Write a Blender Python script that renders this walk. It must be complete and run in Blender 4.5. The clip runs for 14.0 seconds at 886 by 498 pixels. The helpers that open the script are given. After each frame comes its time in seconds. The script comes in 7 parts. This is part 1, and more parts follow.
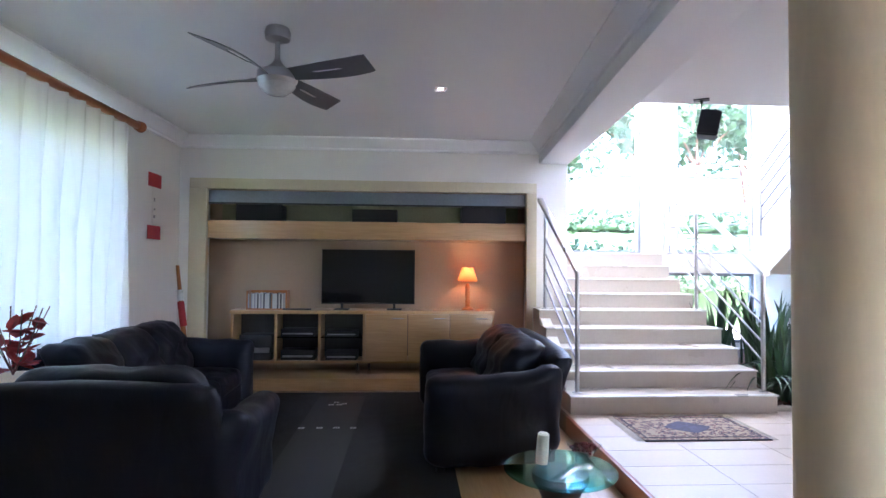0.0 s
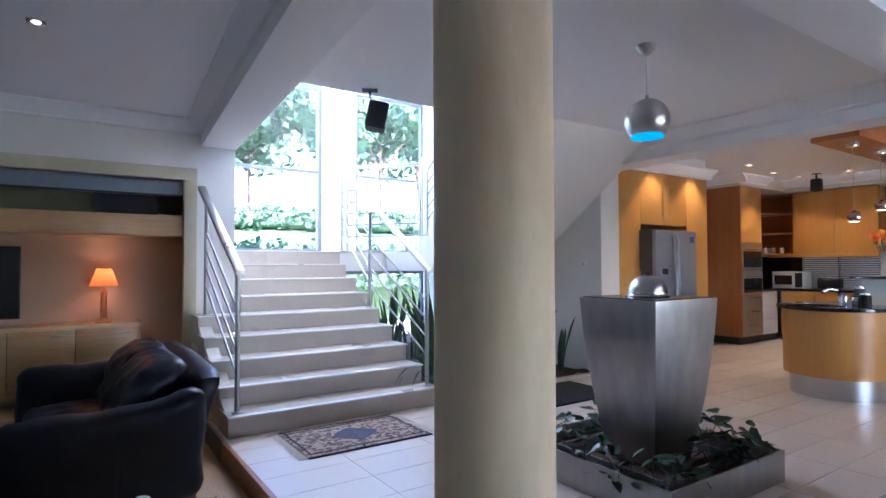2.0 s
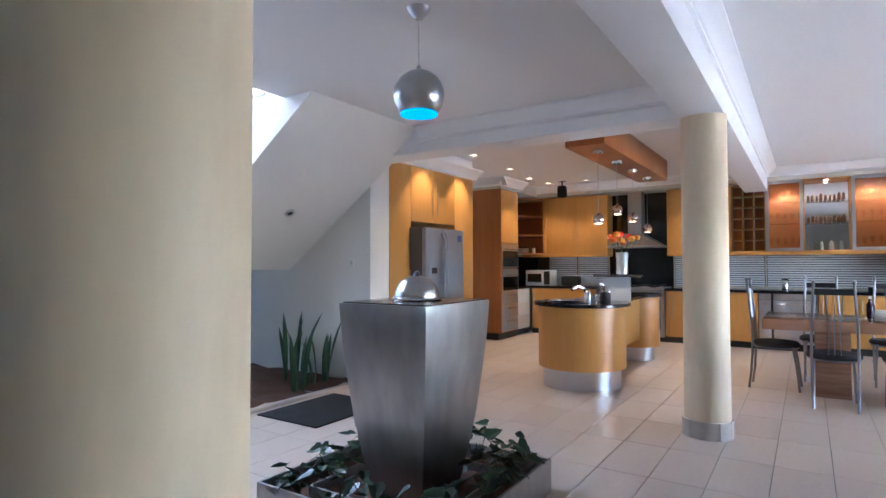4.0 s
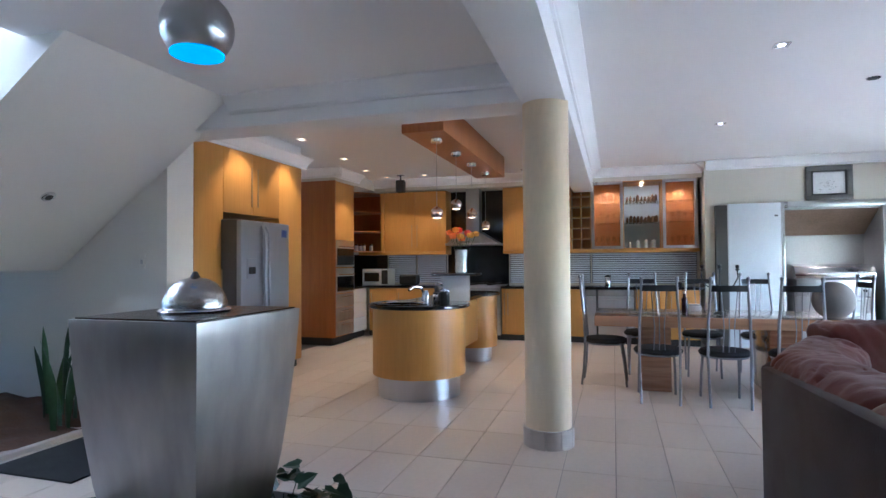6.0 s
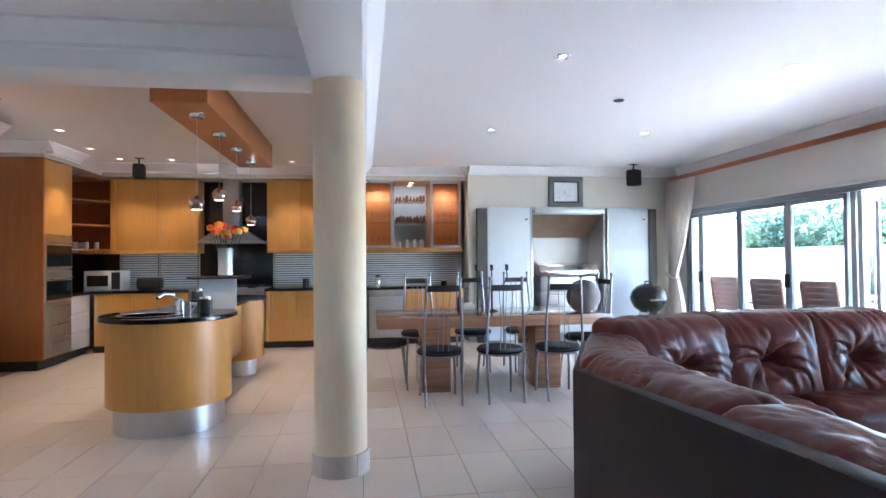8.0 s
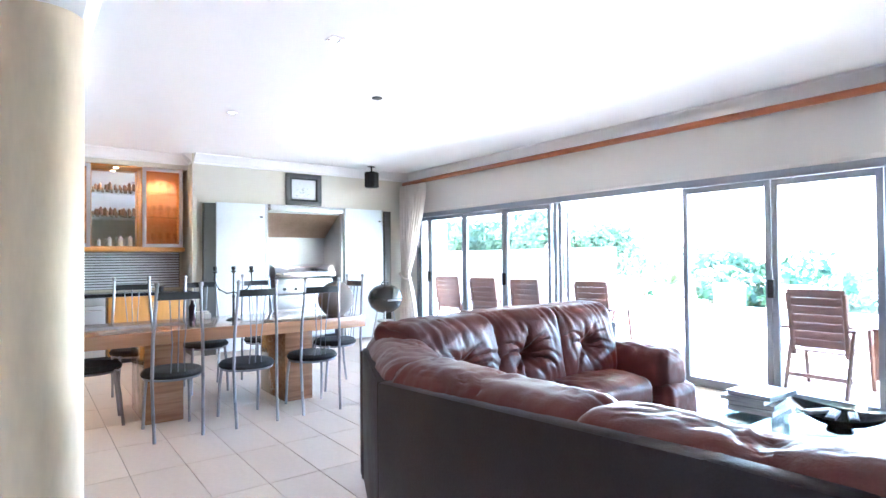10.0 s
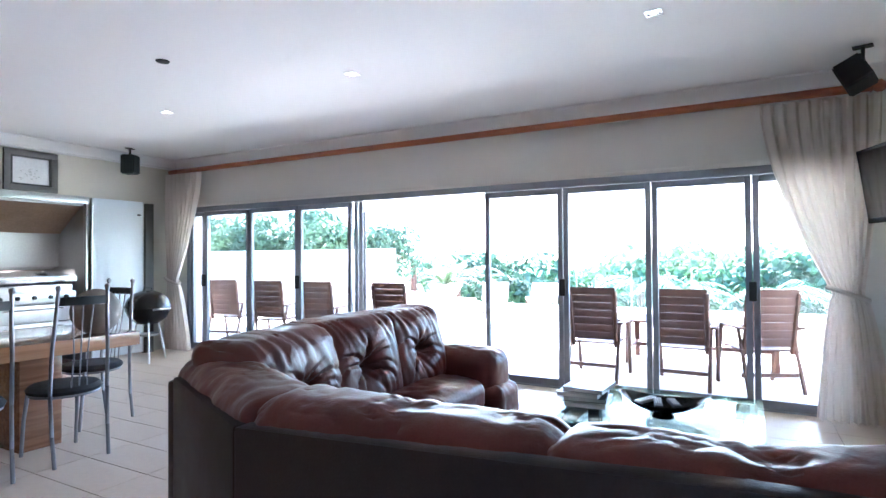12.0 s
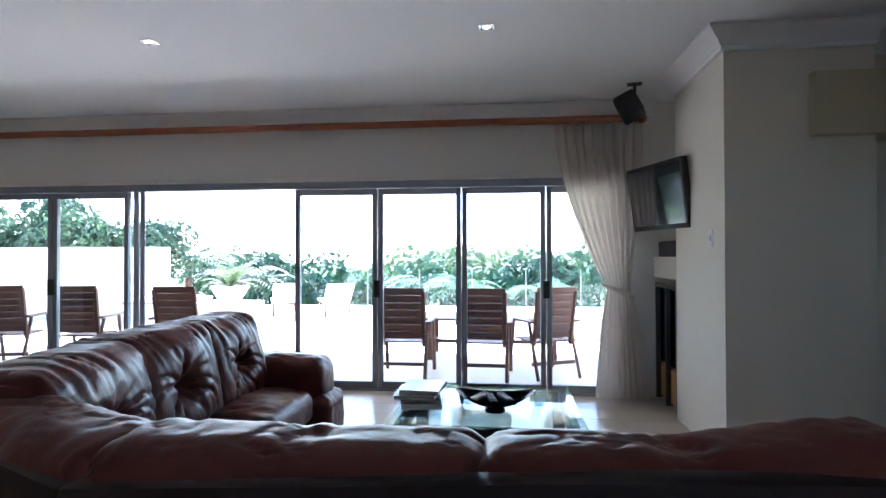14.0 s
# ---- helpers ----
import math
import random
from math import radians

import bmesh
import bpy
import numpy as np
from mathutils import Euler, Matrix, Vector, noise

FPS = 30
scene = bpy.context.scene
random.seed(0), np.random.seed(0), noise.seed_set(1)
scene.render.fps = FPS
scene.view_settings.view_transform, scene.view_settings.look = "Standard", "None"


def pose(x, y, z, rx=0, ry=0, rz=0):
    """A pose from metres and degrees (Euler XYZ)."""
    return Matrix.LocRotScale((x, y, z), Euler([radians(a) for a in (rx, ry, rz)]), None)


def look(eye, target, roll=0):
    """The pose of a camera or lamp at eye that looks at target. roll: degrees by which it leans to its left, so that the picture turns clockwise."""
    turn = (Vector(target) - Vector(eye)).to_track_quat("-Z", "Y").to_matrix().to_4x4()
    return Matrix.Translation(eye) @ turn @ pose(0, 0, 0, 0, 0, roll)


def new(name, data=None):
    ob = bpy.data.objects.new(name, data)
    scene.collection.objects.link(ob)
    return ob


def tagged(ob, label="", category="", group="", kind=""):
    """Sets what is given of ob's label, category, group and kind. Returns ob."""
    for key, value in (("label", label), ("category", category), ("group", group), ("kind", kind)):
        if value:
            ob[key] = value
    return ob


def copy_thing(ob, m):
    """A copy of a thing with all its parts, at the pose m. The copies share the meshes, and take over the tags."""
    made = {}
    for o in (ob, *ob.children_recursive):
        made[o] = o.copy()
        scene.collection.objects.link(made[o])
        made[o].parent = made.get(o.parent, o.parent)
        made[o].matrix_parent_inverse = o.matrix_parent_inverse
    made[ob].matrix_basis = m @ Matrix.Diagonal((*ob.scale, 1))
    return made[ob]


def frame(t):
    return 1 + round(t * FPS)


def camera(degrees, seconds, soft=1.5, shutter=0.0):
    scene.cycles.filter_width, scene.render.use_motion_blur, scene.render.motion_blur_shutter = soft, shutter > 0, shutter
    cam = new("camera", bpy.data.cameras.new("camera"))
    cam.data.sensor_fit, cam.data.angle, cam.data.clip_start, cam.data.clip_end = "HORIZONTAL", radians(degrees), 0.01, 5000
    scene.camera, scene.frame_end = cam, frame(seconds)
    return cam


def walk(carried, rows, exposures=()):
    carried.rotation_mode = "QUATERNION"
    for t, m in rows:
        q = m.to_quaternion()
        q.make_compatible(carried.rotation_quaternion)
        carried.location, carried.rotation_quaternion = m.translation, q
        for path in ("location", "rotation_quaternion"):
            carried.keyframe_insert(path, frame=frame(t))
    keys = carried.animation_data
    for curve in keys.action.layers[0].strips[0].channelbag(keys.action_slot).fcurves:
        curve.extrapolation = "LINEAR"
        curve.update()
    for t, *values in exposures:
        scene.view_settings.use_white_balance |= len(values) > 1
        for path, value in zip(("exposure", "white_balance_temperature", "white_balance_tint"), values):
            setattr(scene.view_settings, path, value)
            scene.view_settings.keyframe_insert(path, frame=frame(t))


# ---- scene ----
cam = camera(77.0, 14.0)
PATH = [
    (0, (0.462, 0.427, 1.330), (0.579, 2.423, 1.387), 0.49),
    (0.5, (0.502, 0.563, 1.321), (0.883, 2.526, 1.385), 0.28),
    (1, (0.580, 0.668, 1.305), (1.258, 2.548, 1.372), 0.14),
    (1.5, (0.719, 0.780, 1.312), (1.628, 2.560, 1.379), -0.01),
    (2, (0.875, 0.904, 1.320), (1.993, 2.561, 1.379), -0.19),
    (2.5, (1.024, 1.023, 1.321), (2.336, 2.532, 1.379), -0.35),
    (3, (1.174, 1.141, 1.321), (2.629, 2.512, 1.379), -0.45),
    (5.3, (1.885, 1.475, 1.31), (3.726, 2.254, 1.362), -0.3),
    (5.5, (1.962, 1.491, 1.31), (3.82, 2.23, 1.362), -0.5),
    (6, (2.106, 1.527, 1.308), (4.018, 2.112, 1.355), -0.4),
    (6.5, (2.218, 1.581, 1.323), (4.179, 1.972, 1.366), -0.5),
    (7, (2.331, 1.655, 1.32), (4.323, 1.836, 1.355), -0.4),
    (7.5, (2.448, 1.735, 1.313), (4.448, 1.706, 1.352), -0.4),
    (8, (2.576, 1.834, 1.324), (4.556, 1.555, 1.36), -0.5),
    (8.5, (2.68, 1.921, 1.328), (4.613, 1.41, 1.363), -0.4),
    (9, (2.786, 1.98, 1.323), (4.634, 1.216, 1.359), -0.3),
    (9.2, (2.836, 1.997, 1.32), (4.643, 1.139, 1.356), -0.35),
    (11.5, (3.542, 2.091, 1.32), (4.654, 0.43, 1.349), -0.4),
    (12, (3.697, 2.077, 1.325), (4.658, 0.323, 1.355), -0.4),
    (12.5, (3.805, 2.098, 1.339), (4.617, 0.27, 1.365), -0.5),
    (13, (3.904, 2.113, 1.325), (4.514, 0.209, 1.351), -0.2),
    (13.5, (4.0, 2.088, 1.33), (4.423, 0.127, 1.352), -0.2),
    (14, (4.076, 2.06, 1.341), (4.292, 0.072, 1.366), -0.1),
]
EXPO = [(0.0, 0.8), (0.5, 0.35), (1.5, -0.1), (2.2, 0.2), (3.0, 0.6), (5.5, 0.08), (7.5, 0.22), (8.5, 0.82), (9.0, 1.25), (11.5, 0.6), (12.5, -0.35), (14.0, -0.95)]
WARMTH = [5600, 5400, 5150, 5150, 5200, 4960, 5010, 5080, 5130, 5150, 5180, 5290]
BASE = 4.3
walk(cam, [(t, look(eye, target, roll)) for t, eye, target, roll in PATH], [(t, BASE + e, k, 25 if t < 0.4 else 21 if t < 5 else 14.5) for (t, e), k in zip(EXPO, WARMTH)])

# ---- world and sun ----
world = bpy.data.worlds.new("world")
scene.world = world
world.use_nodes = True
wn = world.node_tree.nodes
sky = wn.new("ShaderNodeTexSky")
sky.sky_type = "NISHITA"
sky.sun_disc = False
sky.sun_elevation = radians(50)
sky.sun_rotation = radians(160)
wn["Background"].inputs[1].default_value = 0.15
world.node_tree.links.new(sky.outputs[0], wn["Background"].inputs[0])
sun = new("sun", bpy.data.lights.new("sun", "SUN"))
sun.data.energy, sun.data.angle, sun.data.color = 4.5, radians(0.6), (1.0, 0.95, 0.88)
sun.matrix_world = look((3.5, -9.0, 11.5), (0, 0, 0))


# Added fill lamp by the stair window's unseen top, standing in for sky light.
stair_fill = new("stair_window_fill", bpy.data.lights.new("stair_window_fill", "AREA"))
stair_fill.data.shape, stair_fill.data.size, stair_fill.data.size_y = "RECTANGLE", 3.4, 1.1
stair_fill.data.energy, stair_fill.data.color = 11.0, (0.95, 0.97, 1.0)
stair_fill.matrix_world = look((4.1, 8.7, 4.9), (3.4, 2.5, 0.0))


def lamp(name, kind, where, target, watts, colour, size=0.05, angle=100, blend=0.6):
    data = bpy.data.lights.new(name, kind)
    data.energy, data.color = watts, colour
    if kind == "SPOT":
        data.spot_size, data.spot_blend, data.shadow_soft_size = radians(angle), blend, size
    else:
        data.shadow_soft_size = size
    ob = new(name, data)
    ob.matrix_world = look(where, target)
    return ob


# ---- materials ----
def nodes_of(name):
    m = bpy.data.materials.new(name)
    m.use_nodes = True
    return m, m.node_tree.nodes, m.node_tree.links, m.node_tree.nodes["Principled BSDF"]


def mat(name, colour, rough=0.5, metal=0.0, vary=0.12, big=1.3, fine=45.0, bump=0.08, rvary=0.12, coat=0.0, stretch=(1, 1, 1), each=0.0, sheen=0.0):
    """Principled with stains at a large scale, grain at a fine one and relief."""
    m, n, l, p = nodes_of(name)
    tc = n.new("ShaderNodeTexCoord")
    mp = n.new("ShaderNodeMapping")
    mp.inputs["Scale"].default_value = stretch
    l.new(tc.outputs["Object"], mp.inputs["Vector"])
    a, b = n.new("ShaderNodeTexNoise"), n.new("ShaderNodeTexNoise")
    a.inputs["Scale"].default_value, a.inputs["Detail"].default_value = big, 4
    b.inputs["Scale"].default_value, b.inputs["Detail"].default_value = fine, 5
    l.new(mp.outputs[0], a.inputs["Vector"])
    l.new(mp.outputs[0], b.inputs["Vector"])
    mix = n.new("ShaderNodeMath")
    mix.operation = "ADD"
    l.new(a.outputs["Fac"], mix.inputs[0])
    l.new(b.outputs["Fac"], mix.inputs[1])
    ramp = n.new("ShaderNodeMapRange")
    ramp.inputs["From Min"].default_value, ramp.inputs["From Max"].default_value = 0.6, 1.4
    ramp.inputs["To Min"].default_value, ramp.inputs["To Max"].default_value = 1 - vary, 1 + vary
    l.new(mix.outputs[0], ramp.inputs["Value"])
    fac = ramp.outputs[0]
    if each:
        oi = n.new("ShaderNodeObjectInfo")
        r2 = n.new("ShaderNodeMapRange")
        r2.inputs["To Min"].default_value, r2.inputs["To Max"].default_value = 1 - each, 1 + each
        l.new(oi.outputs["Random"], r2.inputs["Value"])
        mul = n.new("ShaderNodeMath")
        mul.operation = "MULTIPLY"
        l.new(fac, mul.inputs[0])
        l.new(r2.outputs[0], mul.inputs[1])
        fac = mul.outputs[0]
    sc = n.new("ShaderNodeVectorMath")
    sc.operation = "SCALE"
    sc.inputs[0].default_value = colour
    l.new(fac, sc.inputs["Scale"])
    l.new(sc.outputs[0], p.inputs["Base Color"])
    p.inputs["Metallic"].default_value = metal
    rr = n.new("ShaderNodeMapRange")
    rr.inputs["From Min"].default_value, rr.inputs["From Max"].default_value = 0.3, 0.7
    rr.inputs["To Min"].default_value, rr.inputs["To Max"].default_value = max(0.02, rough - rvary * rough), min(1, rough + rvary * rough)
    l.new(a.outputs["Fac"], rr.inputs["Value"])
    l.new(rr.outputs[0], p.inputs["Roughness"])
    p.inputs["Coat Weight"].default_value = coat
    p.inputs["Sheen Weight"].default_value = sheen
    if bump:
        bp = n.new("ShaderNodeBump")
        bp.inputs["Strength"].default_value, bp.inputs["Distance"].default_value = bump, 0.01
        l.new(b.outputs["Fac"], bp.inputs["Height"])
        l.new(bp.outputs[0], p.inputs["Normal"])
    return m


def wood(name, dark, light, rough=0.35, scale=1.0, along="z", coat=0.2, each=0.08):
    """Veneer: fine grain drawn out along one axis, with cloudy figure."""
    m, n, l, p = nodes_of(name)
    tc, mp = n.new("ShaderNodeTexCoord"), n.new("ShaderNodeMapping")
    s = {"x": (0.06, 1, 1), "y": (1, 0.06, 1), "z": (1, 1, 0.06)}[along]
    mp.inputs["Scale"].default_value = [v * scale for v in s]
    l.new(tc.outputs["Object"], mp.inputs["Vector"])
    a, b = n.new("ShaderNodeTexNoise"), n.new("ShaderNodeTexNoise")
    a.inputs["Scale"].default_value, a.inputs["Detail"].default_value, a.inputs["Distortion"].default_value = 60, 6, 0.6
    b.inputs["Scale"].default_value, b.inputs["Detail"].default_value = 5, 3
    l.new(mp.outputs[0], a.inputs["Vector"])
    l.new(mp.outputs[0], b.inputs["Vector"])
    add = n.new("ShaderNodeMix")
    add.inputs[0].default_value = 0.45
    l.new(a.outputs["Fac"], add.inputs[2])
    l.new(b.outputs["Fac"], add.inputs[3])
    oi, r2 = n.new("ShaderNodeObjectInfo"), n.new("ShaderNodeMapRange")
    r2.inputs["To Min"].default_value, r2.inputs["To Max"].default_value = -each * 2, each * 2
    l.new(oi.outputs["Random"], r2.inputs["Value"])
    sm = n.new("ShaderNodeMath")
    l.new(add.outputs[0], sm.inputs[0])
    l.new(r2.outputs[0], sm.inputs[1])
    cr = n.new("ShaderNodeValToRGB")
    cr.color_ramp.elements[0].position, cr.color_ramp.elements[1].position = 0.32, 0.68
    cr.color_ramp.elements[0].color, cr.color_ramp.elements[1].color = (*dark, 1), (*light, 1)
    l.new(sm.outputs[0], cr.inputs[0])
    l.new(cr.outputs[0], p.inputs["Base Color"])
    p.inputs["Roughness"].default_value, p.inputs["Coat Weight"].default_value, p.inputs["Coat Roughness"].default_value = rough, coat, 0.15
    bp = n.new("ShaderNodeBump")
    bp.inputs["Strength"].default_value, bp.inputs["Distance"].default_value = 0.08, 0.004
    l.new(a.outputs["Fac"], bp.inputs["Height"])
    l.new(bp.outputs[0], p.inputs["Normal"])
    return m


def glass(name, tint=(1, 1, 1), gloss=1.0):
    m, n, l, p = nodes_of(name)
    n.remove(p)
    t, g, mx, fr, ml = n.new("ShaderNodeBsdfTransparent"), n.new("ShaderNodeBsdfGlossy"), n.new("ShaderNodeMixShader"), n.new("ShaderNodeLayerWeight"), n.new("ShaderNodeMapRange")
    t.inputs[0].default_value = (*tint, 1)
    g.inputs["Roughness"].default_value = 0.02
    fr.inputs[0].default_value = 0.25
    ml.inputs["From Min"].default_value, ml.inputs["From Max"].default_value = 0.35, 1.0
    ml.inputs["To Min"].default_value, ml.inputs["To Max"].default_value = 0.03 * gloss, min(0.6, 0.35 * gloss)
    l.new(fr.outputs["Facing"], ml.inputs["Value"])
    l.new(ml.outputs[0], mx.inputs[0])
    l.new(t.outputs[0], mx.inputs[1])
    l.new(g.outputs[0], mx.inputs[2])
    l.new(mx.outputs[0], n["Material Output"].inputs[0])
    return m


def glow(name, colour, strength):
    m, n, l, p = nodes_of(name)
    p.inputs["Base Color"].default_value = (*colour, 1)
    p.inputs["Emission Color"].default_value, p.inputs["Emission Strength"].default_value = (*colour, 1), strength
    return m


def sheer(name, colour, through_=0.5):
    """Thin cloth that lets daylight through."""
    m, n, l, p = nodes_of(name)
    d, t, mx = n.new("ShaderNodeBsdfDiffuse"), n.new("ShaderNodeBsdfTranslucent"), n.new("ShaderNodeMixShader")
    d.inputs[0].default_value = t.inputs[0].default_value = (*colour, 1)
    nz, bp, tc = n.new("ShaderNodeTexNoise"), n.new("ShaderNodeBump"), n.new("ShaderNodeTexCoord")
    nz.inputs["Scale"].default_value = 400
    bp.inputs["Strength"].default_value, bp.inputs["Distance"].default_value = 0.15, 0.002
    l.new(tc.outputs["Object"], nz.inputs["Vector"])
    l.new(nz.outputs[0], bp.inputs["Height"])
    l.new(bp.outputs[0], d.inputs["Normal"])
    mx.inputs[0].default_value = through_
    l.new(d.outputs[0], mx.inputs[1])
    l.new(t.outputs[0], mx.inputs[2])
    l.new(mx.outputs[0], n["Material Output"].inputs[0])
    return m


def leather(name, colour, rough, vary=0.2, crease=0.3):
    """Soft hide: creases at two sizes, pores, worn shine."""
    m = mat(name, colour, rough, vary=vary, big=4, fine=160, bump=0.1, rvary=vary, coat=0.05)
    n, l, p = m.node_tree.nodes, m.node_tree.links, m.node_tree.nodes["Principled BSDF"]
    old = p.inputs["Normal"].links[0].from_node
    tc, mp, w, v = n.new("ShaderNodeTexCoord"), n.new("ShaderNodeMapping"), n.new("ShaderNodeTexNoise"), n.new("ShaderNodeTexVoronoi")
    mp.inputs["Scale"].default_value = (1.0, 1.0, 0.45)
    w.inputs["Scale"].default_value, w.inputs["Detail"].default_value, w.inputs["Distortion"].default_value = 7.0, 3.0, 1.4
    l.new(tc.outputs["Object"], mp.inputs["Vector"])
    l.new(mp.outputs[0], w.inputs["Vector"])
    bp = n.new("ShaderNodeBump")
    bp.inputs["Strength"].default_value, bp.inputs["Distance"].default_value = crease, 0.03
    l.new(w.outputs[0], bp.inputs["Height"])
    l.new(old.outputs[0], bp.inputs["Normal"])
    l.new(bp.outputs[0], p.inputs["Normal"])
    n.remove(v)
    return m


WHITE = mat("white_plaster", (0.77, 0.74, 0.685), 0.75, vary=0.03, big=0.6, fine=90, bump=0.05)
IVORY = mat("ivory_plaster", (0.72, 0.665, 0.565), 0.75, vary=0.04, big=0.6, fine=90, bump=0.06)
CEIL = mat("ceiling_paint", (0.85, 0.84, 0.83), 0.8, vary=0.02, big=0.4, fine=80, bump=0.03)
CREAM = mat("cream_plaster", (0.62, 0.58, 0.49), 0.7, vary=0.05, big=0.8, fine=60, bump=0.07)
COLUMN = mat("column_paint", (0.76, 0.62, 0.42), 0.55, vary=0.07, big=2.2, fine=30, bump=0.12, stretch=(1, 1, 0.25))
FRAMEP = mat("niche_frame_paint", (0.56, 0.49, 0.33), 0.6, vary=0.05, bump=0.05)
TILE = mat("floor_tile", (0.58, 0.49, 0.405), 0.34, vary=0.06, big=2.0, fine=35, bump=0.02, each=0.05)
GROUT = mat("grout", (0.27, 0.23, 0.19), 0.8)
STEPM = mat("stair_tile", (0.52, 0.455, 0.39), 0.3, vary=0.06, big=3, fine=40, bump=0.03, each=0.03)
NOSE = mat("step_nosing", (0.72, 0.71, 0.68), 0.3, metal=0.3, vary=0.04)
MAPLE = wood("maple_veneer", (0.50, 0.235, 0.045), (0.60, 0.295, 0.065), 0.38, 0.8)
MAPLEX = wood("maple_veneer_flat", (0.50, 0.25, 0.065), (0.66, 0.36, 0.11), 0.38, 0.8, "x")
CHERRY = wood("cherry_veneer", (0.36, 0.12, 0.028), (0.48, 0.18, 0.048), 0.38, 0.8)
OAK = wood("oak_floor", (0.42, 0.25, 0.11), (0.58, 0.38, 0.19), 0.35, 1.2, "y")
OAKX = wood("oak_board", (0.36, 0.20, 0.08), (0.50, 0.30, 0.13), 0.4, 1.0, "x")
ROD = wood("rod_wood", (0.27, 0.075, 0.025), (0.38, 0.12, 0.045), 0.3, 1.5, "x")
TEAK = wood("teak", (0.11, 0.043, 0.028), (0.19, 0.083, 0.052), 0.5, 2.0, "x", 0.0)
SLAB = wood("sleeper_wood", (0.19, 0.085, 0.045), (0.40, 0.22, 0.125), 0.12, 0.6, "y", 0.7)
GRANITE = mat("black_granite", (0.012, 0.012, 0.013), 0.08, vary=0.5, fine=300, big=60, bump=0)
BLACK = mat("black_plastic", (0.010, 0.010, 0.011), 0.55, vary=0.2)
KICK = mat("dark_kickboard", (0.02, 0.017, 0.015), 0.5)
STEEL = mat("brushed_steel", (0.52, 0.52, 0.53), 0.3, 1.0, vary=0.07, big=2, fine=25, bump=0.03, stretch=(1, 1, 0.08))
STEELX = mat("brushed_steel_dull", (0.40, 0.39, 0.38), 0.38, 1.0, vary=0.22, big=2.4, fine=12, bump=0.05, stretch=(1, 1, 0.35))
ALU = mat("grey_aluminium", (0.27, 0.29, 0.33), 0.45, 0.5, vary=0.06)
CHROME = mat("chrome", (0.72, 0.72, 0.73), 0.12, 1.0, vary=0.04)
TUBE = mat("chair_tube", (0.26, 0.26, 0.28), 0.32, 1.0, vary=0.08)
BRONZE = mat("satin_bronze", (0.42, 0.29, 0.17), 0.42, 0.6)
SATIN = mat("satin_aluminium", (0.66, 0.68, 0.71), 0.42, 0.6, vary=0.05)
ENAMEL = mat("black_enamel", (0.010, 0.010, 0.011), 0.22, vary=0.15, bump=0)
FRIDGE = mat("fridge_steel", (0.34, 0.37, 0.43), 0.33, 0.6, vary=0.04, stretch=(1, 1, 0.1))
BROWN = leather("brown_leather", (0.105, 0.029, 0.022), 0.36, 0.14, 0.14)
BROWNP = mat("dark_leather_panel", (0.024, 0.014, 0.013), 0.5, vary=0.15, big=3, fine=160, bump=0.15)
NAVY = leather("black_leather", (0.008, 0.009, 0.016), 0.42, 0.08, 0.16)
FABRIC = mat("black_seat_fabric", (0.02, 0.02, 0.022), 0.85, vary=0.3, fine=250, bump=0.3)
RUG = mat("black_rug", (0.012, 0.012, 0.012), 0.95, vary=0.5, big=6, fine=220, bump=0.5)
RUGL = mat("grey_rug_pile", (0.035, 0.034, 0.032), 0.95, vary=0.5, big=14, fine=220, bump=0.5)
CURT = sheer("cream_curtain", (0.75, 0.675, 0.61), 0.22)
SHEER = sheer("white_sheer", (0.82, 0.80, 0.80), 0.10)
PANE = glass("window_glass", (0.96, 0.98, 0.97))
for m, v in ((BROWN, 0.21), (BROWNP, 0.2), (NAVY, 0.2)):
    m.node_tree.nodes["Principled BSDF"].inputs["Specular IOR Level"].default_value = v
COFFEEG = glass("coffee_table_glass", (0.80, 0.93, 0.92), 3.5)
SMOKEG = glass("smoked_glass", (0.30, 0.31, 0.33), 1.2)
TABLEG = glass("green_table_glass", (0.34, 0.74, 0.74), 3.0)
FROST = mat("frosted_glass", (0.72, 0.76, 0.80), 0.35, vary=0.04)
SCREEN = mat("dark_screen", (0.008, 0.009, 0.010), 0.08, vary=0.1, bump=0)
SOIL = mat("bark_mulch", (0.085, 0.04, 0.022), 0.95, vary=0.5, big=9, fine=60, bump=1.0)
LEAF = mat("leaf_green", (0.035, 0.085, 0.028), 0.45, vary=0.35, big=8, fine=40, bump=0.1, each=0.2)
LEAFD = mat("dark_leaf", (0.022, 0.06, 0.026), 0.4, vary=0.4, big=9, fine=40, bump=0.1, each=0.2)
LAWN = mat("rear_lawn", (0.045, 0.08, 0.028), 0.9, vary=0.35, big=0.7, fine=30, bump=0.6)
GRASS = mat("lawn", (0.10, 0.15, 0.05), 0.9, vary=0.3, big=0.7, fine=30, bump=0.6)
PAVE = mat("terrace_tile", (0.62, 0.58, 0.52), 0.5, vary=0.08)
RENDERW = mat("white_render", (0.78, 0.76, 0.72), 0.85, vary=0.05, big=0.8)
BLUE = glow("pendant_blue", (0.0, 0.40, 1.0), 0.05)
WARMB = glow("warm_bulb", (1.0, 0.66, 0.34), 0.5)
COOLB = glow("downlight_bulb", (1.0, 0.95, 0.88), 0.6)


# ---- mesh helpers ----
def box(b, x0, y0, z0, x1, y1, z1):
    v = [b.verts.new((x, y, z)) for z in (z0, z1) for x, y in ((x0, y0), (x1, y0), (x1, y1), (x0, y1))]
    for f in ((3, 2, 1, 0), (4, 5, 6, 7), (0, 1, 5, 4), (1, 2, 6, 5), (2, 3, 7, 6), (3, 0, 4, 7)):
        b.faces.new([v[i] for i in f])
    return b


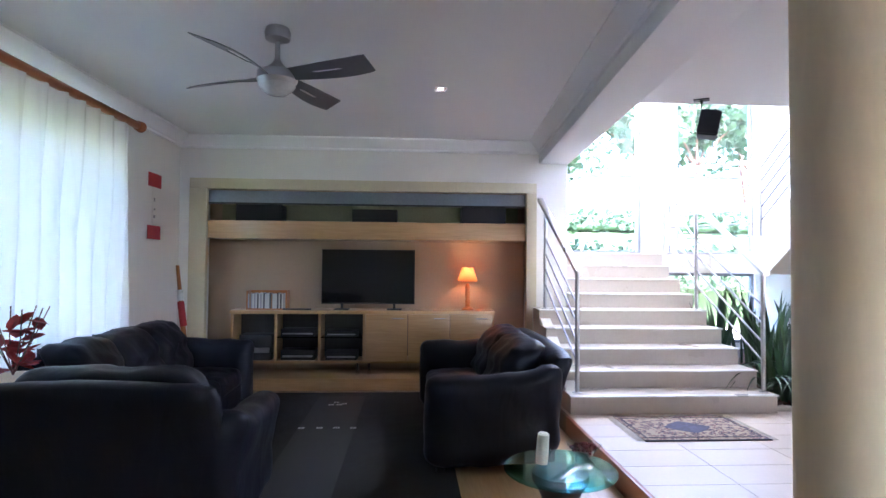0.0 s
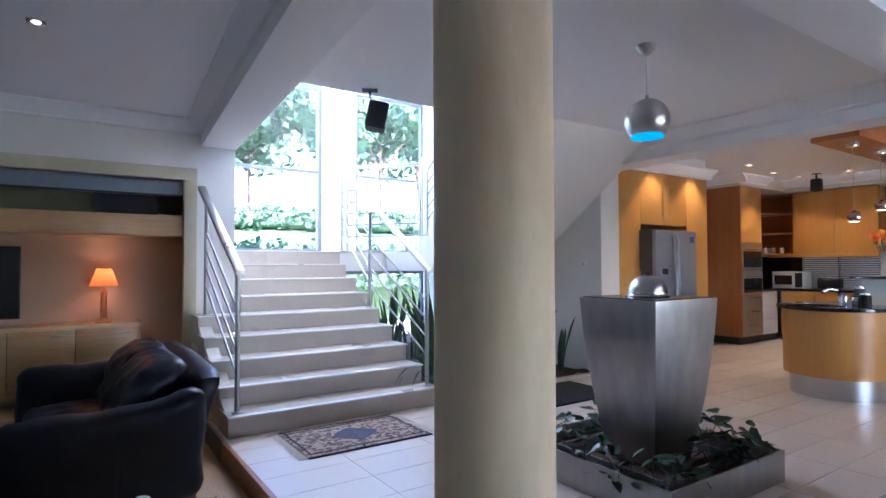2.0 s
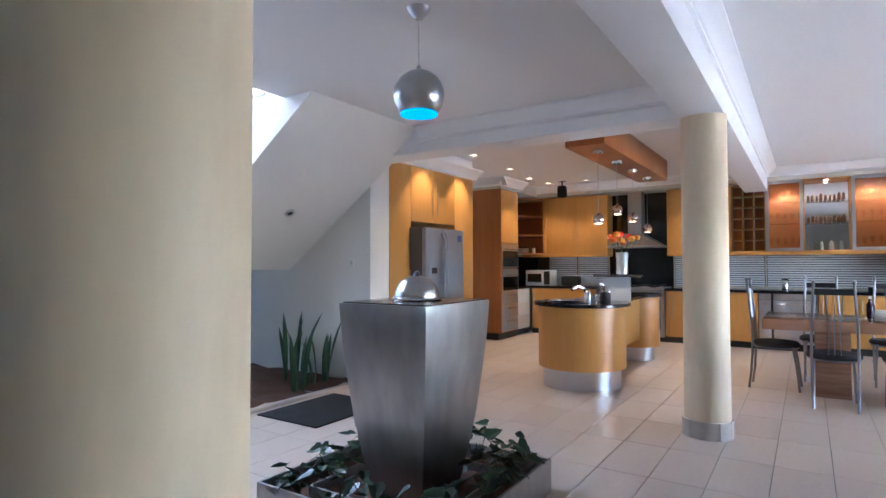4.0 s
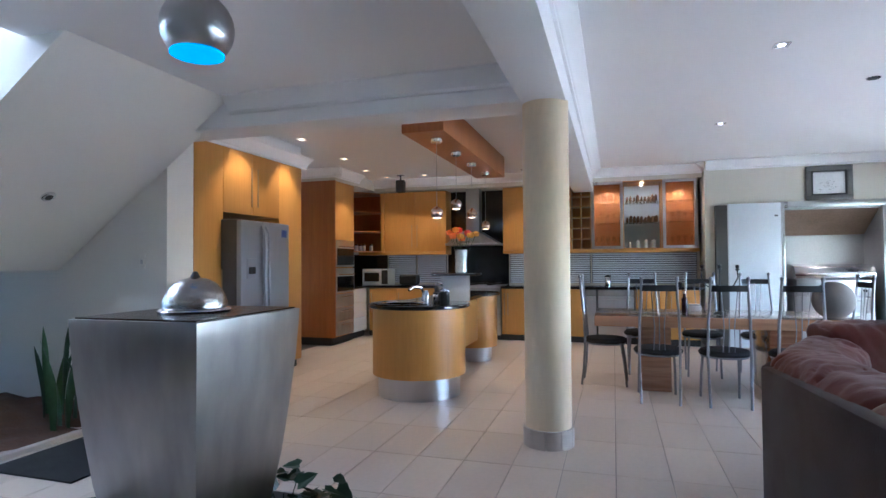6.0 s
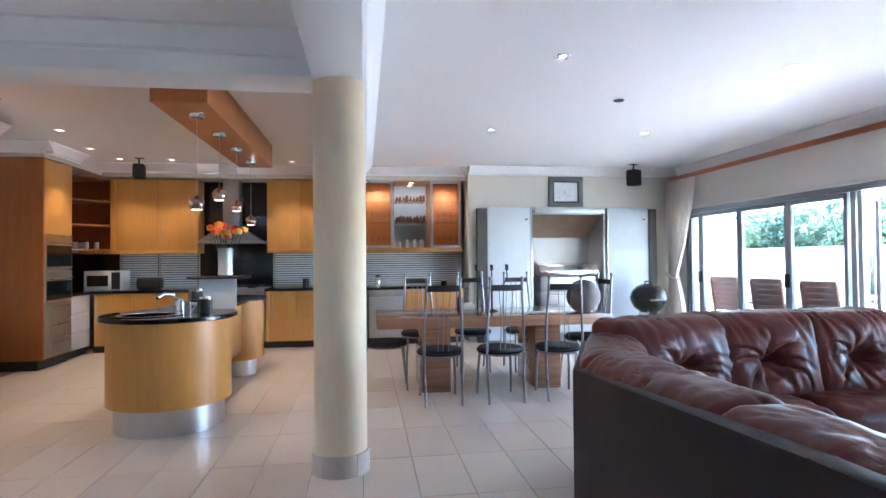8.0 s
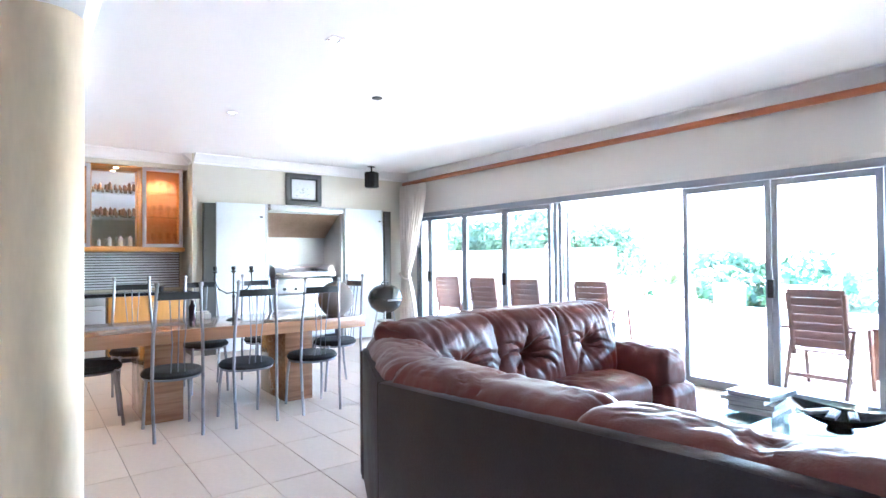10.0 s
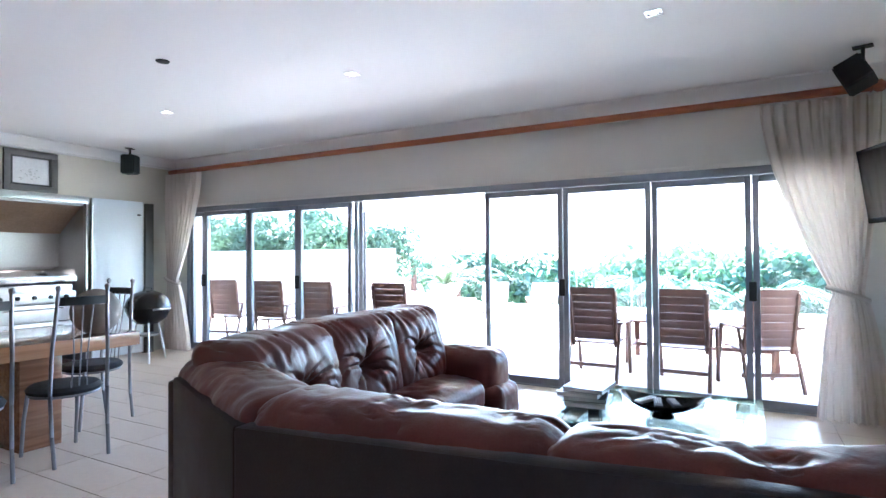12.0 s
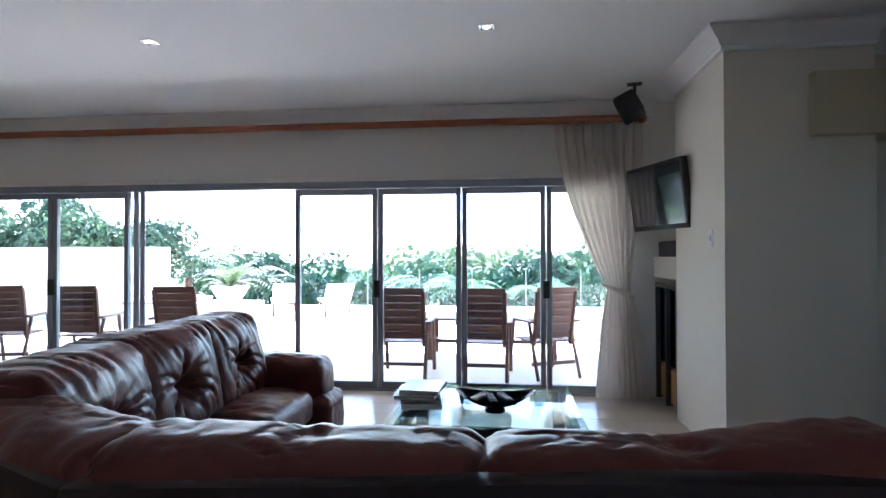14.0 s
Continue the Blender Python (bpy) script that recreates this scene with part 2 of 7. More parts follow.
def prism(b, pts, lo, hi, axis="z"):
    """A polygon drawn out along an axis."""
    def at(p, h):
        return {"z": (p[0], p[1], h), "x": (h, p[0], p[1]), "y": (p[0], h, p[1])}[axis]
    a, c = [b.verts.new(at(p, lo)) for p in pts], [b.verts.new(at(p, hi)) for p in pts]
    n = len(pts)
    b.faces.new(a[::-1])
    b.faces.new(c)
    for i in range(n):
        b.faces.new((a[i], a[(i + 1) % n], c[(i + 1) % n], c[i]))
    bmesh.ops.recalc_face_normals(b, faces=b.faces)
    return b


def lathe(b, prof, n=32, c=(0, 0, 0), turn=1.0):
    rings = []
    for r, z in prof:
        rings.append([b.verts.new((c[0] + max(r, 1e-4) * math.cos(2 * math.pi * i / n), c[1] + max(r, 1e-4) * math.sin(2 * math.pi * i / n), c[2] + z)) for i in range(n)])
    for p, q in zip(rings, rings[1:]):
        for i in range(n):
            b.faces.new((p[i], p[(i + 1) % n], q[(i + 1) % n], q[i]))
    b.faces.new(rings[0][::-1])
    b.faces.new(rings[-1])
    bmesh.ops.recalc_face_normals(b, faces=b.faces)
    return b


def tube(b, pts, r, n=8):
    """A round bar along points."""
    pts = [Vector(p) for p in pts]
    rings = []
    for i, p in enumerate(pts):
        d = (pts[min(i + 1, len(pts) - 1)] - pts[max(i - 1, 0)]).normalized()
        u = d.orthogonal().normalized() if abs(d.z) > 0.99 else d.cross(Vector((0, 0, 1))).normalized()
        w = d.cross(u)
        rr = r[i] if isinstance(r, (list, tuple)) else r
        rings.append([b.verts.new(p + rr * (u * math.cos(2 * math.pi * k / n) + w * math.sin(2 * math.pi * k / n))) for k in range(n)])
    for p, q in zip(rings, rings[1:]):
        k0 = min(range(n), key=lambda k: (q[k].co - p[0].co).length)
        for k in range(n):
            b.faces.new((p[k], p[(k + 1) % n], q[(k + 1 + k0) % n], q[(k + k0) % n]))
    b.faces.new(rings[0][::-1])
    b.faces.new(rings[-1])
    bmesh.ops.recalc_face_normals(b, faces=b.faces)
    return b


def puff(sx, sy, sz, r, cuts=14, shape=None):
    """A soft block with round edges, centred on its base; shape moves each point."""
    b = bmesh.new()
    bmesh.ops.create_cube(b, size=2.0)
    bmesh.ops.subdivide_edges(b, edges=b.edges, cuts=cuts, use_grid_fill=True)
    h = Vector((sx / 2, sy / 2, sz / 2))
    for v in b.verts:
        p = Vector((v.co.x * h.x, v.co.y * h.y, v.co.z * h.z))
        core = Vector([max(-h[i] + r, min(h[i] - r, p[i])) for i in range(3)])
        d = p - core
        if d.length > 1e-6:
            p = core + d.normalized() * min(r, max(d.length, r * max(abs(v.co.x), abs(v.co.y), abs(v.co.z))))
        p.z += h.z
        v.co = shape(p) if shape else p
    return b


def finish(b, bevel=0.0, seg=2):
    if bevel:
        bmesh.ops.bevel(b, geom=b.edges[:], offset=bevel, segments=seg, affect="EDGES", profile=0.6, clamp_overlap=True)
    return b


def part(name, b, material, parent=None, label="", bevel=0.0, smooth=40, shadow=True):
    finish(b, bevel)
    me = bpy.data.meshes.new(name)
    b.to_mesh(me)
    b.free()
    me.polygons.foreach_set("use_smooth", [True] * len(me.polygons))
    me.set_sharp_from_angle(angle=radians(smooth))
    me.materials.append(material)
    ob = new(name, me)
    if parent:
        ob.parent = parent
    if label:
        tagged(ob, label)
    if not shadow:
        ob.visible_shadow = False
    return ob


def thing(name, where, label, category, group="", kind="", turn=0):
    ob = new(name)
    ob.empty_display_size = 0.1
    ob.matrix_basis = pose(*where, 0, 0, turn)
    return tagged(ob, label, category, group, kind)


def B(*boxes):
    b = bmesh.new()
    for q in boxes:
        box(b, *q)
    return b


def shell(name, b, material, label, category, bevel=0.0):
    return tagged(part(name, b, material, None, "", bevel), label, category, "", "structure")


# ---- the shell of the house ----
LX, LY, HALL, TOP = -2.2, 7.0, 2.70, 2.80  # lounge wall, lounge end wall, hall ceiling, room ceiling
EDGE = 1.87  # edge of the sunken lounge
shell("ground", B((-150, -300, -2.5, 300, 200, -2.2)), GRASS, "green lawn reaching to the horizon", "ground")
floor = thing("floor", (0, 0, 0), "beige rectangular ceramic floor tiles with dark joints", "floor", "", "structure")
part("screed", B((EDGE, -3.5, -0.2, 12.0, 9.4, -0.008), (LX, -3.5, -0.2, EDGE, 1.95, -0.008)), GROUT, floor)
shell("lounge_floor", B((LX - 0.1, 1.95, -0.25, EDGE - 0.02, 7.7, -0.15)), OAK, "oiled oak board floor of the sunken lounge", "floor")
shell("step_trim", B((EDGE - 0.02, 1.95, -0.15, EDGE + 0.012, 5.33, 0.004)), ROD, "dark wooden edge of the step down to the lounge", "trim", 0.003)
# outer walls
shell("wall_lounge_west", B((LX - 0.25, 1.2, -0.2, LX, 2.9, 3.0), (LX - 0.25, 5.65, -0.2, LX, 7.8, 3.0), (LX - 0.25, 2.9, 2.35, LX, 5.65, 3.0), (LX - 0.25, 2.9, -0.2, LX, 5.65, 0.45)), WHITE, "white plastered lounge wall with a wide window", "wall")
NX0, NX1, NZ = -1.89, 1.84, 2.19
shell("wall_lounge_end", B((LX - 0.25, LY, -0.2, NX0 - 0.17, LY + 0.7, 3.0), (NX1 + 0.1, LY, -0.2, 2.335, LY + 0.7, 5.0), (NX0 - 0.17, LY, NZ + 0.1, NX1 + 0.1, LY + 0.7, 3.0), (NX0 - 0.2, LY + 0.62, -0.2, NX1 + 0.1, LY + 0.7, 2.4)), WHITE, "white plastered wall round a built-in television niche", "wall")
shell("wall_south_west", B((LX - 0.25, -2.1, -0.2, 1.8, -1.9, 3.0), (LX - 0.25, -2.1, -0.2, LX, 1.2, 3.0)), IVORY, "plain white plastered wall", "wall")
shell("wall_stair_east", B((6.15, 5.35, -0.2, 6.48, 9.5, 6.0)), WHITE, "white plastered wall beside the stairs", "wall", 0.006)
shell("wall_kitchen_north", B((6.48, 6.36, -0.2, 12.1, 6.5, 3.0)), CREAM, "cream kitchen wall behind the cabinets", "wall")
shell("wall_kitchen_east", B((11.9, -0.02, -0.2, 12.1, 6.5, 3.0)), CREAM, "cream kitchen wall with a window strip", "wall")
# wall around the braai
shell("wall_braai", B((11.3, -0.06, -0.1, 12.1, 0.18, 3.0), (11.3, -3.5, -0.1, 12.1, -2.86, 3.0), (11.3, -2.86, 2.12, 12.1, -0.06, 3.0), (12.0, -2.9, -0.1, 12.1, 0.0, 2.2)), CREAM, "cream plastered wall around the built-in barbecue", "wall")
shell("wall_window", B((11.06, -3.65, -0.1, 12.1, -3.4, 3.0), (2.4, -3.65, 2.09, 11.06, -3.4, 3.0), (2.2, -3.65, -0.1, 2.9, -3.4, 2.09), (2.2, -3.65, 2.09, 2.4, -3.4, 3.0)), WHITE, "white wall over the folding glass doors", "wall")
shell("wall_block", B((1.75, -2.72, -0.1, 2.66, -1.7, 3.0), (1.75, -3.5, -0.1, 2.1, -2.72, 3.0), (2.1, -3.4, 1.14, 2.66, -2.72, 1.33)), IVORY, "white plastered wall block with shelves set into it", "wall", 0.004)
shell("bulkhead", B((-2.2, -1.9, 2.095, 2.14, -1.62, 2.49)), FRAMEP, "beige painted bulkhead across the passage", "trim")
# ceilings
shell("ceiling_main", B((1.6, -3.6, TOP, 12.1, 2.02, TOP + 0.2), (LX - 0.2, -2.1, TOP, 1.6, 1.9, TOP + 0.2)), CEIL, "white painted plaster ceiling of the living room", "ceiling")
shell("ceiling_lounge", B((LX - 0.2, 1.9, TOP, 2.02, LY + 0.7, TOP + 0.2)), CEIL, "white painted plaster ceiling of the lounge", "ceiling")
shell("ceiling_kitchen", B((6.4, 2.02, TOP, 12.1, 6.5, TOP + 0.2)), CEIL, "white painted plaster ceiling of the kitchen", "ceiling")
shell("ceiling_hall", B((1.87, 2.0, HALL, 4.58, 4.94, HALL + 0.3), (4.58, 2.0, HALL, 6.3, 4.62, HALL + 0.3)), CEIL, "white ceiling of the stair hall", "ceiling")
shell("ceiling_stair", B((1.9, 3.9, 5.6, 6.5, 9.6, 5.8)), CEIL, "white ceiling high over the stair well", "ceiling")
shell("wall_stair_upper", B((1.8, 4.77, HALL + 0.3, 4.58, 4.94, 5.7), (4.58, 3.9, HALL + 0.3, 6.5, 4.05, 5.7), (1.8, 4.77, TOP + 0.1, 2.02, 7.1, 5.7)), WHITE, "white wall high in the stair well", "wall")
shell("beam_lounge", prism(bmesh.new(), [(1.605, 1.86), (1.955, 1.86), (2.347, 7.0), (1.997, 7.0)], 2.55, 2.9), CEIL, "white plastered beam between lounge and hall", "trim", 0.006)
shell("beam_living", B((1.55, 1.835, 2.45, 11.6, 2.15, 2.9)), CEIL, "white plastered beam along the living room", "trim", 0.006)
shell("beam_kitchen", B((6.05, 2.15, 2.45, 6.4, 5.5, 2.9)), CEIL, "white plastered beam in front of the kitchen", "trim", 0.006)
COR = ((0, 0), (0.13, 0), (0.13, -0.018), (0.105, -0.03), (0.085, -0.055), (0.05, -0.075), (0.04, -0.10), (0.022, -0.11), (0.022, -0.135), (0, -0.14))


def cornice(name, axis, lo, hi, at, side, z=TOP, label="white moulded plaster cornice", mitre=0):
    """A moulding along an axis, on the wall at the place at, growing to the given side."""
    b = prism(bmesh.new(), [(at + side * u, z + w) for u, w in COR], lo, hi, axis)
    i = 0 if axis == "x" else 1
    for v in b.verts:
        if mitre and abs(v.co[i] - hi) < 1e-4:
            v.co[i] += mitre * side * (v.co[1 - i] - at)
    return shell(name, b, CEIL, label, "cornice")


cornice("cornice_lounge_end", "x", LX, 2.0, LY, -1)
cornice("cornice_lounge_west", "y", 1.9, LY, LX, 1)
skew = cornice("cornice_lounge_beam", "y", 2.1, LY, 1.997, -1)
for v in skew.data.vertices:  # the beam runs slightly askew, from the column to the niche wall
    v.co.x += (v.co.y - LY) * 0.0763
cornice("cornice_living_beam", "x", 1.7, 11.5, 1.835, -1)
cornice("cornice_window", "x", 2.66, 11.3, -3.4, 1)
cornice("cornice_braai", "y", -3.4, 0.18, 11.3, -1)
cornice("cornice_braai_return", "x", 11.3, 11.55, 0.18, 1)
cornice("cornice_bar", "y", 0.18, 1.9, 11.52, -1)
cornice("cornice_block", "y", -2.72, -1.7, 2.66, 1, mitre=1)
cornice("cornice_block_end", "x", 1.75, 2.66, -1.7, 1, mitre=1)
cornice("cornice_west", "x", LX, 1.75, -1.9, 1)
cornice("cornice_kitchen_beam", "y", 2.15, 4.6, 6.05, -1, HALL)
# the return of the braai wall beside the counter
shell("wall_nib", B((11.28, 0.14, 0.0, 11.9, 0.2, 2.8)), CREAM, "narrow cream wall end beside the bar cabinets", "wall")


def placed(b, m):
    bmesh.ops.transform(b, matrix=m, verts=b.verts)
    return b


# ---- columns ----
def column(x, y, r, top, label):
    c = thing("column", (x, y, 0), label, "column", "round columns", "structure")
    part("shaft", lathe(bmesh.new(), [(r, 0.1), (r, 0.8), (r * 1.004, 1.6), (r, top)], 48), COLUMN, c)
    b = bmesh.new()
    for k in range(10):
        a0, a1 = 2 * math.pi * (k + 0.02) / 10, 2 * math.pi * (k + 0.98) / 10
        arc = [a0 + (a1 - a0) * i / 5 for i in range(6)]
        prism(b, [((r + 0.016) * math.cos(a), (r + 0.016) * math.sin(a)) for a in arc] + [((r - 0.01) * math.cos(a), (r - 0.01) * math.sin(a)) for a in arc[::-1]], -0.16, 0.13)
    part("base_tiles", b, STEPM, c, "ring of beige skirting tiles", smooth=20)


column(6.19, 1.99, 0.165, 2.46, "round cream plastered column with a tiled foot")
column(1.85, 2.10, 0.165, 2.46, "round cream plastered column at the lounge edge")

# ---- stairs ----
RISE, RUN, NB = 0.168, 0.305, 9
SX0, SX1, SY = 1.91, 3.83, 5.36
stair = thing("staircase", (0, 0, 0), "straight flight of nine beige tiled steps with pale nosings", "stairs", "", "structure")
for k in range(NB):
    y = SY + k * RUN
    x0 = SX0 if k < 5 else 2.335
    depth = RUN + 0.02 if k < NB - 1 else 1.6
    x1 = SX1 if k < NB - 1 else SX1 + 0.05
    part("step", B((x0, y + 0.012, k * RISE - (0.15 if k == 0 else 0.1), x1, y + depth, (k + 1) * RISE - 0.012)), STEPM, stair)
    part("nosing", B((x0 - 0.006, y - 0.012, (k + 1) * RISE - 0.014, x1 + 0.004, y + 0.05, (k + 1) * RISE)), NOSE, stair, bevel=0.004)
    part("tread", B((x0 - 0.004, y + 0.05, (k + 1) * RISE - 0.012, x1, y + depth - 0.004, (k + 1) * RISE)), STEPM, stair)
part("string_wall", prism(bmesh.new(), [(SY + 0.02, -0.15), (LY, -0.15), (LY, 5 * RISE - 0.02), (SY + 4 * RUN, 5 * RISE - 0.1), (SY + 0.02, 0.08)], SX0 + 0.01, SX0 + 0.12, "x"), WHITE, stair)
LAND = NB * RISE
FXL = 4.58  # open side of the upper flight
landing = thing("landing", (0, 0, 0), "tiled stair landing in front of the tall windows", "stairs", "", "structure")
part("slab", B((2.335, 7.84, LAND - 0.26, 6.15, 9.28, LAND - 0.012), (FXL, 6.93, LAND - 0.26, 6.15, 7.84, LAND - 0.012)), WHITE, landing)
part("tile_bed", B((3.9, 7.82, LAND - 0.012, 6.15, 9.28, LAND)), STEPM, landing)
# upper flight, rising back towards the hall
flight = thing("upper_flight", (0, 0, 0), "upper stair flight with a smooth white sloping underside", "stairs", "", "structure")
FX0, FX1, FY0 = FXL, 6.15, 6.93
N2, RISE2, RUN2 = 12, 0.179, 0.25
prof = [(FY0, LAND)]
for k in range(N2):
    prof += [(FY0 - k * RUN2, LAND + (k + 1) * RISE2), (FY0 - (k + 1) * RUN2, LAND + (k + 1) * RISE2)]
prof += [(4.0, LAND + N2 * RISE2 - 0.3), (4.62, HALL), (6.64, LAND - 0.26), (FY0, LAND - 0.26)]
part("waist", prism(bmesh.new(), prof, FX0, FX1, "x"), WHITE, flight, smooth=20)
for k in range(N2):
    part("tread", B((FX0 - 0.01, FY0 - (k + 1) * RUN2 + 0.01, LAND + (k + 1) * RISE2, FX1, FY0 - k * RUN2 + 0.015, LAND + (k + 1) * RISE2 + 0.02)), STEPM, flight)


def balustrade(name, posts, rails, label, low=0.28, n=4):
    """Square tube posts (x, y, foot), a top rail through their heads and thin bars between."""
    t = thing(name, (0, 0, 0), label, "railing")
    for x, y, z in posts:
        part("post", tube(bmesh.new(), [(x, y, z), (x, y, z + 1.10)], 0.021, 10), STEEL, t)
        part("post_foot", lathe(bmesh.new(), [(0.045, 0), (0.045, 0.008), (0.02, 0.012)], 16, (x, y, z)), STEEL, t)
    a = rails
    b = bmesh.new()
    for p, q in zip(a, a[1:]):
        d = (Vector(q) - Vector(p))
        s = Vector((0, 0, 1)).cross(d).normalized() * 0.035
        up = Vector((0, 0, 0.04))
        v = [b.verts.new(Vector(w) + o) for w in (p, q) for o in (-s, s, s + up, -s + up)]
        for f in ((0, 1, 2, 3), (7, 6, 5, 4), (0, 4, 5, 1), (1, 5, 6, 2), (2, 6, 7, 3), (3, 7, 4, 0)):
            b.faces.new([v[i] for i in f])
    bmesh.ops.recalc_face_normals(b, faces=b.faces)
    part("handrail", b, STEEL, t, "wide brushed steel handrail", 0.004)
    for k in range(n):
        dz = Vector((0, 0, -1.02 + low + k * (0.98 - low) / n))
        for (p, q) in zip(posts, posts[1:]):
            part("bar", tube(bmesh.new(), [Vector((p[0], p[1], p[2] + 1.02)) + dz, Vector((q[0], q[1], q[2] + 1.02)) + dz], 0.010, 8), TUBE, t)
    return t


def on_stair(k):
    return SY + (k - 1) * RUN + 0.12, k * RISE


slope = RISE / RUN
y1, z1 = on_stair(1)
y5, z5 = on_stair(5)
balustrade("stair_railing", [(2.0, y1, z1), (2.0, y5, z5)], [(2.0, y1 - 0.06, z1 + 1.08), (2.0, 6.97, z1 + 1.11 + slope * (6.97 - y1))], "brushed steel stair railing above the lounge")
y9, z9 = 7.9, LAND
balustrade("stair_railing", [(3.77, y1, z1), (3.77, *on_stair(5)), (3.95, y9, z9)], [(3.77, y1 - 0.06, z1 + 1.08), (3.95, y9, z9 + 1.10)], "brushed steel stair railing beside the planting bed")
balustrade("landing_railing", [(4.02, 7.88, LAND), (4.62, 6.97, LAND)], [(4.0, 7.89, LAND + 1.12), (4.62, 6.96, LAND + 1.09)], "horizontal steel railing along the stair landing", 0.2, 5)
slope2 = RISE2 / RUN2
balustrade("flight_railing", [(4.62, 6.80, LAND + RISE2), (4.62, 6.80 - 4 * RUN2, LAND + 5 * RISE2), (4.62, 6.80 - 8 * RUN2, LAND + 9 * RISE2)], [(4.62, 6.94, LAND + 1.10), (4.62, 4.6, LAND + 1.10 + slope2 * 2.34)], "steel railing of the upper stair flight", 0.2, 5)

# ---- rear windows of the stair well ----
def window(name, x0, x1, y, z0, z1, bars, transoms, label, w=0.05):
    t = thing(name, (0, 0, 0), label, "window", "", "structure")
    part("window_frame", B((x0, y - 0.03, z0, x0 + w, y + 0.04, z1), (x1 - w, y - 0.03, z0, x1, y + 0.04, z1), (x0 + w, y - 0.03, z0, x1 - w, y + 0.04, z0 + w), (x0 + w, y - 0.03, z1 - w, x1 - w, y + 0.04, z1)), FRAMEWH, t)
    for z in transoms:
        part("transom", B((x0 + w, y - 0.025, z - 0.025, x1 - w, y + 0.035, z + 0.025)), FRAMEWH, t)
    for x in bars:
        part("mullion", B((x - 0.025, y - 0.024, z0 + w, x + 0.025, y + 0.034, z1 - w)), FRAMEWH, t)
    zs = [z0 + w] + [z for z in transoms] + [z1 - w]
    for a, c in zip(zs, zs[1:]):
        part("pane", B((x0 + w, y + 0.0, a + 0.02, x1 - w, y + 0.006, c - 0.02)), PANE, t, shadow=False)
    return t


FRAMEWH = mat("grey_window_frame", (0.26, 0.27, 0.30), 0.5, 0.2)
window("window_1", 2.55, 4.2, 9.3, LAND + 0.02, 5.4, [], [2.8, 4.15], "tall stair window with grey aluminium frame")
window("window_2", 4.78, 6.1, 9.3, LAND + 0.02, 5.4, [], [2.8, 4.15], "tall stair window with grey aluminium frame beside the flight")
window("window_3", 4.0, 6.1, 9.3, 0.1, LAND - 0.28, [], [], "low window behind the indoor planting bed")
shell("wall_stair_north", B((1.8, 9.24, -0.2, 2.55, 9.5, 5.7), (4.2, 9.24, LAND - 0.26, 4.78, 9.5, 5.7), (2.55, 9.24, 5.4, 6.15, 9.5, 5.7), (2.55, 9.24, -0.2, 4.0, 9.5, LAND), (4.0, 9.24, -0.2, 6.15, 9.5, 0.1), (4.0, 9.24, LAND - 0.28, 6.1, 9.5, LAND + 0.02)), WHITE, "white wall pier between tall stair windows", "wall")
shell("wall_stair_west", B((1.8, 7.7, -0.2, 2.335, 9.3, 5.7)), WHITE, "white wall at the side of the landing", "wall")

# ---- folding glass doors to the terrace ----
YW, SILL, HEAD = -3.4, 0.0, 2.08
doors = thing("window_4", (0, 0, 0), "grey aluminium folding glass doors, one leaf pair open", "folding door", "", "structure")
part("head_track", B((2.9, YW - 0.09, HEAD - 0.06, 11.06, YW + 0.02, HEAD + 0.01)), ALU, doors, bevel=0.003)
part("floor_track", B((2.9, YW - 0.09, -0.01, 11.06, YW + 0.0, 0.012)), ALU, doors)
part("jamb", B((11.0, YW - 0.08, 0, 11.06, YW + 0.01, HEAD - 0.06)), ALU, doors)
part("jamb", B((2.9, YW - 0.08, 0, 2.96, YW + 0.01, HEAD - 0.06)), ALU, doors)


def leaf(x0, x1, handle=False):
    """A glazed leaf between two stiles."""
    w = 0.055
    y0, y1 = YW - 0.06, YW - 0.012
    l = part("leaf", B((x0 + 0.004, y0, 0.015, x0 + w, y1, HEAD - 0.065), (x1 - w, y0, 0.015, x1 - 0.004, y1, HEAD - 0.065), (x0 + w, y0, 0.015, x1 - w, y1, 0.09), (x0 + w, y0, HEAD - 0.125, x1 - w, y1, HEAD - 0.065)), ALU, doors, bevel=0.003)
    part("pane", B((x0 + w, YW - 0.04, 0.09, x1 - w, YW - 0.034, HEAD - 0.125)), PANE, l, shadow=False)
    if handle:
        part("handle", B((x0 - 0.03, y1, 0.93, x0 + 0.03, y1 + 0.035, 1.1)), BLACK, l, "black lever handle", 0.008)


for x0, x1, hd in ((2.96, 3.665, False), (3.665, 4.488, True), (4.488, 5.33, False), (5.33, 6.19, True), (8.0, 8.877, False), (8.877, 9.786, True), (9.786, 10.697, False), (10.697, 11.0, True)):
    leaf(x0, x1, hd)
# folded leaf pair standing out over the terrace
for dx in (0.0, 0.06):
    m = pose(7.83, YW - 0.03, 0, 0, 0, 34)
    l = part("folded_leaf", placed(B((dx, -0.9, 0.015, dx + 0.045, -0.84, HEAD - 0.065), (dx, -0.06, 0.015, dx + 0.045, 0.0, HEAD - 0.065), (dx, -0.84, 0.015, dx + 0.045, -0.06, 0.09), (dx, -0.84, HEAD - 0.125, dx + 0.045, -0.06, HEAD - 0.065)), m), ALU, doors, bevel=0.003)
    part("pane", placed(B((dx + 0.02, -0.84, 0.09, dx + 0.026, -0.06, HEAD - 0.125)), m), PANE, l, shadow=False)
shell("window_recess", B((2.66, YW, HEAD + 0.01, 11.3, YW + 0.03, HEAD + 0.05)), WHITE, "shallow plaster edge over the folding doors", "trim", 0.006)


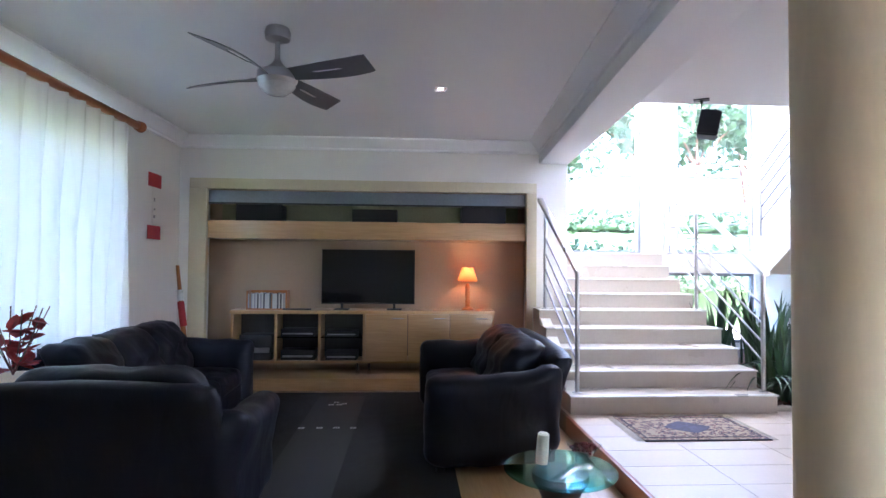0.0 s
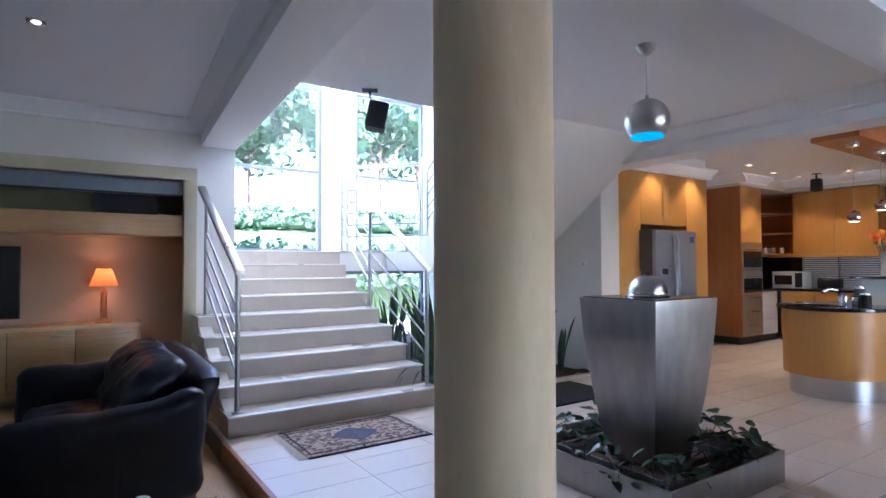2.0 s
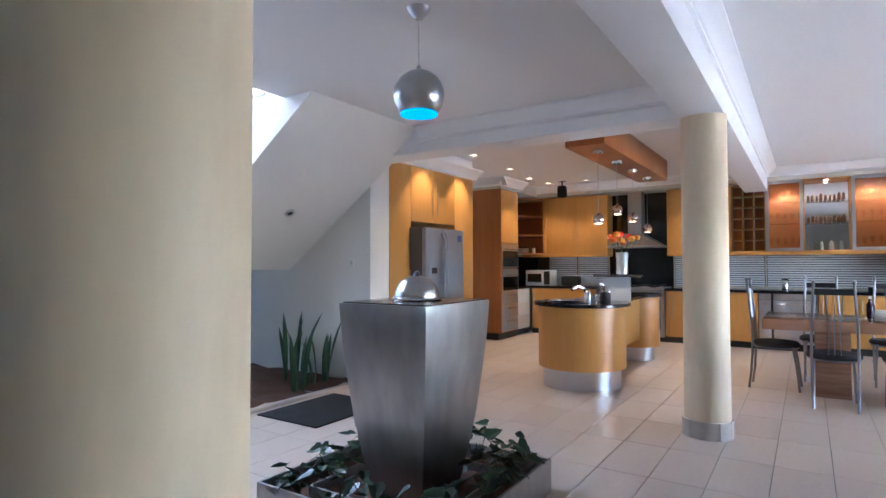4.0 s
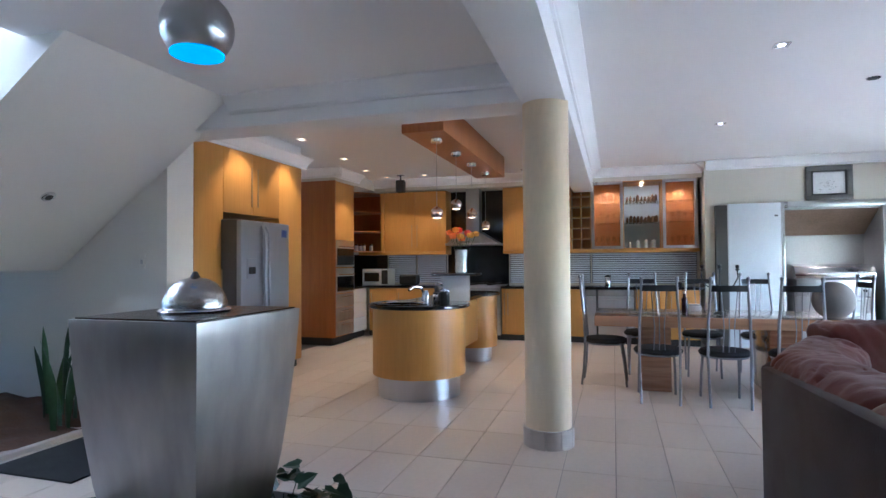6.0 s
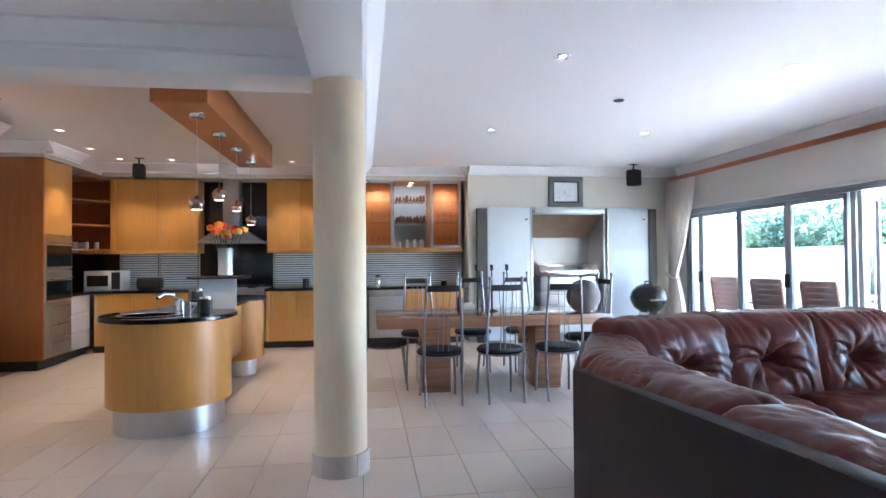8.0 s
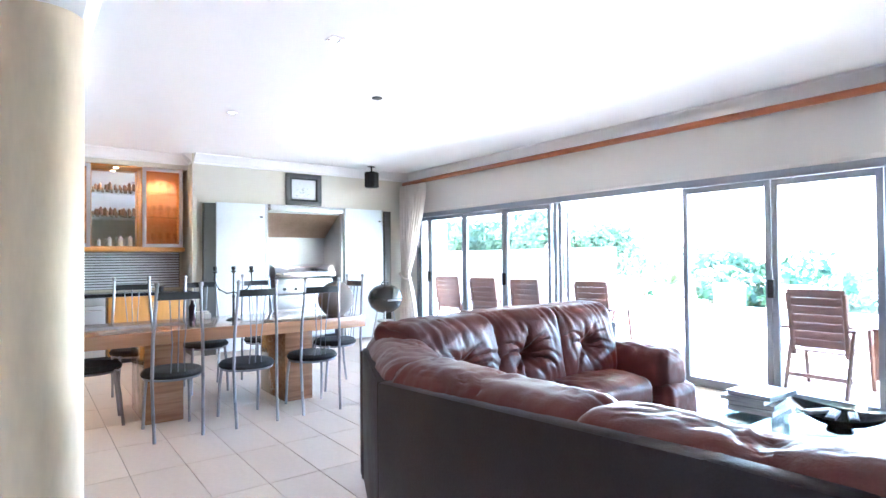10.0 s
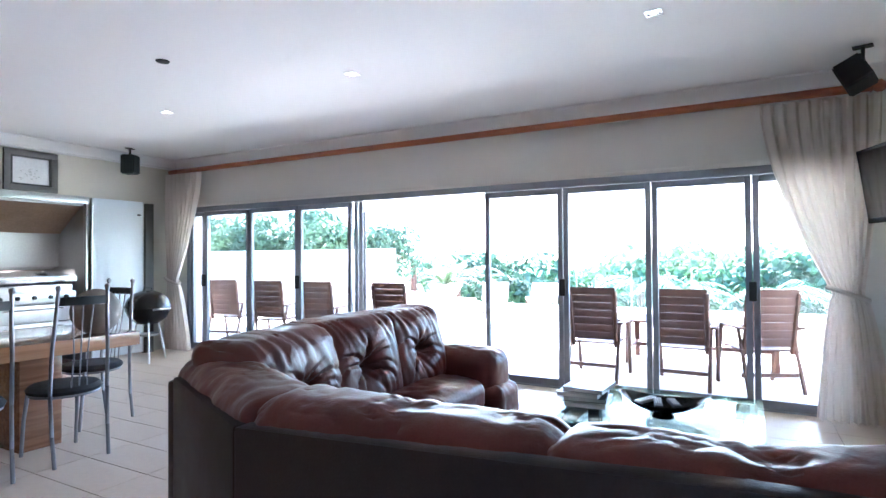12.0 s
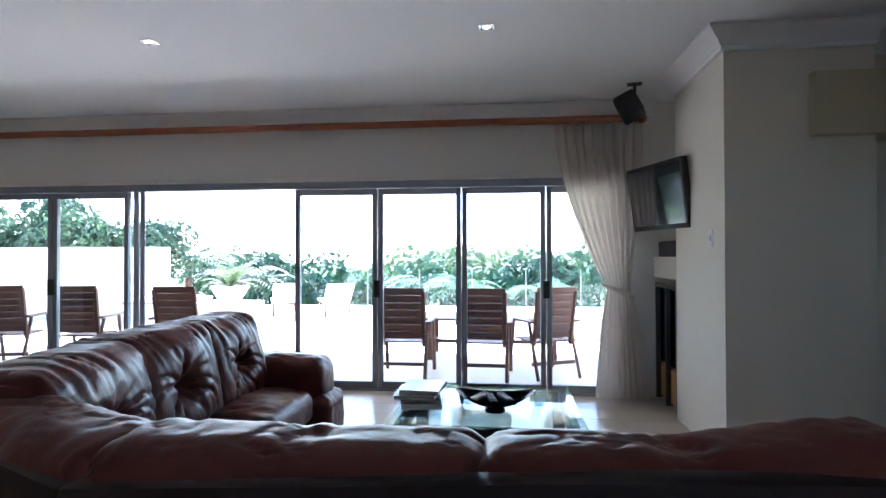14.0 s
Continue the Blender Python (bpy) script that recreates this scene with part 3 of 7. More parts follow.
def curtain_rod(name, a, b_, finial, label):
    t = thing(name, (0, 0, 0), label, "curtain rod")
    part("pole", tube(bmesh.new(), [a, b_], 0.035, 16), ROD, t)
    d = (Vector(b_) - Vector(a)).normalized()
    for end, s in finial:
        b = lathe(bmesh.new(), [(0.03, 0), (0.045, 0.01), (0.03, 0.025), (0.05, 0.055), (0.052, 0.075), (0.03, 0.105), (0.001, 0.11)], 20)
        q = (d * s).to_track_quat("Z", "Y").to_matrix().to_4x4()
        bmesh.ops.transform(b, matrix=Matrix.Translation(end) @ q, verts=b.verts)
        part("finial", b, ROD, t, "turned wooden finial")
    return t


curtain_rod("curtain_rod", (2.86, -3.27, 2.62), (11.28, -3.27, 2.62), [((2.86, -3.27, 2.62), -1)], "long reddish-brown wooden curtain pole over the doors")
curtain_rod("curtain_rod", (-2.08, 1.9, 2.6), (-2.08, 5.72, 2.6), [((-2.08, 5.72, 2.6), 1)], "brown wooden curtain pole over the lounge window")


def drape(name, axis, c, top, tie, hem, label, material, tie_z=None, folds=9, rows=28, amp=0.035):
    """A hanging cloth: widths (lo, hi) at the pole, at the tie and at the hem."""
    t = thing(name, (0, 0, 0), label, "curtain")
    b = bmesh.new()
    n = folds * 10
    ztop = top[2]
    grid = []
    for r in range(rows + 1):
        f = r / rows
        z = ztop * (1 - f) + 0.02 * f
        if tie_z:
            ft = (ztop - z) / (ztop - tie_z)
            if ft <= 1:
                s = ft ** 1.6
                lo, hi = top[0] + (tie[0] - top[0]) * s, top[1] + (tie[1] - top[1]) * s
                am = amp * (1 - 0.5 * s)
            else:
                s = min(1.0, (ft - 1) * tie_z and (tie_z - z) / tie_z) ** 0.6
                lo, hi = tie[0] + (hem[0] - tie[0]) * s, tie[1] + (hem[1] - tie[1]) * s
                am = amp * (0.5 + 0.7 * s)
        else:
            lo, hi, am = top[0], top[1], amp
        row = []
        for i in range(n + 1):
            u = i / n
            w = am * (math.sin(u * folds * 2 * math.pi + 0.7 * math.sin(z * 1.7)) + 0.35 * math.sin(u * folds * 4.3 * math.pi + z * 2.1))
            a = lo + (hi - lo) * u
            row.append(b.verts.new((a, c + w, z) if axis == "x" else (c + w, a, z)))
        grid.append(row)
    for p, q in zip(grid, grid[1:]):
        for i in range(n):
            b.faces.new((p[i], p[i + 1], q[i + 1], q[i]))
    part("cloth", b, material, t, smooth=180)
    if tie_z:
        m, h = (tie[0] + tie[1]) / 2, (tie[1] - tie[0]) / 2 + 0.03
        pts = [(m + h * math.cos(a), c + 0.07 * math.sin(a), tie_z + 0.05 * math.cos(a)) for a in [2 * math.pi * i / 20 for i in range(21)]]
        part("tie_back", tube(bmesh.new(), pts, 0.018, 8), CURT, t, "twisted cord tie-back")
    return t


drape("curtain", "x", -3.24, (2.78, 3.6, 2.56), (2.92, 3.12), (2.74, 3.24), "cream curtain gathered with a cord beside the doors", CURT, 1.02)
drape("curtain", "x", -3.17, (10.5, 11.26, 2.56), (10.98, 11.20), (10.70, 11.24), "cream curtain tied back at the end of the doors", CURT, 1.02, 8, 28, 0.045)
drape("sheer_curtain", "y", -2.09, (2.3, 5.62, 2.56), None, None, "white sheer curtain glowing in front of the lounge window", SHEER, None, 15, 10, 0.045)
window("window_5", 2.9, 5.65, 0, 0.45, 2.35, [], [], "wide lounge window behind a sheer curtain").matrix_basis = pose(LX - 0.12, 0, 0, 0, 0, 90) @ pose(0, 0, 0)


# ---- brown leather corner sofa ----
def wrinkle(p, s=1.0, f=5.0):
    d = noise.noise_vector(Vector(p) * f) * 0.012 * s + noise.noise_vector(Vector(p) * f * 2.7) * 0.006 * s
    return Vector(p) + d


def crease(p, f=16.0, seed=0.0):
    """Thin folds that run across x, as soft hide drawn over a roll has."""
    q = Vector((p.x * f + 1.6 * noise.noise(Vector((p.x * 5, p.y * 7, p.z * 7 + seed))), p.y * 2.4, p.z * 2.4 + seed))
    return (1 - abs(noise.noise(q))) ** 5


def roll_cushion(w, d, h, seed, lean=0.0, r=0.13, rise=0.0):
    """A back cushion that lies over the top of the back, with creases towards its seams."""
    def shape(p):
        q = Vector(p)
        u = min(1, abs(q.x) / (w / 2))
        e = max(0.0, (abs(q.x) - (w / 2 - 0.16)) / 0.16)
        q.z += rise * max(0, -q.x / (w / 2)) - (q.z / h) * e * e * (0.13 if rise and q.x < 0 else 0.04)
        k = 0.35 + 0.65 * max(u ** 3, math.exp(-(q.x / 0.12) ** 2))
        f = 0.019 * k * crease(p, 13, seed) + 0.004 * crease(p, 31, seed + 4)
        out = Vector((0, q.y / (d / 2), 0.4 + 0.6 * q.z / h)).normalized()
        q -= out * (f + 0.012 * math.exp(-(q.x / 0.010) ** 2))
        q.y += lean * (q.z / h)
        return q + noise.noise_vector(q * 4 + Vector((seed, 0, 0))) * 0.006
    return puff(w, d, h, r, 46, shape)


def tufted(w, d, h, seed):
    """A back cushion drawn in at a button, with folds running out from it; its front is -y."""
    rng = random.Random(seed)
    rays = [(i * 0.63 + rng.uniform(-0.2, 0.2), rng.uniform(0.5, 1.0), rng.uniform(0.35, 0.75)) for i in range(10)]

    def shape(p):
        q = Vector(p)
        dx, dz = q.x / (w / 2), (q.z - h * 0.46) / (h / 2)
        rad = math.hypot(dx, dz)
        front = max(0.0, -q.y / (d / 2))
        pit = math.exp(-(rad / 0.2) ** 2) * 0.06 + math.exp(-(rad / 0.5) ** 2) * 0.035
        ang = math.atan2(dz, dx)
        fold = 0.0
        for a, s, reach in rays:
            da = (ang - a - 0.25 * math.sin(rad * 5 + a) + math.pi) % (2 * math.pi) - math.pi
            fold += 0.026 * s * math.exp(-(da * max(rad, 0.12) / 0.045) ** 2) * math.exp(-((rad - 0.15) / reach) ** 2)
        bulge = 0.045 * max(0, 1 - rad ** 2)
        fine = 0.007 * crease(Vector((q.x + q.z * 0.4, q.y, q.z * 0.5)), 17, seed)
        q.y += front * (pit + fold - bulge)
        q.z -= fine * (q.z / h) * 1.6
        q.y += 0.10 * (q.z / h) ** 1.5 + front * fine
        return q + noise.noise_vector(q * 5 + Vector((seed, 0, 0))) * 0.008
    return puff(w, d, h, 0.085, 46, shape)


def leather_seat(w, d, h, seed, r=0.09):
    def shape(p):
        q = Vector(p)
        q.z += 0.025 * (1 - (2 * q.x / w) ** 2) * (1 - (2 * q.y / d) ** 2)
        q.z -= (q.z / h) * (0.008 * crease(q, 9, seed) + 0.006 * crease(Vector((q.y, q.x, q.z)), 11, seed + 3))
        return wrinkle(q, 0.6, 5 + seed * 0.1)
    return puff(w, d, h, r, 30, shape)


sofa = thing("corner_sofa", (0, 0, 0), "reddish-brown leather corner sofa with tufted cushions and dark back panel", "sofa")
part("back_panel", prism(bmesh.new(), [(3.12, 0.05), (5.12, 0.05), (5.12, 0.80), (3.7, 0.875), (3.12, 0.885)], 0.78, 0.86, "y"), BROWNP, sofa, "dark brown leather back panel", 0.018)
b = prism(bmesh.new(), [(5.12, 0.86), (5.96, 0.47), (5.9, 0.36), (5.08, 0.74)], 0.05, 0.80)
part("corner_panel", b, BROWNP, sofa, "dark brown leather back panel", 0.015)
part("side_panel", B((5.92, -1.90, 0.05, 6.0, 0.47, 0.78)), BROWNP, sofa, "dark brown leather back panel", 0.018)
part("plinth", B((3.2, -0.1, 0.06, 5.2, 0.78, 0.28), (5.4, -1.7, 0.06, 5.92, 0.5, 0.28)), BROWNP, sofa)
for i, (x, w) in enumerate(((3.64, 1.0), (4.61, 0.98))):
    part("back_cushion", placed(roll_cushion(w + 0.11, 0.36, 0.50, i + 1, 0.03, 0.13, 0.085 * (1 - i)), pose(x, 0.63, 0.395)), BROWN, sofa)
part("back_cushion", placed(roll_cushion(1.12, 0.36, 0.50, 5, 0.03), pose(5.48, 0.45, 0.385, 0, 0, -25)), BROWN, sofa)
part("back_cushion", placed(tufted(0.86, 0.34, 0.54, 7), pose(5.74, 0.0, 0.42, 0, 0, -76)), BROWN, sofa, "tufted leather back cushion")
part("back_cushion", placed(tufted(0.74, 0.34, 0.55, 3), pose(5.82, -0.64, 0.42, 0, 0, -90)), BROWN, sofa, "tufted leather back cushion")
part("back_cushion", placed(tufted(0.70, 0.34, 0.55, 9), pose(5.82, -1.25, 0.42, 0, 0, -90)), BROWN, sofa, "tufted leather back cushion")
for i, (x, y, w, d) in enumerate(((3.55, 0.15, 0.72, 0.7), (4.27, 0.15, 0.72, 0.7), (4.97, 0.12, 0.72, 0.7), (5.62, -0.42, 0.62, 0.74), (5.62, -1.14, 0.62, 0.76))):
    part("seat_cushion", placed(leather_seat(w, d, 0.24, i), pose(x, y, 0.24)), BROWN, sofa)
part("armrest", placed(leather_seat(0.74, 0.36, 0.35, 12, 0.11), pose(5.66, -1.75, 0.29)), BROWN, sofa)
part("arm_base", placed(leather_seat(0.76, 0.40, 0.34, 13, 0.08), pose(5.61, -1.75, 0.06)), BROWN, sofa)
part("armrest", placed(leather_seat(0.28, 0.98, 0.54, 14, 0.1), pose(3.2, 0.32, 0.08)), BROWN, sofa)
for x, y in ((3.2, 0.7), (3.2, 0.0), (5.85, 0.3), (5.85, -1.65), (5.45, -1.65), (5.1, 0.7)):
    part("foot", lathe(bmesh.new(), [(0.03, 0), (0.035, 0.06)], 12, (x, y, 0)), BLACK, sofa)

# ---- dining set ----
table = thing("dining_table", (0, 0, 0), "polished thick wooden slab dining table on two block legs", "table")
TX0, TX1, TY0, TY1 = 7.92, 8.9, -0.64, 1.72
part("tabletop", B((TX0, TY0, 0.655, TX1, TY1, 0.76)), SLAB, table, "", 0.008)
for y0, y1 in ((0.99, 1.28), (-0.15, 0.12)):
    part("leg", B((8.08, y0, 0, 8.75, y1, 0.655)), SLAB, table, "", 0.006)


def dining_chair():
    c = thing("dining_chair", (0, 0, 0), "grey metal tube dining chair with round black seat and spindle back", "chair", "chairs round the dining table")
    for s in (-1, 1):
        part("back_leg", tube(bmesh.new(), [(-0.24, s * 0.165, 0), (-0.215, s * 0.17, 0.2), (-0.2, s * 0.175, 0.46), (-0.215, s * 0.17, 0.75), (-0.235, s * 0.155, 0.98), (-0.25, s * 0.15, 1.13)], 0.0125, 8), TUBE, c)
        part("front_leg", tube(bmesh.new(), [(0.215, s * 0.17, 0), (0.19, s * 0.165, 0.25), (0.16, s * 0.15, 0.45)], 0.0125, 8), TUBE, c)
        part("cap", lathe(bmesh.new(), [(0.012, 0), (0.017, 0.01), (0.017, 0.03), (0.004, 0.04)], 10, (-0.25, s * 0.15, 1.125)), TUBE, c)
    b = bmesh.new()
    pts = [(-0.245 - 0.02 * math.cos(i / 8 * math.pi - math.pi / 2), -0.15 + 0.3 * i / 8) for i in range(9)]
    prism(b, [(x - 0.006, y) for x, y in pts] + [(x + 0.006, y) for x, y in pts[::-1]], 1.03, 1.085)
    part("top_rail", b, BLACK, c, "dark curved top rail", smooth=60)
    for y in (-0.055, 0, 0.055):
        part("spindle", tube(bmesh.new(), [(-0.19, y * 0.9, 0.46), (-0.215, y * 0.75, 0.7), (-0.245, y * 1.2, 1.04)], 0.005, 6), TUBE, c)
    part("seat", lathe(bmesh.new(), [(0.19, 0.435), (0.215, 0.445), (0.222, 0.465), (0.2, 0.49), (0.12, 0.5), (0.0, 0.502)], 28), FABRIC, c, "round black padded seat")
    part("seat_ring", tube(bmesh.new(), [(0.2 * math.cos(a), 0.2 * math.sin(a), 0.432) for a in [2 * math.pi * i / 24 for i in range(25)]], 0.009, 6), TUBE, c)
    return c


ch = dining_chair()
ch.matrix_basis = pose(7.775, 1.135, 0, 0, 0, 0)
for x, y, r in ((7.775, 0.565, 2), (7.79, -0.02, -3), (8.38, 1.62, -92), (8.42, -0.55, 95), (9.08, 1.2, 180), (9.12, 0.56, 177), (9.1, -0.05, 184)):
    copy_thing(ch, pose(x, y, 0, 0, 0, r))

# ---- kitchen: cabinets along the north side ----
def bar_handle(parent, p, q, r=0.007):
    part("handle", tube(bmesh.new(), [p, q], r, 8), BRONZE, parent, "slim satin bar handle")


def cabinet(name, x0, y0, z0, x1, y1, z1, face, doors_, label, handles=(), body=None, front=None, category="cabinet", group=""):
    """A carcass with doors on one face: '-x' or '-y'. doors_: (u0, z0, u1, z1) along the face; handles: (u, z0, z1)."""
    t = thing(name, (0, 0, 0), label, category, group)
    part("body", B((x0, y0, z0, x1, y1, z1)), body or MAPLE, t, "", 0.002)
    fr = front or MAPLE
    for u0, w0, u1, w1 in doors_:
        g = 0.002
        if face == "-x":
            part("door", B((x0 - 0.02, u0 + g, w0 + g, x0 - 0.001, u1 - g, w1 - g)), fr, t, "", 0.0015)
        else:
            part("door", B((u0 + g, y0 - 0.02, w0 + g, u1 - g, y0 - 0.001, w1 - g)), fr, t, "", 0.0015)
    for u, w0, w1 in handles:
        if face == "-x":
            bar_handle(t, (x0 - 0.045, u, w0), (x0 - 0.045, u, w1))
        else:
            bar_handle(t, (u, y0 - 0.045, w0), (u, y0 - 0.045, w1))
    return t


FY = 5.37
cabinet("tall_cabinet", 6.485, FY, 0.1, 6.90, 6.35, 2.52, "-y", [(6.485, 0.1, 6.90, 2.52)], "tall maple larder cabinet beside the fridge", [(6.85, 0.5, 1.25)], group="tall kitchen cabinets")
cabinet("fridge_cupboard", 6.90, FY, 1.84, 7.90, 6.35, 2.52, "-y", [(6.90, 1.84, 7.40, 2.52), (7.40, 1.84, 7.90, 2.52)], "maple cupboard above the fridge with two doors", [(7.345, 1.93, 2.36), (7.455, 1.93, 2.36)])
cabinet("tall_cabinet", 7.90, FY, 0.1, 8.40, 6.35, 2.52, "-y", [(7.90, 0.1, 8.40, 2.52)], "tall maple cabinet at the end of the fridge wall", [], group="tall kitchen cabinets")
shell("kickboard", B((6.49, FY + 0.04, 0, 6.88, 6.2, 0.1), (7.92, FY + 0.04, 0, 8.38, 6.2, 0.1)), KICK, "dark kickboard under tall cabinets", "trim")
cornice("cornice_fridge", "x", 6.48, 8.52, FY, -1, 2.66)
shell("cabinet_filler", B((6.48, FY - 0.005, 2.52, 8.41, 6.35, TOP)), CEIL, "white plaster filler over the tall cabinets", "trim")

fr = thing("fridge", (-0.05, 0.07, 0), "silver side-by-side fridge with a water dispenser", "fridge")
part("body", B((6.92, 5.09, 0.03, 7.76, 5.9, 1.76)), mat("fridge_side", (0.10, 0.10, 0.105), 0.45, 0.3), fr, "dark grey fridge side", 0.01)
for x0, x1 in ((6.91, 7.27), (7.275, 7.77)):
    part("door", B((x0, 5.03, 0.06, x1, 5.09, 1.75)), FRIDGE, fr, "", 0.012)
for x in (7.24, 7.31):
    part("handle", tube(bmesh.new(), [(x, 5.02, 0.45), (x, 4.985, 0.52), (x, 4.975, 1.0), (x, 4.985, 1.62), (x, 5.02, 1.7)], 0.014, 10), FRIDGE, fr, "long curved steel handle")
d = part("dispenser", B((7.0, 5.024, 1.15, 7.16, 5.034, 1.36)), FRIDGE, fr, "water dispenser panel", 0.004)
part("dispenser_recess", B((7.025, 5.021, 1.2, 7.135, 5.026, 1.27)), BLACK, d)
part("badge", B((7.62, 5.024, 1.60, 7.71, 5.031, 1.68)), mat("blue_sticker", (0.10, 0.16, 0.45), 0.4), fr, "small blue sticker")

# oven tower
ov = thing("oven_tower", (0, 0, 0), "tall maple cabinet with cherry side panel and built-in steel ovens", "cabinet")
part("side", B((10.03, 5.74, 0.12, 10.06, 6.35, 2.62)), CHERRY, ov, "reddish cherry veneer side panel", 0.002)
part("body", B((10.06, 5.77, 0.12, 10.72, 6.35, 2.62)), MAPLE, ov)
part("door", B((10.062, 5.745, 1.68, 10.718, 5.768, 2.61)), MAPLE, ov, "", 0.002)
for z0, z1, lab in ((1.24, 1.67, "upper"), (0.82, 1.22, "lower")):
    o = part("oven", B((10.075, 5.735, z0, 10.705, 5.768, z1)), STEEL, ov, "built-in steel oven", 0.004)
    part("oven_glass", B((10.10, 5.729, z0 + 0.03, 10.68, 5.736, z1 - 0.13)), SCREEN, o, "black oven glass")
    part("oven_handle", tube(bmesh.new(), [(10.12, 5.70, z1 - 0.10), (10.66, 5.70, z1 - 0.10)], 0.01, 8), CHROME, o)
for i in range(3):
    dr = part("drawer", B((10.07, 5.745, 0.14 + i * 0.225, 10.71, 5.768, 0.355 + i * 0.225)), STEELX, ov, "steel fronted drawer", 0.002)
    part("drawer_handle", tube(bmesh.new(), [(10.2, 5.72, 0.31 + i * 0.225), (10.6, 5.72, 0.31 + i * 0.225)], 0.006, 6), CHROME, dr)
shell("kickboard_oven", B((10.03, 5.80, 0, 10.72, 6.35, 0.12), (10.72, 5.85, 0, 11.35, 6.35, 0.12)), KICK, "dark kickboard under the oven tower", "trim")
shell("cabinet_filler_oven", B((10.0, 5.72, 2.62, 11.9, 6.36, TOP)), CREAM, "cream plaster filler over the oven tower", "trim")
cornice("cornice_oven_front", "x", 9.95, 10.85, 5.72, -1)
cornice("cornice_oven_side", "y", 5.6, 6.36, 10.0, -1)

# ---- kitchen: east run ----
CX, UX = 11.3, 11.58


def base_unit(y0, y1, kind):
    if kind == "w":
        c = cabinet("drawer_unit", CX, y0, 0.1, 11.88, y1, 0.855, "-x", [(y0, 0.1, y1, 0.42), (y0, 0.42, y1, 0.57), (y0, 0.57, y1, 0.72), (y0, 0.72, y1, 0.855)], "maple kitchen drawer unit with four drawers", group="kitchen base units")
        for z in (0.36, 0.53, 0.68, 0.82):
            bar_handle(c, (CX - 0.045, y0 + 0.12, z), (CX - 0.045, y1 - 0.12, z))
    else:
        cabinet("base_cabinet", CX, y0, 0.1, 11.88, y1, 0.855, "-x", [(y0, 0.1, y1, 0.855)], "maple kitchen base cabinet under black worktop", [(y1 - 0.05, 0.42, 0.78)], group="kitchen base units")


for y0, y1, k in ((5.2, 5.72, "d"), (4.68, 5.2, "d"), (4.42, 4.68, "d"), (3.26, 3.32, "d"), (2.88, 3.26, "d"), (2.42, 2.88, "w"), (1.98, 2.42, "d"), (0.74, 1.2, "d"), (0.28, 0.74, "d")):
    base_unit(y0, y1, k)
for y0, y1, lab in ((1.22, 1.78, "steel dishwasher under the black worktop"), (1.79, 1.97, "narrow steel wine cooler under the worktop")):
    t = thing("dishwasher", (0, 0, 0), lab, "dishwasher")
    part("body", B((CX + 0.005, y0, 0.1, 11.88, y1, 0.855)), BLACK, t)
    dd = part("door", B((CX - 0.02, y0 + 0.01, 0.11, CX + 0.003, y1 - 0.01, 0.75)), STEEL, t, "", 0.003)
    part("control_strip", B((CX - 0.018, y0 + 0.01, 0.755, CX + 0.003, y1 - 0.01, 0.85)), STEELX, t, "", 0.003)
    part("handle", tube(bmesh.new(), [(CX - 0.05, y0 + 0.05, 0.70), (CX - 0.05, y1 - 0.05, 0.70)], 0.008, 8), CHROME, dd)
st = thing("stove", (0, 0, 0), "black and steel range cooker with gas hob", "stove")
part("body", B((CX - 0.02, 3.34, 0.08, 11.86, 4.40, 0.87)), STEELX, st, "", 0.004)
part("oven_door", B((CX - 0.04, 3.40, 0.2, CX - 0.021, 4.34, 0.70)), SCREEN, st, "", 0.006)
part("hob", B((CX - 0.03, 3.33, 0.872, 11.86, 4.41, 0.905)), STEEL, st, "", 0.004)
for y in (3.55, 3.87, 4.19):
    for x in (11.45, 11.7):
        part("burner", lathe(bmesh.new(), [(0.06, 0.905), (0.06, 0.92), (0.04, 0.935)], 16, (x, y, 0)), BLACK, st)
    part("grate", B((11.34, y - 0.13, 0.935, 11.82, y - 0.12, 0.95), (11.34, y + 0.12, 0.935, 11.82, y + 0.13, 0.95), (11.57, y - 0.13, 0.935, 11.58, y + 0.13, 0.95)), BLACK, st)
shell("worktop_east", B((CX - 0.04, 0.2, 0.858, 11.9, 3.33, 0.9), (CX - 0.04, 4.41, 0.858, 11.9, 6.35, 0.9), (10.73, 5.75, 0.858, CX - 0.04, 6.35, 0.9)), GRANITE, "polished black granite kitchen worktop", "worktop", 0.006)
cabinet("corner_base_cabinet", 10.73, 5.78, 0.12, CX - 0.05, 6.35, 0.855, "-y", [(10.73, 0.12, 11.25, 0.36), (10.73, 0.36, 11.25, 0.61), (10.73, 0.61, 11.25, 0.855)], "steel fronted drawers beside the oven tower", front=SATIN)
shell("kickboard_east", B((CX + 0.03, 0.28, 0, 11.8, 5.75, 0.1)), KICK, "dark kickboard under the base units", "trim")
# splashback: window strip with blinds, black glass behind the hob
shell("splashback", B((11.885, 3.30, 0.9, 11.899, 4.42, 2.58)), GRANITE, "polished black stone panel behind the hob", "splashback")
shell("splashback_corner", B((11.885, 5.62, 0.9, 11.899, 6.35, 1.46), (10.73, 6.345, 0.9, 11.88, 6.357, 1.46)), GRANITE, "polished black stone splashback in the corner", "splashback")
BLIND = mat("blind_slat", (0.70, 0.74, 0.80), 0.35, vary=0.03)
# Dark sheet behind the slats: the shade between them put into colour.
GAPDARK = mat("slat_gap_dark", (0.10, 0.11, 0.13), 0.2, vary=0.05)


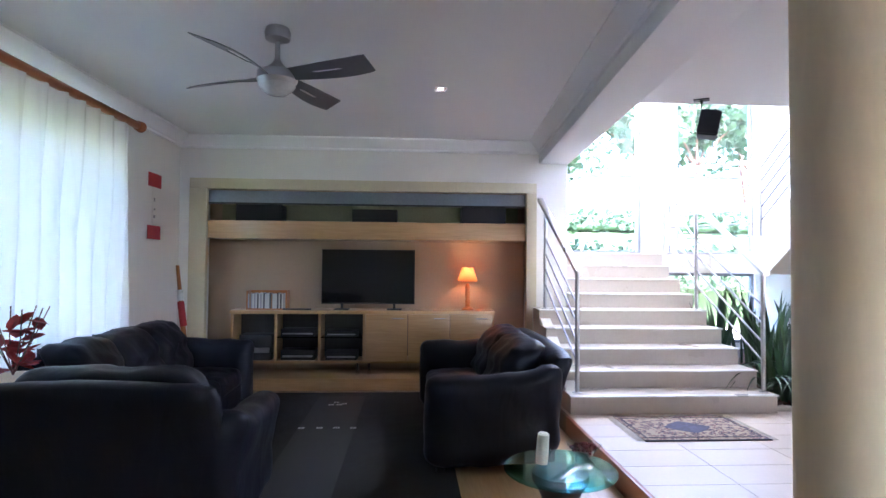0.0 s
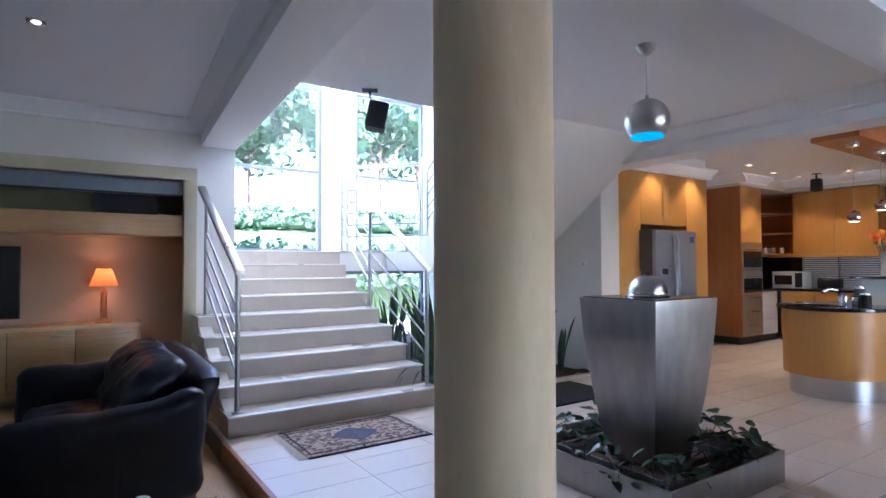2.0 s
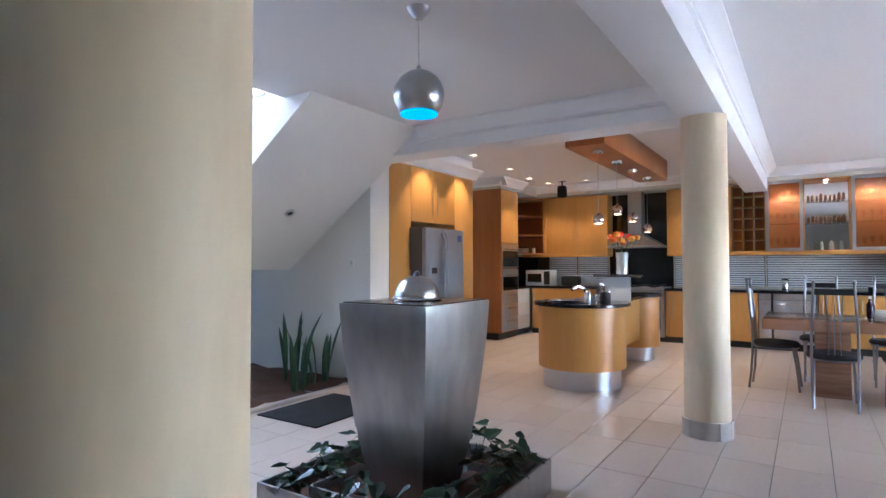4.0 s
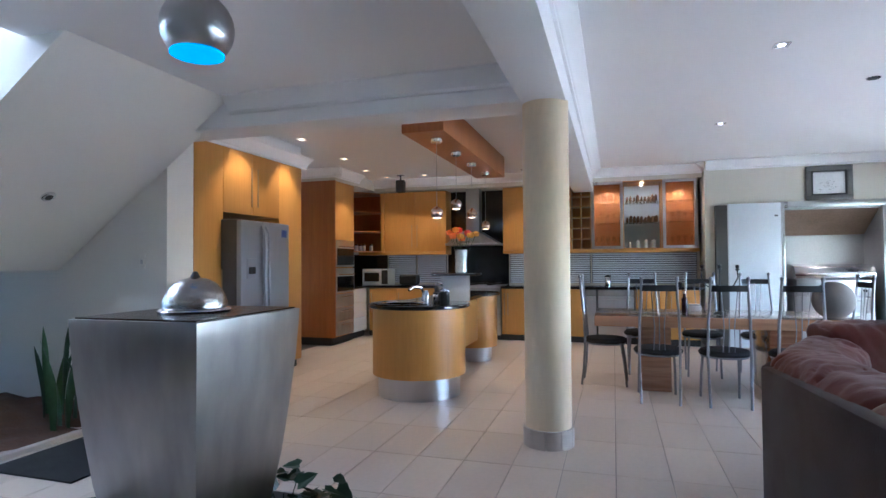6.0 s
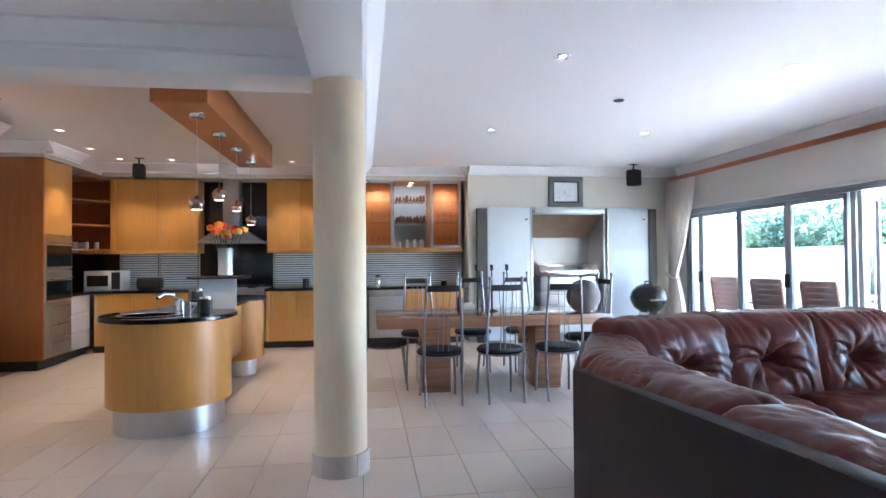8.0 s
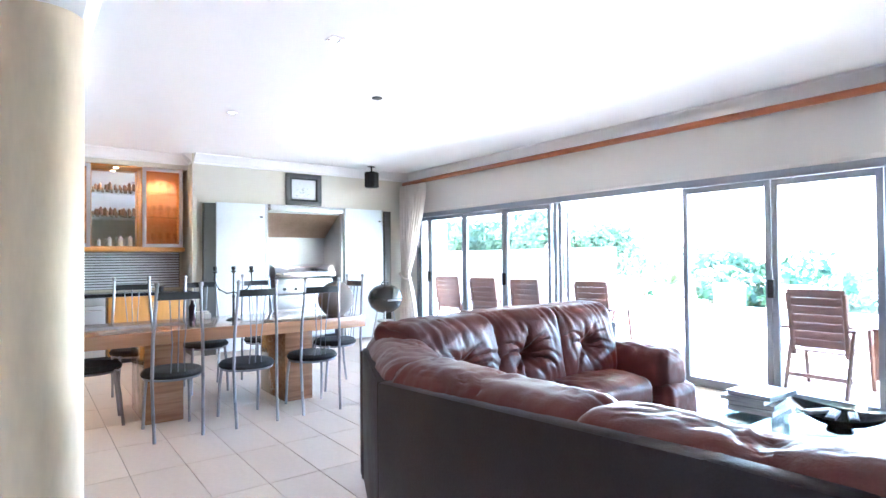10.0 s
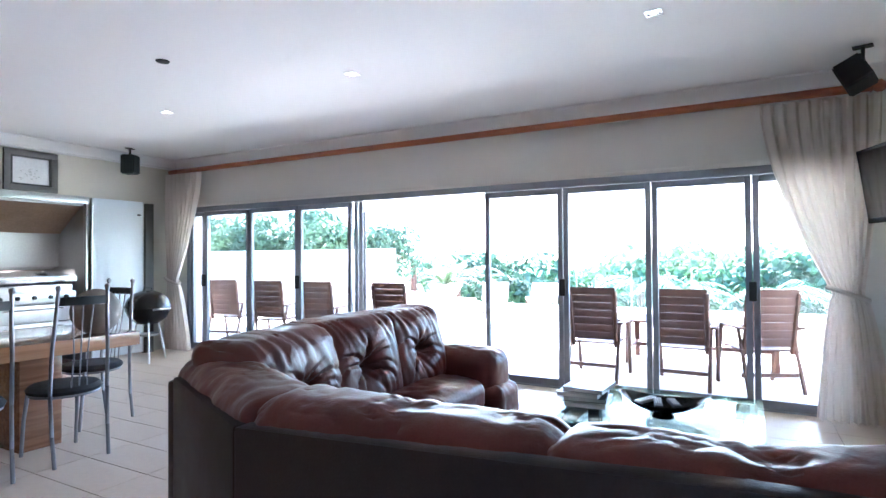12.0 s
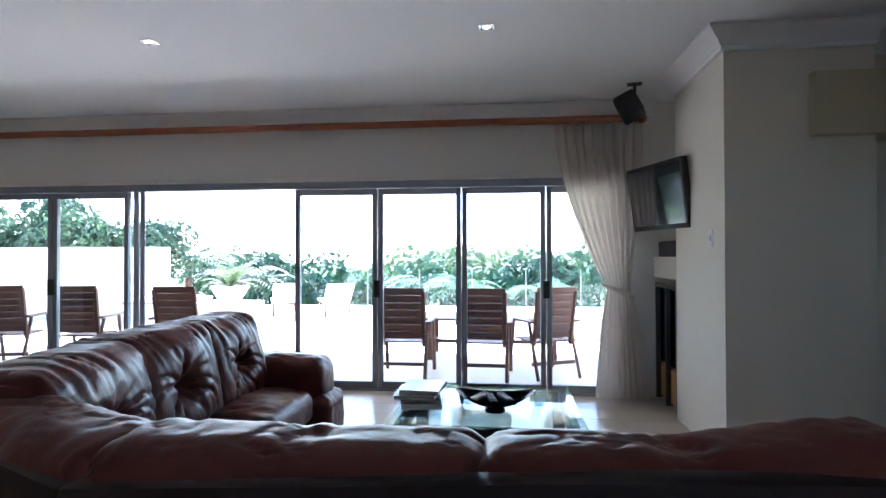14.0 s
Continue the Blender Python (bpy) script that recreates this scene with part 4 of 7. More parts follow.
def blind(y0, y1, z0, z1):
    t = thing("venetian_blind", (0, 0, 0), "closed pale venetian blind over the worktop window", "blind", "kitchen blinds")
    part("backing", B((11.893, y0, z0, 11.899, y1, z1)), GAPDARK, t)
    n = int((z1 - z0) / 0.034)
    for i in range(n):
        z = z0 + (i + 0.5) * (z1 - z0) / n
        part("slat", prism(bmesh.new(), [(11.880, z - 0.012), (11.882, z - 0.013), (11.890, z + 0.011), (11.888, z + 0.012)], y0 + 0.01, y1 - 0.01, "y"), BLIND, t)


for y0, y1 in ((4.45, 5.02), (5.04, 5.60), (1.9, 3.28), (0.24, 1.88)):
    blind(y0, y1, 0.93, 1.44)
# upper cabinets
for y0, y1, hs in ((2.85, 3.34, [2.93, 0]), (2.36, 2.85, [2.77, 0]), (4.36, 4.95, [4.90, 0]), (4.95, 5.54, [5.0, 0]), (5.54, 5.62, [])):
    cabinet("wall_cabinet", UX, y0, 1.50, 11.89, y1, 2.58, "-x", [(y0, 1.50, y1, 2.58)], "maple wall cabinet with tall flat door", [(hs[0], 1.58, 1.98)] if hs else [], group="maple wall cabinets")
shell("pelmet", B((UX - 0.03, 0.24, 1.445, 11.89, 3.34, 1.498), (UX - 0.03, 4.36, 1.445, 11.89, 6.06, 1.498)), MAPLE, "maple light pelmet under the wall cabinets", "trim", 0.003)
shell("cabinet_filler_east", B((11.52, 0.2, 2.6, 11.9, 6.36, TOP)), CREAM, "cream plaster filler over the wall cabinets", "trim")
cornice("cornice_kitchen_east", "y", 2.15, 6.36, 11.52, -1)
# open corner shelf
cs = thing("corner_shelf", (0, 0, 0), "open dark corner shelf with jars at the kitchen corner", "shelf")
part("back", B((11.86, 5.62, 1.50, 11.89, 6.34, 2.58), (11.1, 6.32, 1.50, 11.86, 6.345, 2.58)), CHERRY, cs)
part("side", B((11.08, 5.98, 1.50, 11.10, 6.345, 2.58)), MAPLE, cs)
for z in (1.50, 1.86, 2.22, 2.56):
    part("shelf", prism(bmesh.new(), [(11.86, 5.62), (11.86, 6.32), (11.1, 6.32), (11.1, 6.0), (11.58, 5.62)], z, z + 0.018), CHERRY, cs)
CERAM = mat("white_ceramic", (0.7, 0.68, 0.64), 0.3)
for i, (x, y) in enumerate(((11.55, 5.95), (11.45, 6.05), (11.65, 5.85), (11.72, 6.1))):
    j = thing("jar", (x, y, 1.518), "small white jar with dark lid on the corner shelf", "jar", "jars on the corner shelf")
    part("body", lathe(bmesh.new(), [(0.03, 0), (0.034, 0.02), (0.034, 0.09), (0.026, 0.105)], 14), CERAM, j)
    part("lid", lathe(bmesh.new(), [(0.027, 0.105), (0.027, 0.13), (0.0, 0.132)], 14), BLACK, j)
# hood
hd = thing("cooker_hood", (0, 0, 0), "brushed steel chimney cooker hood over the hob", "cooker hood")
part("canopy", prism(bmesh.new(), [(4.30, 1.60), (4.30, 1.63), (4.03, 1.84), (3.75, 1.84), (3.42, 1.63), (3.42, 1.60)], 11.40, 11.885, "x"), STEELX, hd, smooth=20)
part("lip", B((11.36, 3.40, 1.595, 11.885, 4.32, 1.63)), STEEL, hd, "", 0.004)
part("chimney", B((11.66, 3.78, 1.84, 11.885, 4.02, 2.6)), STEEL, hd, "", 0.003)

# bar cabinets with lit glass doors
AMBER = mat("amber_cabinet_back", (0.58, 0.38, 0.22), 0.5)
ORNAM = mat("ornament_brown", (0.20, 0.11, 0.06), 0.5, vary=0.5, big=20)
bar = thing("bar_cabinet", (0, 0, 0), "maple display cabinet with lit glass doors and open centre shelves", "cabinet")
for nm, q in (("back", (11.87, 0.26, 1.50, 11.89, 1.87, 2.60)), ("side", (UX, 0.26, 1.50, 11.87, 0.28, 2.60)), ("side", (UX, 1.85, 1.50, 11.87, 1.87, 2.60)), ("top", (UX, 0.28, 2.58, 11.87, 1.85, 2.60)), ("floor_board", (UX, 0.28, 1.50, 11.87, 1.85, 1.515)), ("partition", (UX, 0.76, 1.515, 11.87, 0.78, 2.58)), ("partition", (UX, 1.36, 1.515, 11.87, 1.38, 2.58))):
    part(nm, B(q), MAPLE, bar)
part("mirror_back", B((11.862, 0.79, 1.52, 11.868, 1.35, 2.575)), mat("mirror", (0.8, 0.82, 0.82), 0.04, 1.0, vary=0.0, bump=0), bar, "mirrored cabinet back")
part("amber_back", B((11.862, 0.285, 1.52, 11.868, 0.755, 2.575), (11.862, 1.385, 1.52, 11.868, 1.845, 2.575)), AMBER, bar)
for z in (1.93, 2.27):
    part("glass_shelf", B((UX + 0.03, 0.285, z - 0.008, 11.86, 0.755, z), (UX + 0.03, 0.785, z - 0.008, 11.86, 1.355, z), (UX + 0.03, 1.385, z - 0.008, 11.86, 1.845, z)), PANE, bar, shadow=False)
SMOKE = glass("amber_door_glass", (0.88, 0.76, 0.64), 0.8)
for y0, y1 in ((0.265, 0.77), (1.37, 1.865)):
    dd = part("door", B((UX - 0.022, y0, 1.505, UX - 0.002, y0 + 0.045, 2.595), (UX - 0.022, y1 - 0.045, 1.505, UX - 0.002, y1, 2.595), (UX - 0.022, y0 + 0.045, 1.505, UX - 0.002, y1 - 0.045, 1.55), (UX - 0.022, y0 + 0.045, 2.55, UX - 0.002, y1 - 0.045, 2.595)), STEEL, bar, "aluminium framed glass door", 0.002)
    part("door_glass", B((UX - 0.014, y0 + 0.045, 1.55, UX - 0.010, y1 - 0.045, 2.55)), SMOKE, dd, shadow=False)
for y in (0.51, 1.07, 1.61):
    part("cabinet_lamp", lathe(bmesh.new(), [(0.03, 2.572), (0.03, 2.579)], 14, (11.7, y, 0)), WARMB, bar, "small warm downlight")
    lamp("cabinet_light", "SPOT", (11.7, y, 2.55), (11.72, y, 1.5), 0.7, (1.0, 0.70, 0.42), 0.03, 130)
CLEAR = glass("clear_glass", (0.95, 0.95, 0.93), 1.6)
PALE = mat("pale_ceramic", (0.55, 0.58, 0.52), 0.3)
random.seed(5)
for y0, y1 in ((0.32, 0.72), (1.42, 1.80)):
    for z in (1.516, 1.931, 2.271):
        for i in range(5):
            g = thing("drinking_glass", (11.72 + random.uniform(-.05, .06), y0 + (y1 - y0) * i / 4, z), "stemmed drinking glass in the lit cabinet", "glass", "glasses in the bar cabinet")
            h = random.uniform(0.15, 0.2)
            part("bowl", lathe(bmesh.new(), [(0.028, 0), (0.028, 0.004), (0.004, 0.01), (0.004, h * 0.5), (0.025, h * 0.6), (0.03, h * 0.8), (0.025, h)], 10), CLEAR, g, shadow=False)
for z in (1.516, 1.931, 2.271):
    for i in range(9 if z > 1.6 else 4):
        y = 0.83 + 0.5 * (i + 0.5) / (9 if z > 1.6 else 4)
        o = thing("ornament", (11.70 + random.uniform(-.04, .05), y, z), "small brown figurine on the display shelf", "ornament", "ornaments in the bar cabinet")
        s = random.uniform(0.65, 1.05) * (1.0 if z > 1.6 else 1.3)
        part("body", lathe(bmesh.new(), [(0.02 * s, 0), (0.026 * s, 0.02 * s), (0.018 * s, 0.05 * s), (0.024 * s, 0.075 * s), (0.012 * s, 0.1 * s), (0.0, 0.115 * s)], 9), ORNAM if z > 1.6 else PALE, o)
# wine rack between cabinets
wr = thing("wine_rack", (0, 0, 0), "maple wine rack of square cells between the wall cabinets", "wine rack")
part("back", B((11.86, 1.875, 1.50, 11.89, 2.36, 2.58)), CHERRY, wr)
for i in range(7):
    z = 1.50 + i * 1.06 / 6
    part("shelf", B((UX, 1.88, z, 11.86, 2.355, z + 0.015)), MAPLE, wr)
for i in range(4):
    y = 1.878 + i * 0.155
    part("divider", B((UX + 0.002, y, 1.502, 11.859, y + 0.014, 2.575)), MAPLE, wr)

# ---- kitchen island ----
isl = thing("kitchen_island", (0, 0, 0), "curved maple kitchen island with black granite top and steel plinth", "kitchen island")
IX, IY, JX, JY = 7.42, 3.41, 9.45, 3.36
part("drum", lathe(bmesh.new(), [(0.465, 0.21), (0.465, 0.86)], 64, (IX, IY, 0)), MAPLE, isl, "curved maple drum with worn lower edge", smooth=30)
part("plinth", lathe(bmesh.new(), [(0.41, 0), (0.41, 0.208)], 48, (IX, IY, 0)), STEEL, isl, "polished steel plinth")
part("drum", lathe(bmesh.new(), [(0.33, 0.19), (0.33, 0.86)], 48, (JX, JY, 0)), MAPLE, isl, "curved maple drum", smooth=30)
part("plinth", lathe(bmesh.new(), [(0.255, 0), (0.255, 0.188)], 40, (JX, JY, 0)), STEEL, isl, "polished steel plinth")
part("bridge", B((IX + 0.3, 3.22, 0.3, JX - 0.2, 3.62, 0.86)), MAPLE, isl)
part("worktop", lathe(bmesh.new(), [(0.505, 0.862), (0.515, 0.87), (0.515, 0.892), (0.508, 0.9)], 64, (IX, IY, 0)), GRANITE, isl, "polished black granite top", smooth=30)
part("worktop", lathe(bmesh.new(), [(0.36, 0.862), (0.37, 0.87), (0.37, 0.892), (0.362, 0.9)], 48, (JX, JY, 0)), GRANITE, isl, "polished black granite top", smooth=30)
part("worktop_bridge", B((IX + 0.35, 3.12, 0.864, JX - 0.25, 3.70, 0.898)), GRANITE, isl)
part("raised_panel", B((7.74, 2.97, 0.9, 7.78, 3.28, 1.165)), SATIN, isl, "brushed steel upstand", 0.004)
part("raised_shelf", B((7.64, 2.88, 1.166, 7.96, 3.36, 1.19)), GRANITE, isl, "raised black shelf", 0.012)
part("sink", lathe(bmesh.new(), [(0.24, 0.90), (0.25, 0.906), (0.215, 0.907), (0.20, 0.902), (0.19, 0.80)], 40, (7.27, 3.52, 0)), CHROME, isl, "round steel sink")
part("tap", tube(bmesh.new(), [(7.5, 3.39, 0.9), (7.5, 3.39, 1.0), (7.47, 3.405, 1.05), (7.38, 3.45, 1.06), (7.32, 3.48, 1.03)], 0.016, 10), CHROME, isl, "chrome mixer tap")
part("tap_body", lathe(bmesh.new(), [(0.03, 0.9), (0.03, 0.99), (0.02, 1.02)], 16, (7.5, 3.36, 0)), CHROME, isl)
vs = thing("vase", (7.8, 3.07, 1.19), "tall glass vase with orange and red roses", "vase")
part("vessel", lathe(bmesh.new(), [(0.05, 0), (0.065, 0.01), (0.062, 0.12), (0.07, 0.25), (0.066, 0.25), (0.056, 0.02)], 20), mat("grey_vase_glass", (0.45, 0.47, 0.48), 0.12, 0.5, vary=0.2), vs)
ROSE = [mat("orange_petals", (0.75, 0.20, 0.03), 0.6), mat("yellow_petals", (0.8, 0.42, 0.06), 0.6), mat("red_petals", (0.55, 0.05, 0.03), 0.6)]
random.seed(8)
for i in range(11):
    a = i * 2.4
    x, y, z = 0.11 * math.cos(a) * (0.4 + i / 13), 0.14 * math.sin(a) * (0.4 + i / 13), 0.34 + 0.08 * random.random() + 0.03 * (i % 3)
    part("stem", tube(bmesh.new(), [(0, 0, 0.05), (x * 0.6, y * 0.6, 0.26), (x, y, z)], 0.003, 5), LEAFD, vs)
    b = bmesh.new()
    for k in range(9):
        rr, zz = 0.008 + 0.0035 * k, z + 0.02 - 0.002 * k
        pts = [Vector((x + rr * math.cos(k * 2.4 + q * 0.5), y + rr * math.sin(k * 2.4 + q * 0.5), zz + dz)) for q in range(-2, 3) for dz in (0,)]
        lo = [b.verts.new(p - Vector((0, 0, 0.02))) for p in pts]
        hi = [b.verts.new(p + Vector((0, 0, 0.02)) + (p - Vector((x, y, p.z))) * 0.3) for p in pts]
        for q in range(4):
            b.faces.new((lo[q], lo[q + 1], hi[q + 1], hi[q]))
    part("rose", b, ROSE[i % 3], vs, "", smooth=180)
for i in range(12):
    a = i * 1.9
    c0 = Vector((0.09 * math.cos(a), 0.1 * math.sin(a), 0.30 + 0.01 * (i % 5)))
    b = bmesh.new()
    dv = Vector((math.cos(a), math.sin(a), 0.2)) * 0.07
    s = Vector((-math.sin(a), math.cos(a), 0)) * 0.022
    v = [b.verts.new(p) for p in (c0, c0 + dv * 0.5 + s, c0 + dv, c0 + dv * 0.5 - s)]
    b.faces.new(v)
    part("leaf", b, LEAF, vs)
# hanging bulkhead over the island
bh = thing("ceiling_bulkhead", (0, 0, 0), "cherry wood box hanging over the kitchen island with pendants", "bulkhead", "", "structure")
part("box", prism(bmesh.new(), [(6.96, 3.0), (9.95, 3.0), (9.95, 3.41), (6.96, 3.41)], 2.515, TOP), CHERRY, bh, "", 0.003)
BALL = mat("copper_chrome_ball", (0.55, 0.42, 0.36), 0.15, 1.0, vary=0.1)
for i, (x, z) in enumerate(((7.25, 1.78), (7.95, 1.93), (8.65, 1.89), (9.4, 1.79))):
    p = thing("pendant_lamp", (x, 3.16, 0), "small copper-chrome ball pendant lamp on a wire", "lamp", "pendants over the island")
    part("rose", lathe(bmesh.new(), [(0.055, 2.47), (0.06, 2.5), (0.06, 2.514)], 20), CHROME, p)
    part("cord", tube(bmesh.new(), [(0, 0, z + 0.07), (0, 0, 2.48)], 0.003, 6), STEEL, p)
    part("shade", lathe(bmesh.new(), [(0.046, -0.045), (0.058, -0.02), (0.062, 0.008), (0.052, 0.04), (0.028, 0.058), (0.009, 0.07)], 24, (0, 0, z)), BALL, p, "mirror-finish ball shade")
    part("bulb", lathe(bmesh.new(), [(0.034, -0.047), (0.041, -0.046), (0.0, -0.04)], 16, (0, 0, z)), WARMB, p)
    lamp("pendant_light", "SPOT", (x, 3.16, z - 0.08), (x, 3.16, 0), 1.4, (1.0, 0.78, 0.5), 0.04, 120)


# ---- recessed downlights ----
def downlight(x, y, z, spot=0.0, warm=False, tilt=0):
    t = thing("downlight", (x, y, z), "small square recessed ceiling downlight, switched on", "lamp", "recessed downlights", turn=tilt)
    part("ring", B((-0.05, -0.05, -0.006, 0.05, -0.036, 0.004), (-0.05, 0.036, -0.006, 0.05, 0.05, 0.004), (-0.05, -0.036, -0.006, -0.036, 0.036, 0.004), (0.036, -0.036, -0.006, 0.05, 0.036, 0.004), (-0.036, -0.036, -0.002, 0.036, 0.036, 0.003)), CHROME, t, "", 0.002)
    part("bulb", lathe(bmesh.new(), [(0.024, -0.004), (0.026, 0.003)], 16), WARMB if warm else COOLB, t)
    if spot:
        lamp("downlight_beam", "SPOT", (x, y, z - 0.03), (x, y, 0), spot, (1.0, 0.74, 0.42) if warm else (1.0, 0.86, 0.7), 0.04, 85)


for x, y in ((8.78, 0.39), (6.46, 0.39), (8.78, -1.47), (6.46, -1.47), (4.18, -1.48), (0.70, 5.03)):
    downlight(x, y, TOP)
for x, y, w in ((7.15, 5.1, 2.7), (8.0, 5.1, 2.7), (9.3, 5.2, 0), (10.35, 5.35, 3), (11.1, 5.3, 2.5), (11.1, 4.6, 2.5), (11.1, 2.9, 2.5)):
    downlight(x, y, TOP, w, True)
t = thing("stair_downlight", (5.40, 5.80, 1.86), "round recessed lamp in the sloping stair underside", "lamp")
t.matrix_basis = pose(5.40, 5.80, 1.849, -35.6)
part("ring", lathe(bmesh.new(), [(0.034, -0.012), (0.052, -0.008), (0.056, 0.01)], 24), CHROME, t)
part("lens", lathe(bmesh.new(), [(0.0, -0.014), (0.03, -0.013), (0.03, 0.0)], 20), KICK, t)
s = thing("smoke_detector", (7.498, -0.54, TOP - 0.012), "small dark round ceiling sensor", "sensor")
part("body", lathe(bmesh.new(), [(0.03, 0), (0.045, 0.004), (0.05, 0.012)], 20), BLACK, s)

# ---- built-in barbecue ----
bq = thing("built_in_barbecue", (0, 0, 0), "built-in steel gas barbecue in a lit recess with open doors", "barbecue")
RECESS = mat("recess_lining", (0.40, 0.40, 0.40), 0.4, 0.6, vary=0.1)
part("surround", B((11.27, -2.1, 2.06, 11.34, -0.82, 2.15), (11.28, -0.86, 0.0, 11.34, -0.82, 2.06), (11.28, -2.10, 0.0, 11.34, -2.06, 2.06)), STEEL, bq, "polished steel surround", 0.003)
part("lining", B((11.93, -2.06, 0.0, 11.98, -0.86, 2.06), (11.34, -0.86, 0, 11.93, -0.83, 2.06), (11.34, -2.09, 0, 11.93, -2.06, 2.06), (11.34, -2.06, 2.03, 11.93, -0.86, 2.06)), RECESS, bq)
part("smoke_hood", prism(bmesh.new(), [(11.36, 2.03), (11.93, 2.03), (11.93, 1.68), (11.88, 1.68)], -2.05, -0.87, "y"), mat("smoked_steel", (0.36, 0.26, 0.19), 0.35, 0.6, vary=0.25, big=3), bq, "heat-tinted sloping hood", smooth=20)
part("firebox", B((11.38, -1.95, 0.78, 11.9, -1.02, 1.02)), STEEL, bq, "", 0.01)
part("lid", prism(bmesh.new(), [(11.36, 1.04), (11.9, 1.04), (11.9, 1.24), (11.55, 1.24), (11.42, 1.20), (11.36, 1.12)], -2.0, -1.0, "y"), CHROME, bq, "polished curved lid", 0.006)
part("lid_handle", tube(bmesh.new(), [(11.31, -1.9, 1.1), (11.31, -1.1, 1.1)], 0.013, 10), CHROME, bq)
pn = part("control_panel", B((11.34, -1.97, 0.80, 11.375, -1.0, 0.93)), STEEL, bq, "", 0.004)
for i in range(5):
    k = lathe(bmesh.new(), [(0.026, 0), (0.024, 0.02), (0.0, 0.022)], 14)
    part("knob", placed(k, pose(11.338, -1.85 + i * 0.18, 0.865, 0, -90, 0)), BLACK, pn)
for i in range(3):
    dr = part("drawer", B((11.345, -1.97, 0.12 + i * 0.22, 11.38, -1.0, 0.33 + i * 0.22)), STEEL, bq, "steel drawer", 0.004)
    part("drawer_handle", tube(bmesh.new(), [(11.31, -1.8, 0.28 + i * 0.22), (11.31, -1.15, 0.28 + i * 0.22)], 0.01, 8), CHROME, dr)
for y0, y1 in ((-0.80, -0.11), (-2.81, -2.12)):
    dd = part("door", B((11.235, y0, 0.02, 11.262, y1, 2.14)), FROST, bq, "pale satin folding door", 0.003)
    part("door_edge", B((11.23, y0 - 0.012, 0.02, 11.266, y0, 2.14), (11.23, y1, 0.02, 11.266, y1 + 0.012, 2.14)), STEEL, dd)
    part("door_knob", tube(bmesh.new(), [(11.22, (y0 + y1) / 2 - 0.3, 1.95), (11.22, (y0 + y1) / 2 - 0.26, 1.95)], 0.01, 8), BLACK, dd)
for y0, y1 in ((-0.09, 0.07), (-2.95, -2.83)):
    part("side_post", B((11.2, y0, 0.0, 11.3, y1, 2.12)), mat("grey_post", (0.075, 0.07, 0.06), 0.55), bq, "dull grey post")
for y in (-1.15, -1.46, -1.77):
    part("lamp", lathe(bmesh.new(), [(0.025, 2.02), (0.025, 2.029)], 12, (11.45, y, 0)), COOLB, bq)
lamp("barbecue_light", "SPOT", (11.45, -1.46, 2.0), (11.6, -1.46, 0.9), 2.5, (1.0, 0.85, 0.65), 0.2, 130)
pic = thing("framed_picture", (11.29, -1.42, 2.40), "framed drawing in a wide grey frame with white mat", "picture")
part("frame", B((-0.035, -0.29, -0.245, 0.0, 0.29, -0.175), (-0.035, -0.29, 0.175, 0.0, 0.29, 0.245), (-0.035, -0.29, -0.175, 0.0, -0.22, 0.175), (-0.035, 0.22, -0.175, 0.0, 0.29, 0.175)), mat("pewter_frame", (0.13, 0.125, 0.12), 0.4, 0.4, vary=0.2), pic, "", 0.006)
part("inner_frame", B((-0.03, -0.222, -0.177, -0.012, 0.222, -0.155), (-0.03, -0.222, 0.155, -0.012, 0.222, 0.177), (-0.03, -0.222, -0.155, -0.012, -0.20, 0.155), (-0.03, 0.20, -0.155, -0.012, 0.222, 0.155)), BLACK, pic)
part("sheet", B((-0.012, -0.2, -0.155, -0.004, 0.2, 0.155)), mat("paper", (0.72, 0.73, 0.72), 0.6), pic, "white sheet")
b = bmesh.new()
random.seed(3)
for i in range(26):
    y, z = random.gauss(0, 0.05), random.gauss(-0.03, 0.035)
    box(b, -0.0145, y, z, -0.0125, y + random.uniform(0.008, 0.03), z + random.uniform(0.003, 0.012))
tagged(part("drawing", b, mat("pencil_grey", (0.45, 0.46, 0.44), 0.7), pic, "faint grey sketch marks"), kind="stuff")


# ---- loudspeakers on brackets ----
def wall_speaker(where, turn, tilt, label, size=(0.15, 0.16, 0.22), drop=0.14, off=0.0, roll=0):
    t = thing("speaker", where, label, "speaker", "ceiling loudspeakers", turn=turn)
    part("plate", B((-0.06, -0.04, -0.008, 0.06, 0.04, 0.0)), BLACK, t)
    part("arm", tube(bmesh.new(), [(0, 0, -0.005), (0, 0, -drop - 0.03), (off, 0, -drop - 0.06)] if off else [(0, 0, -0.005), (0, 0, -drop)], 0.014, 8), BLACK, t)
    b = B((-size[0] / 2, -size[1] / 2, -size[2], size[0] / 2, size[1] / 2, 0))
    bmesh.ops.bevel(b, geom=b.edges[:], offset=0.012, segments=2, affect="EDGES")
    c = part("cabinet", placed(b, pose(off, 0, -drop, tilt, roll, 0)), BLACK, t, "black speaker cabinet")
    b = B((-size[0] / 2 + 0.012, -size[1] / 2 - 0.006, -size[2] + 0.012, size[0] / 2 - 0.012, -size[1] / 2 + 0.004, -0.012))
    part("grille", placed(b, pose(off, 0, -drop, tilt, roll, 0)), FABRIC, c)
    return t


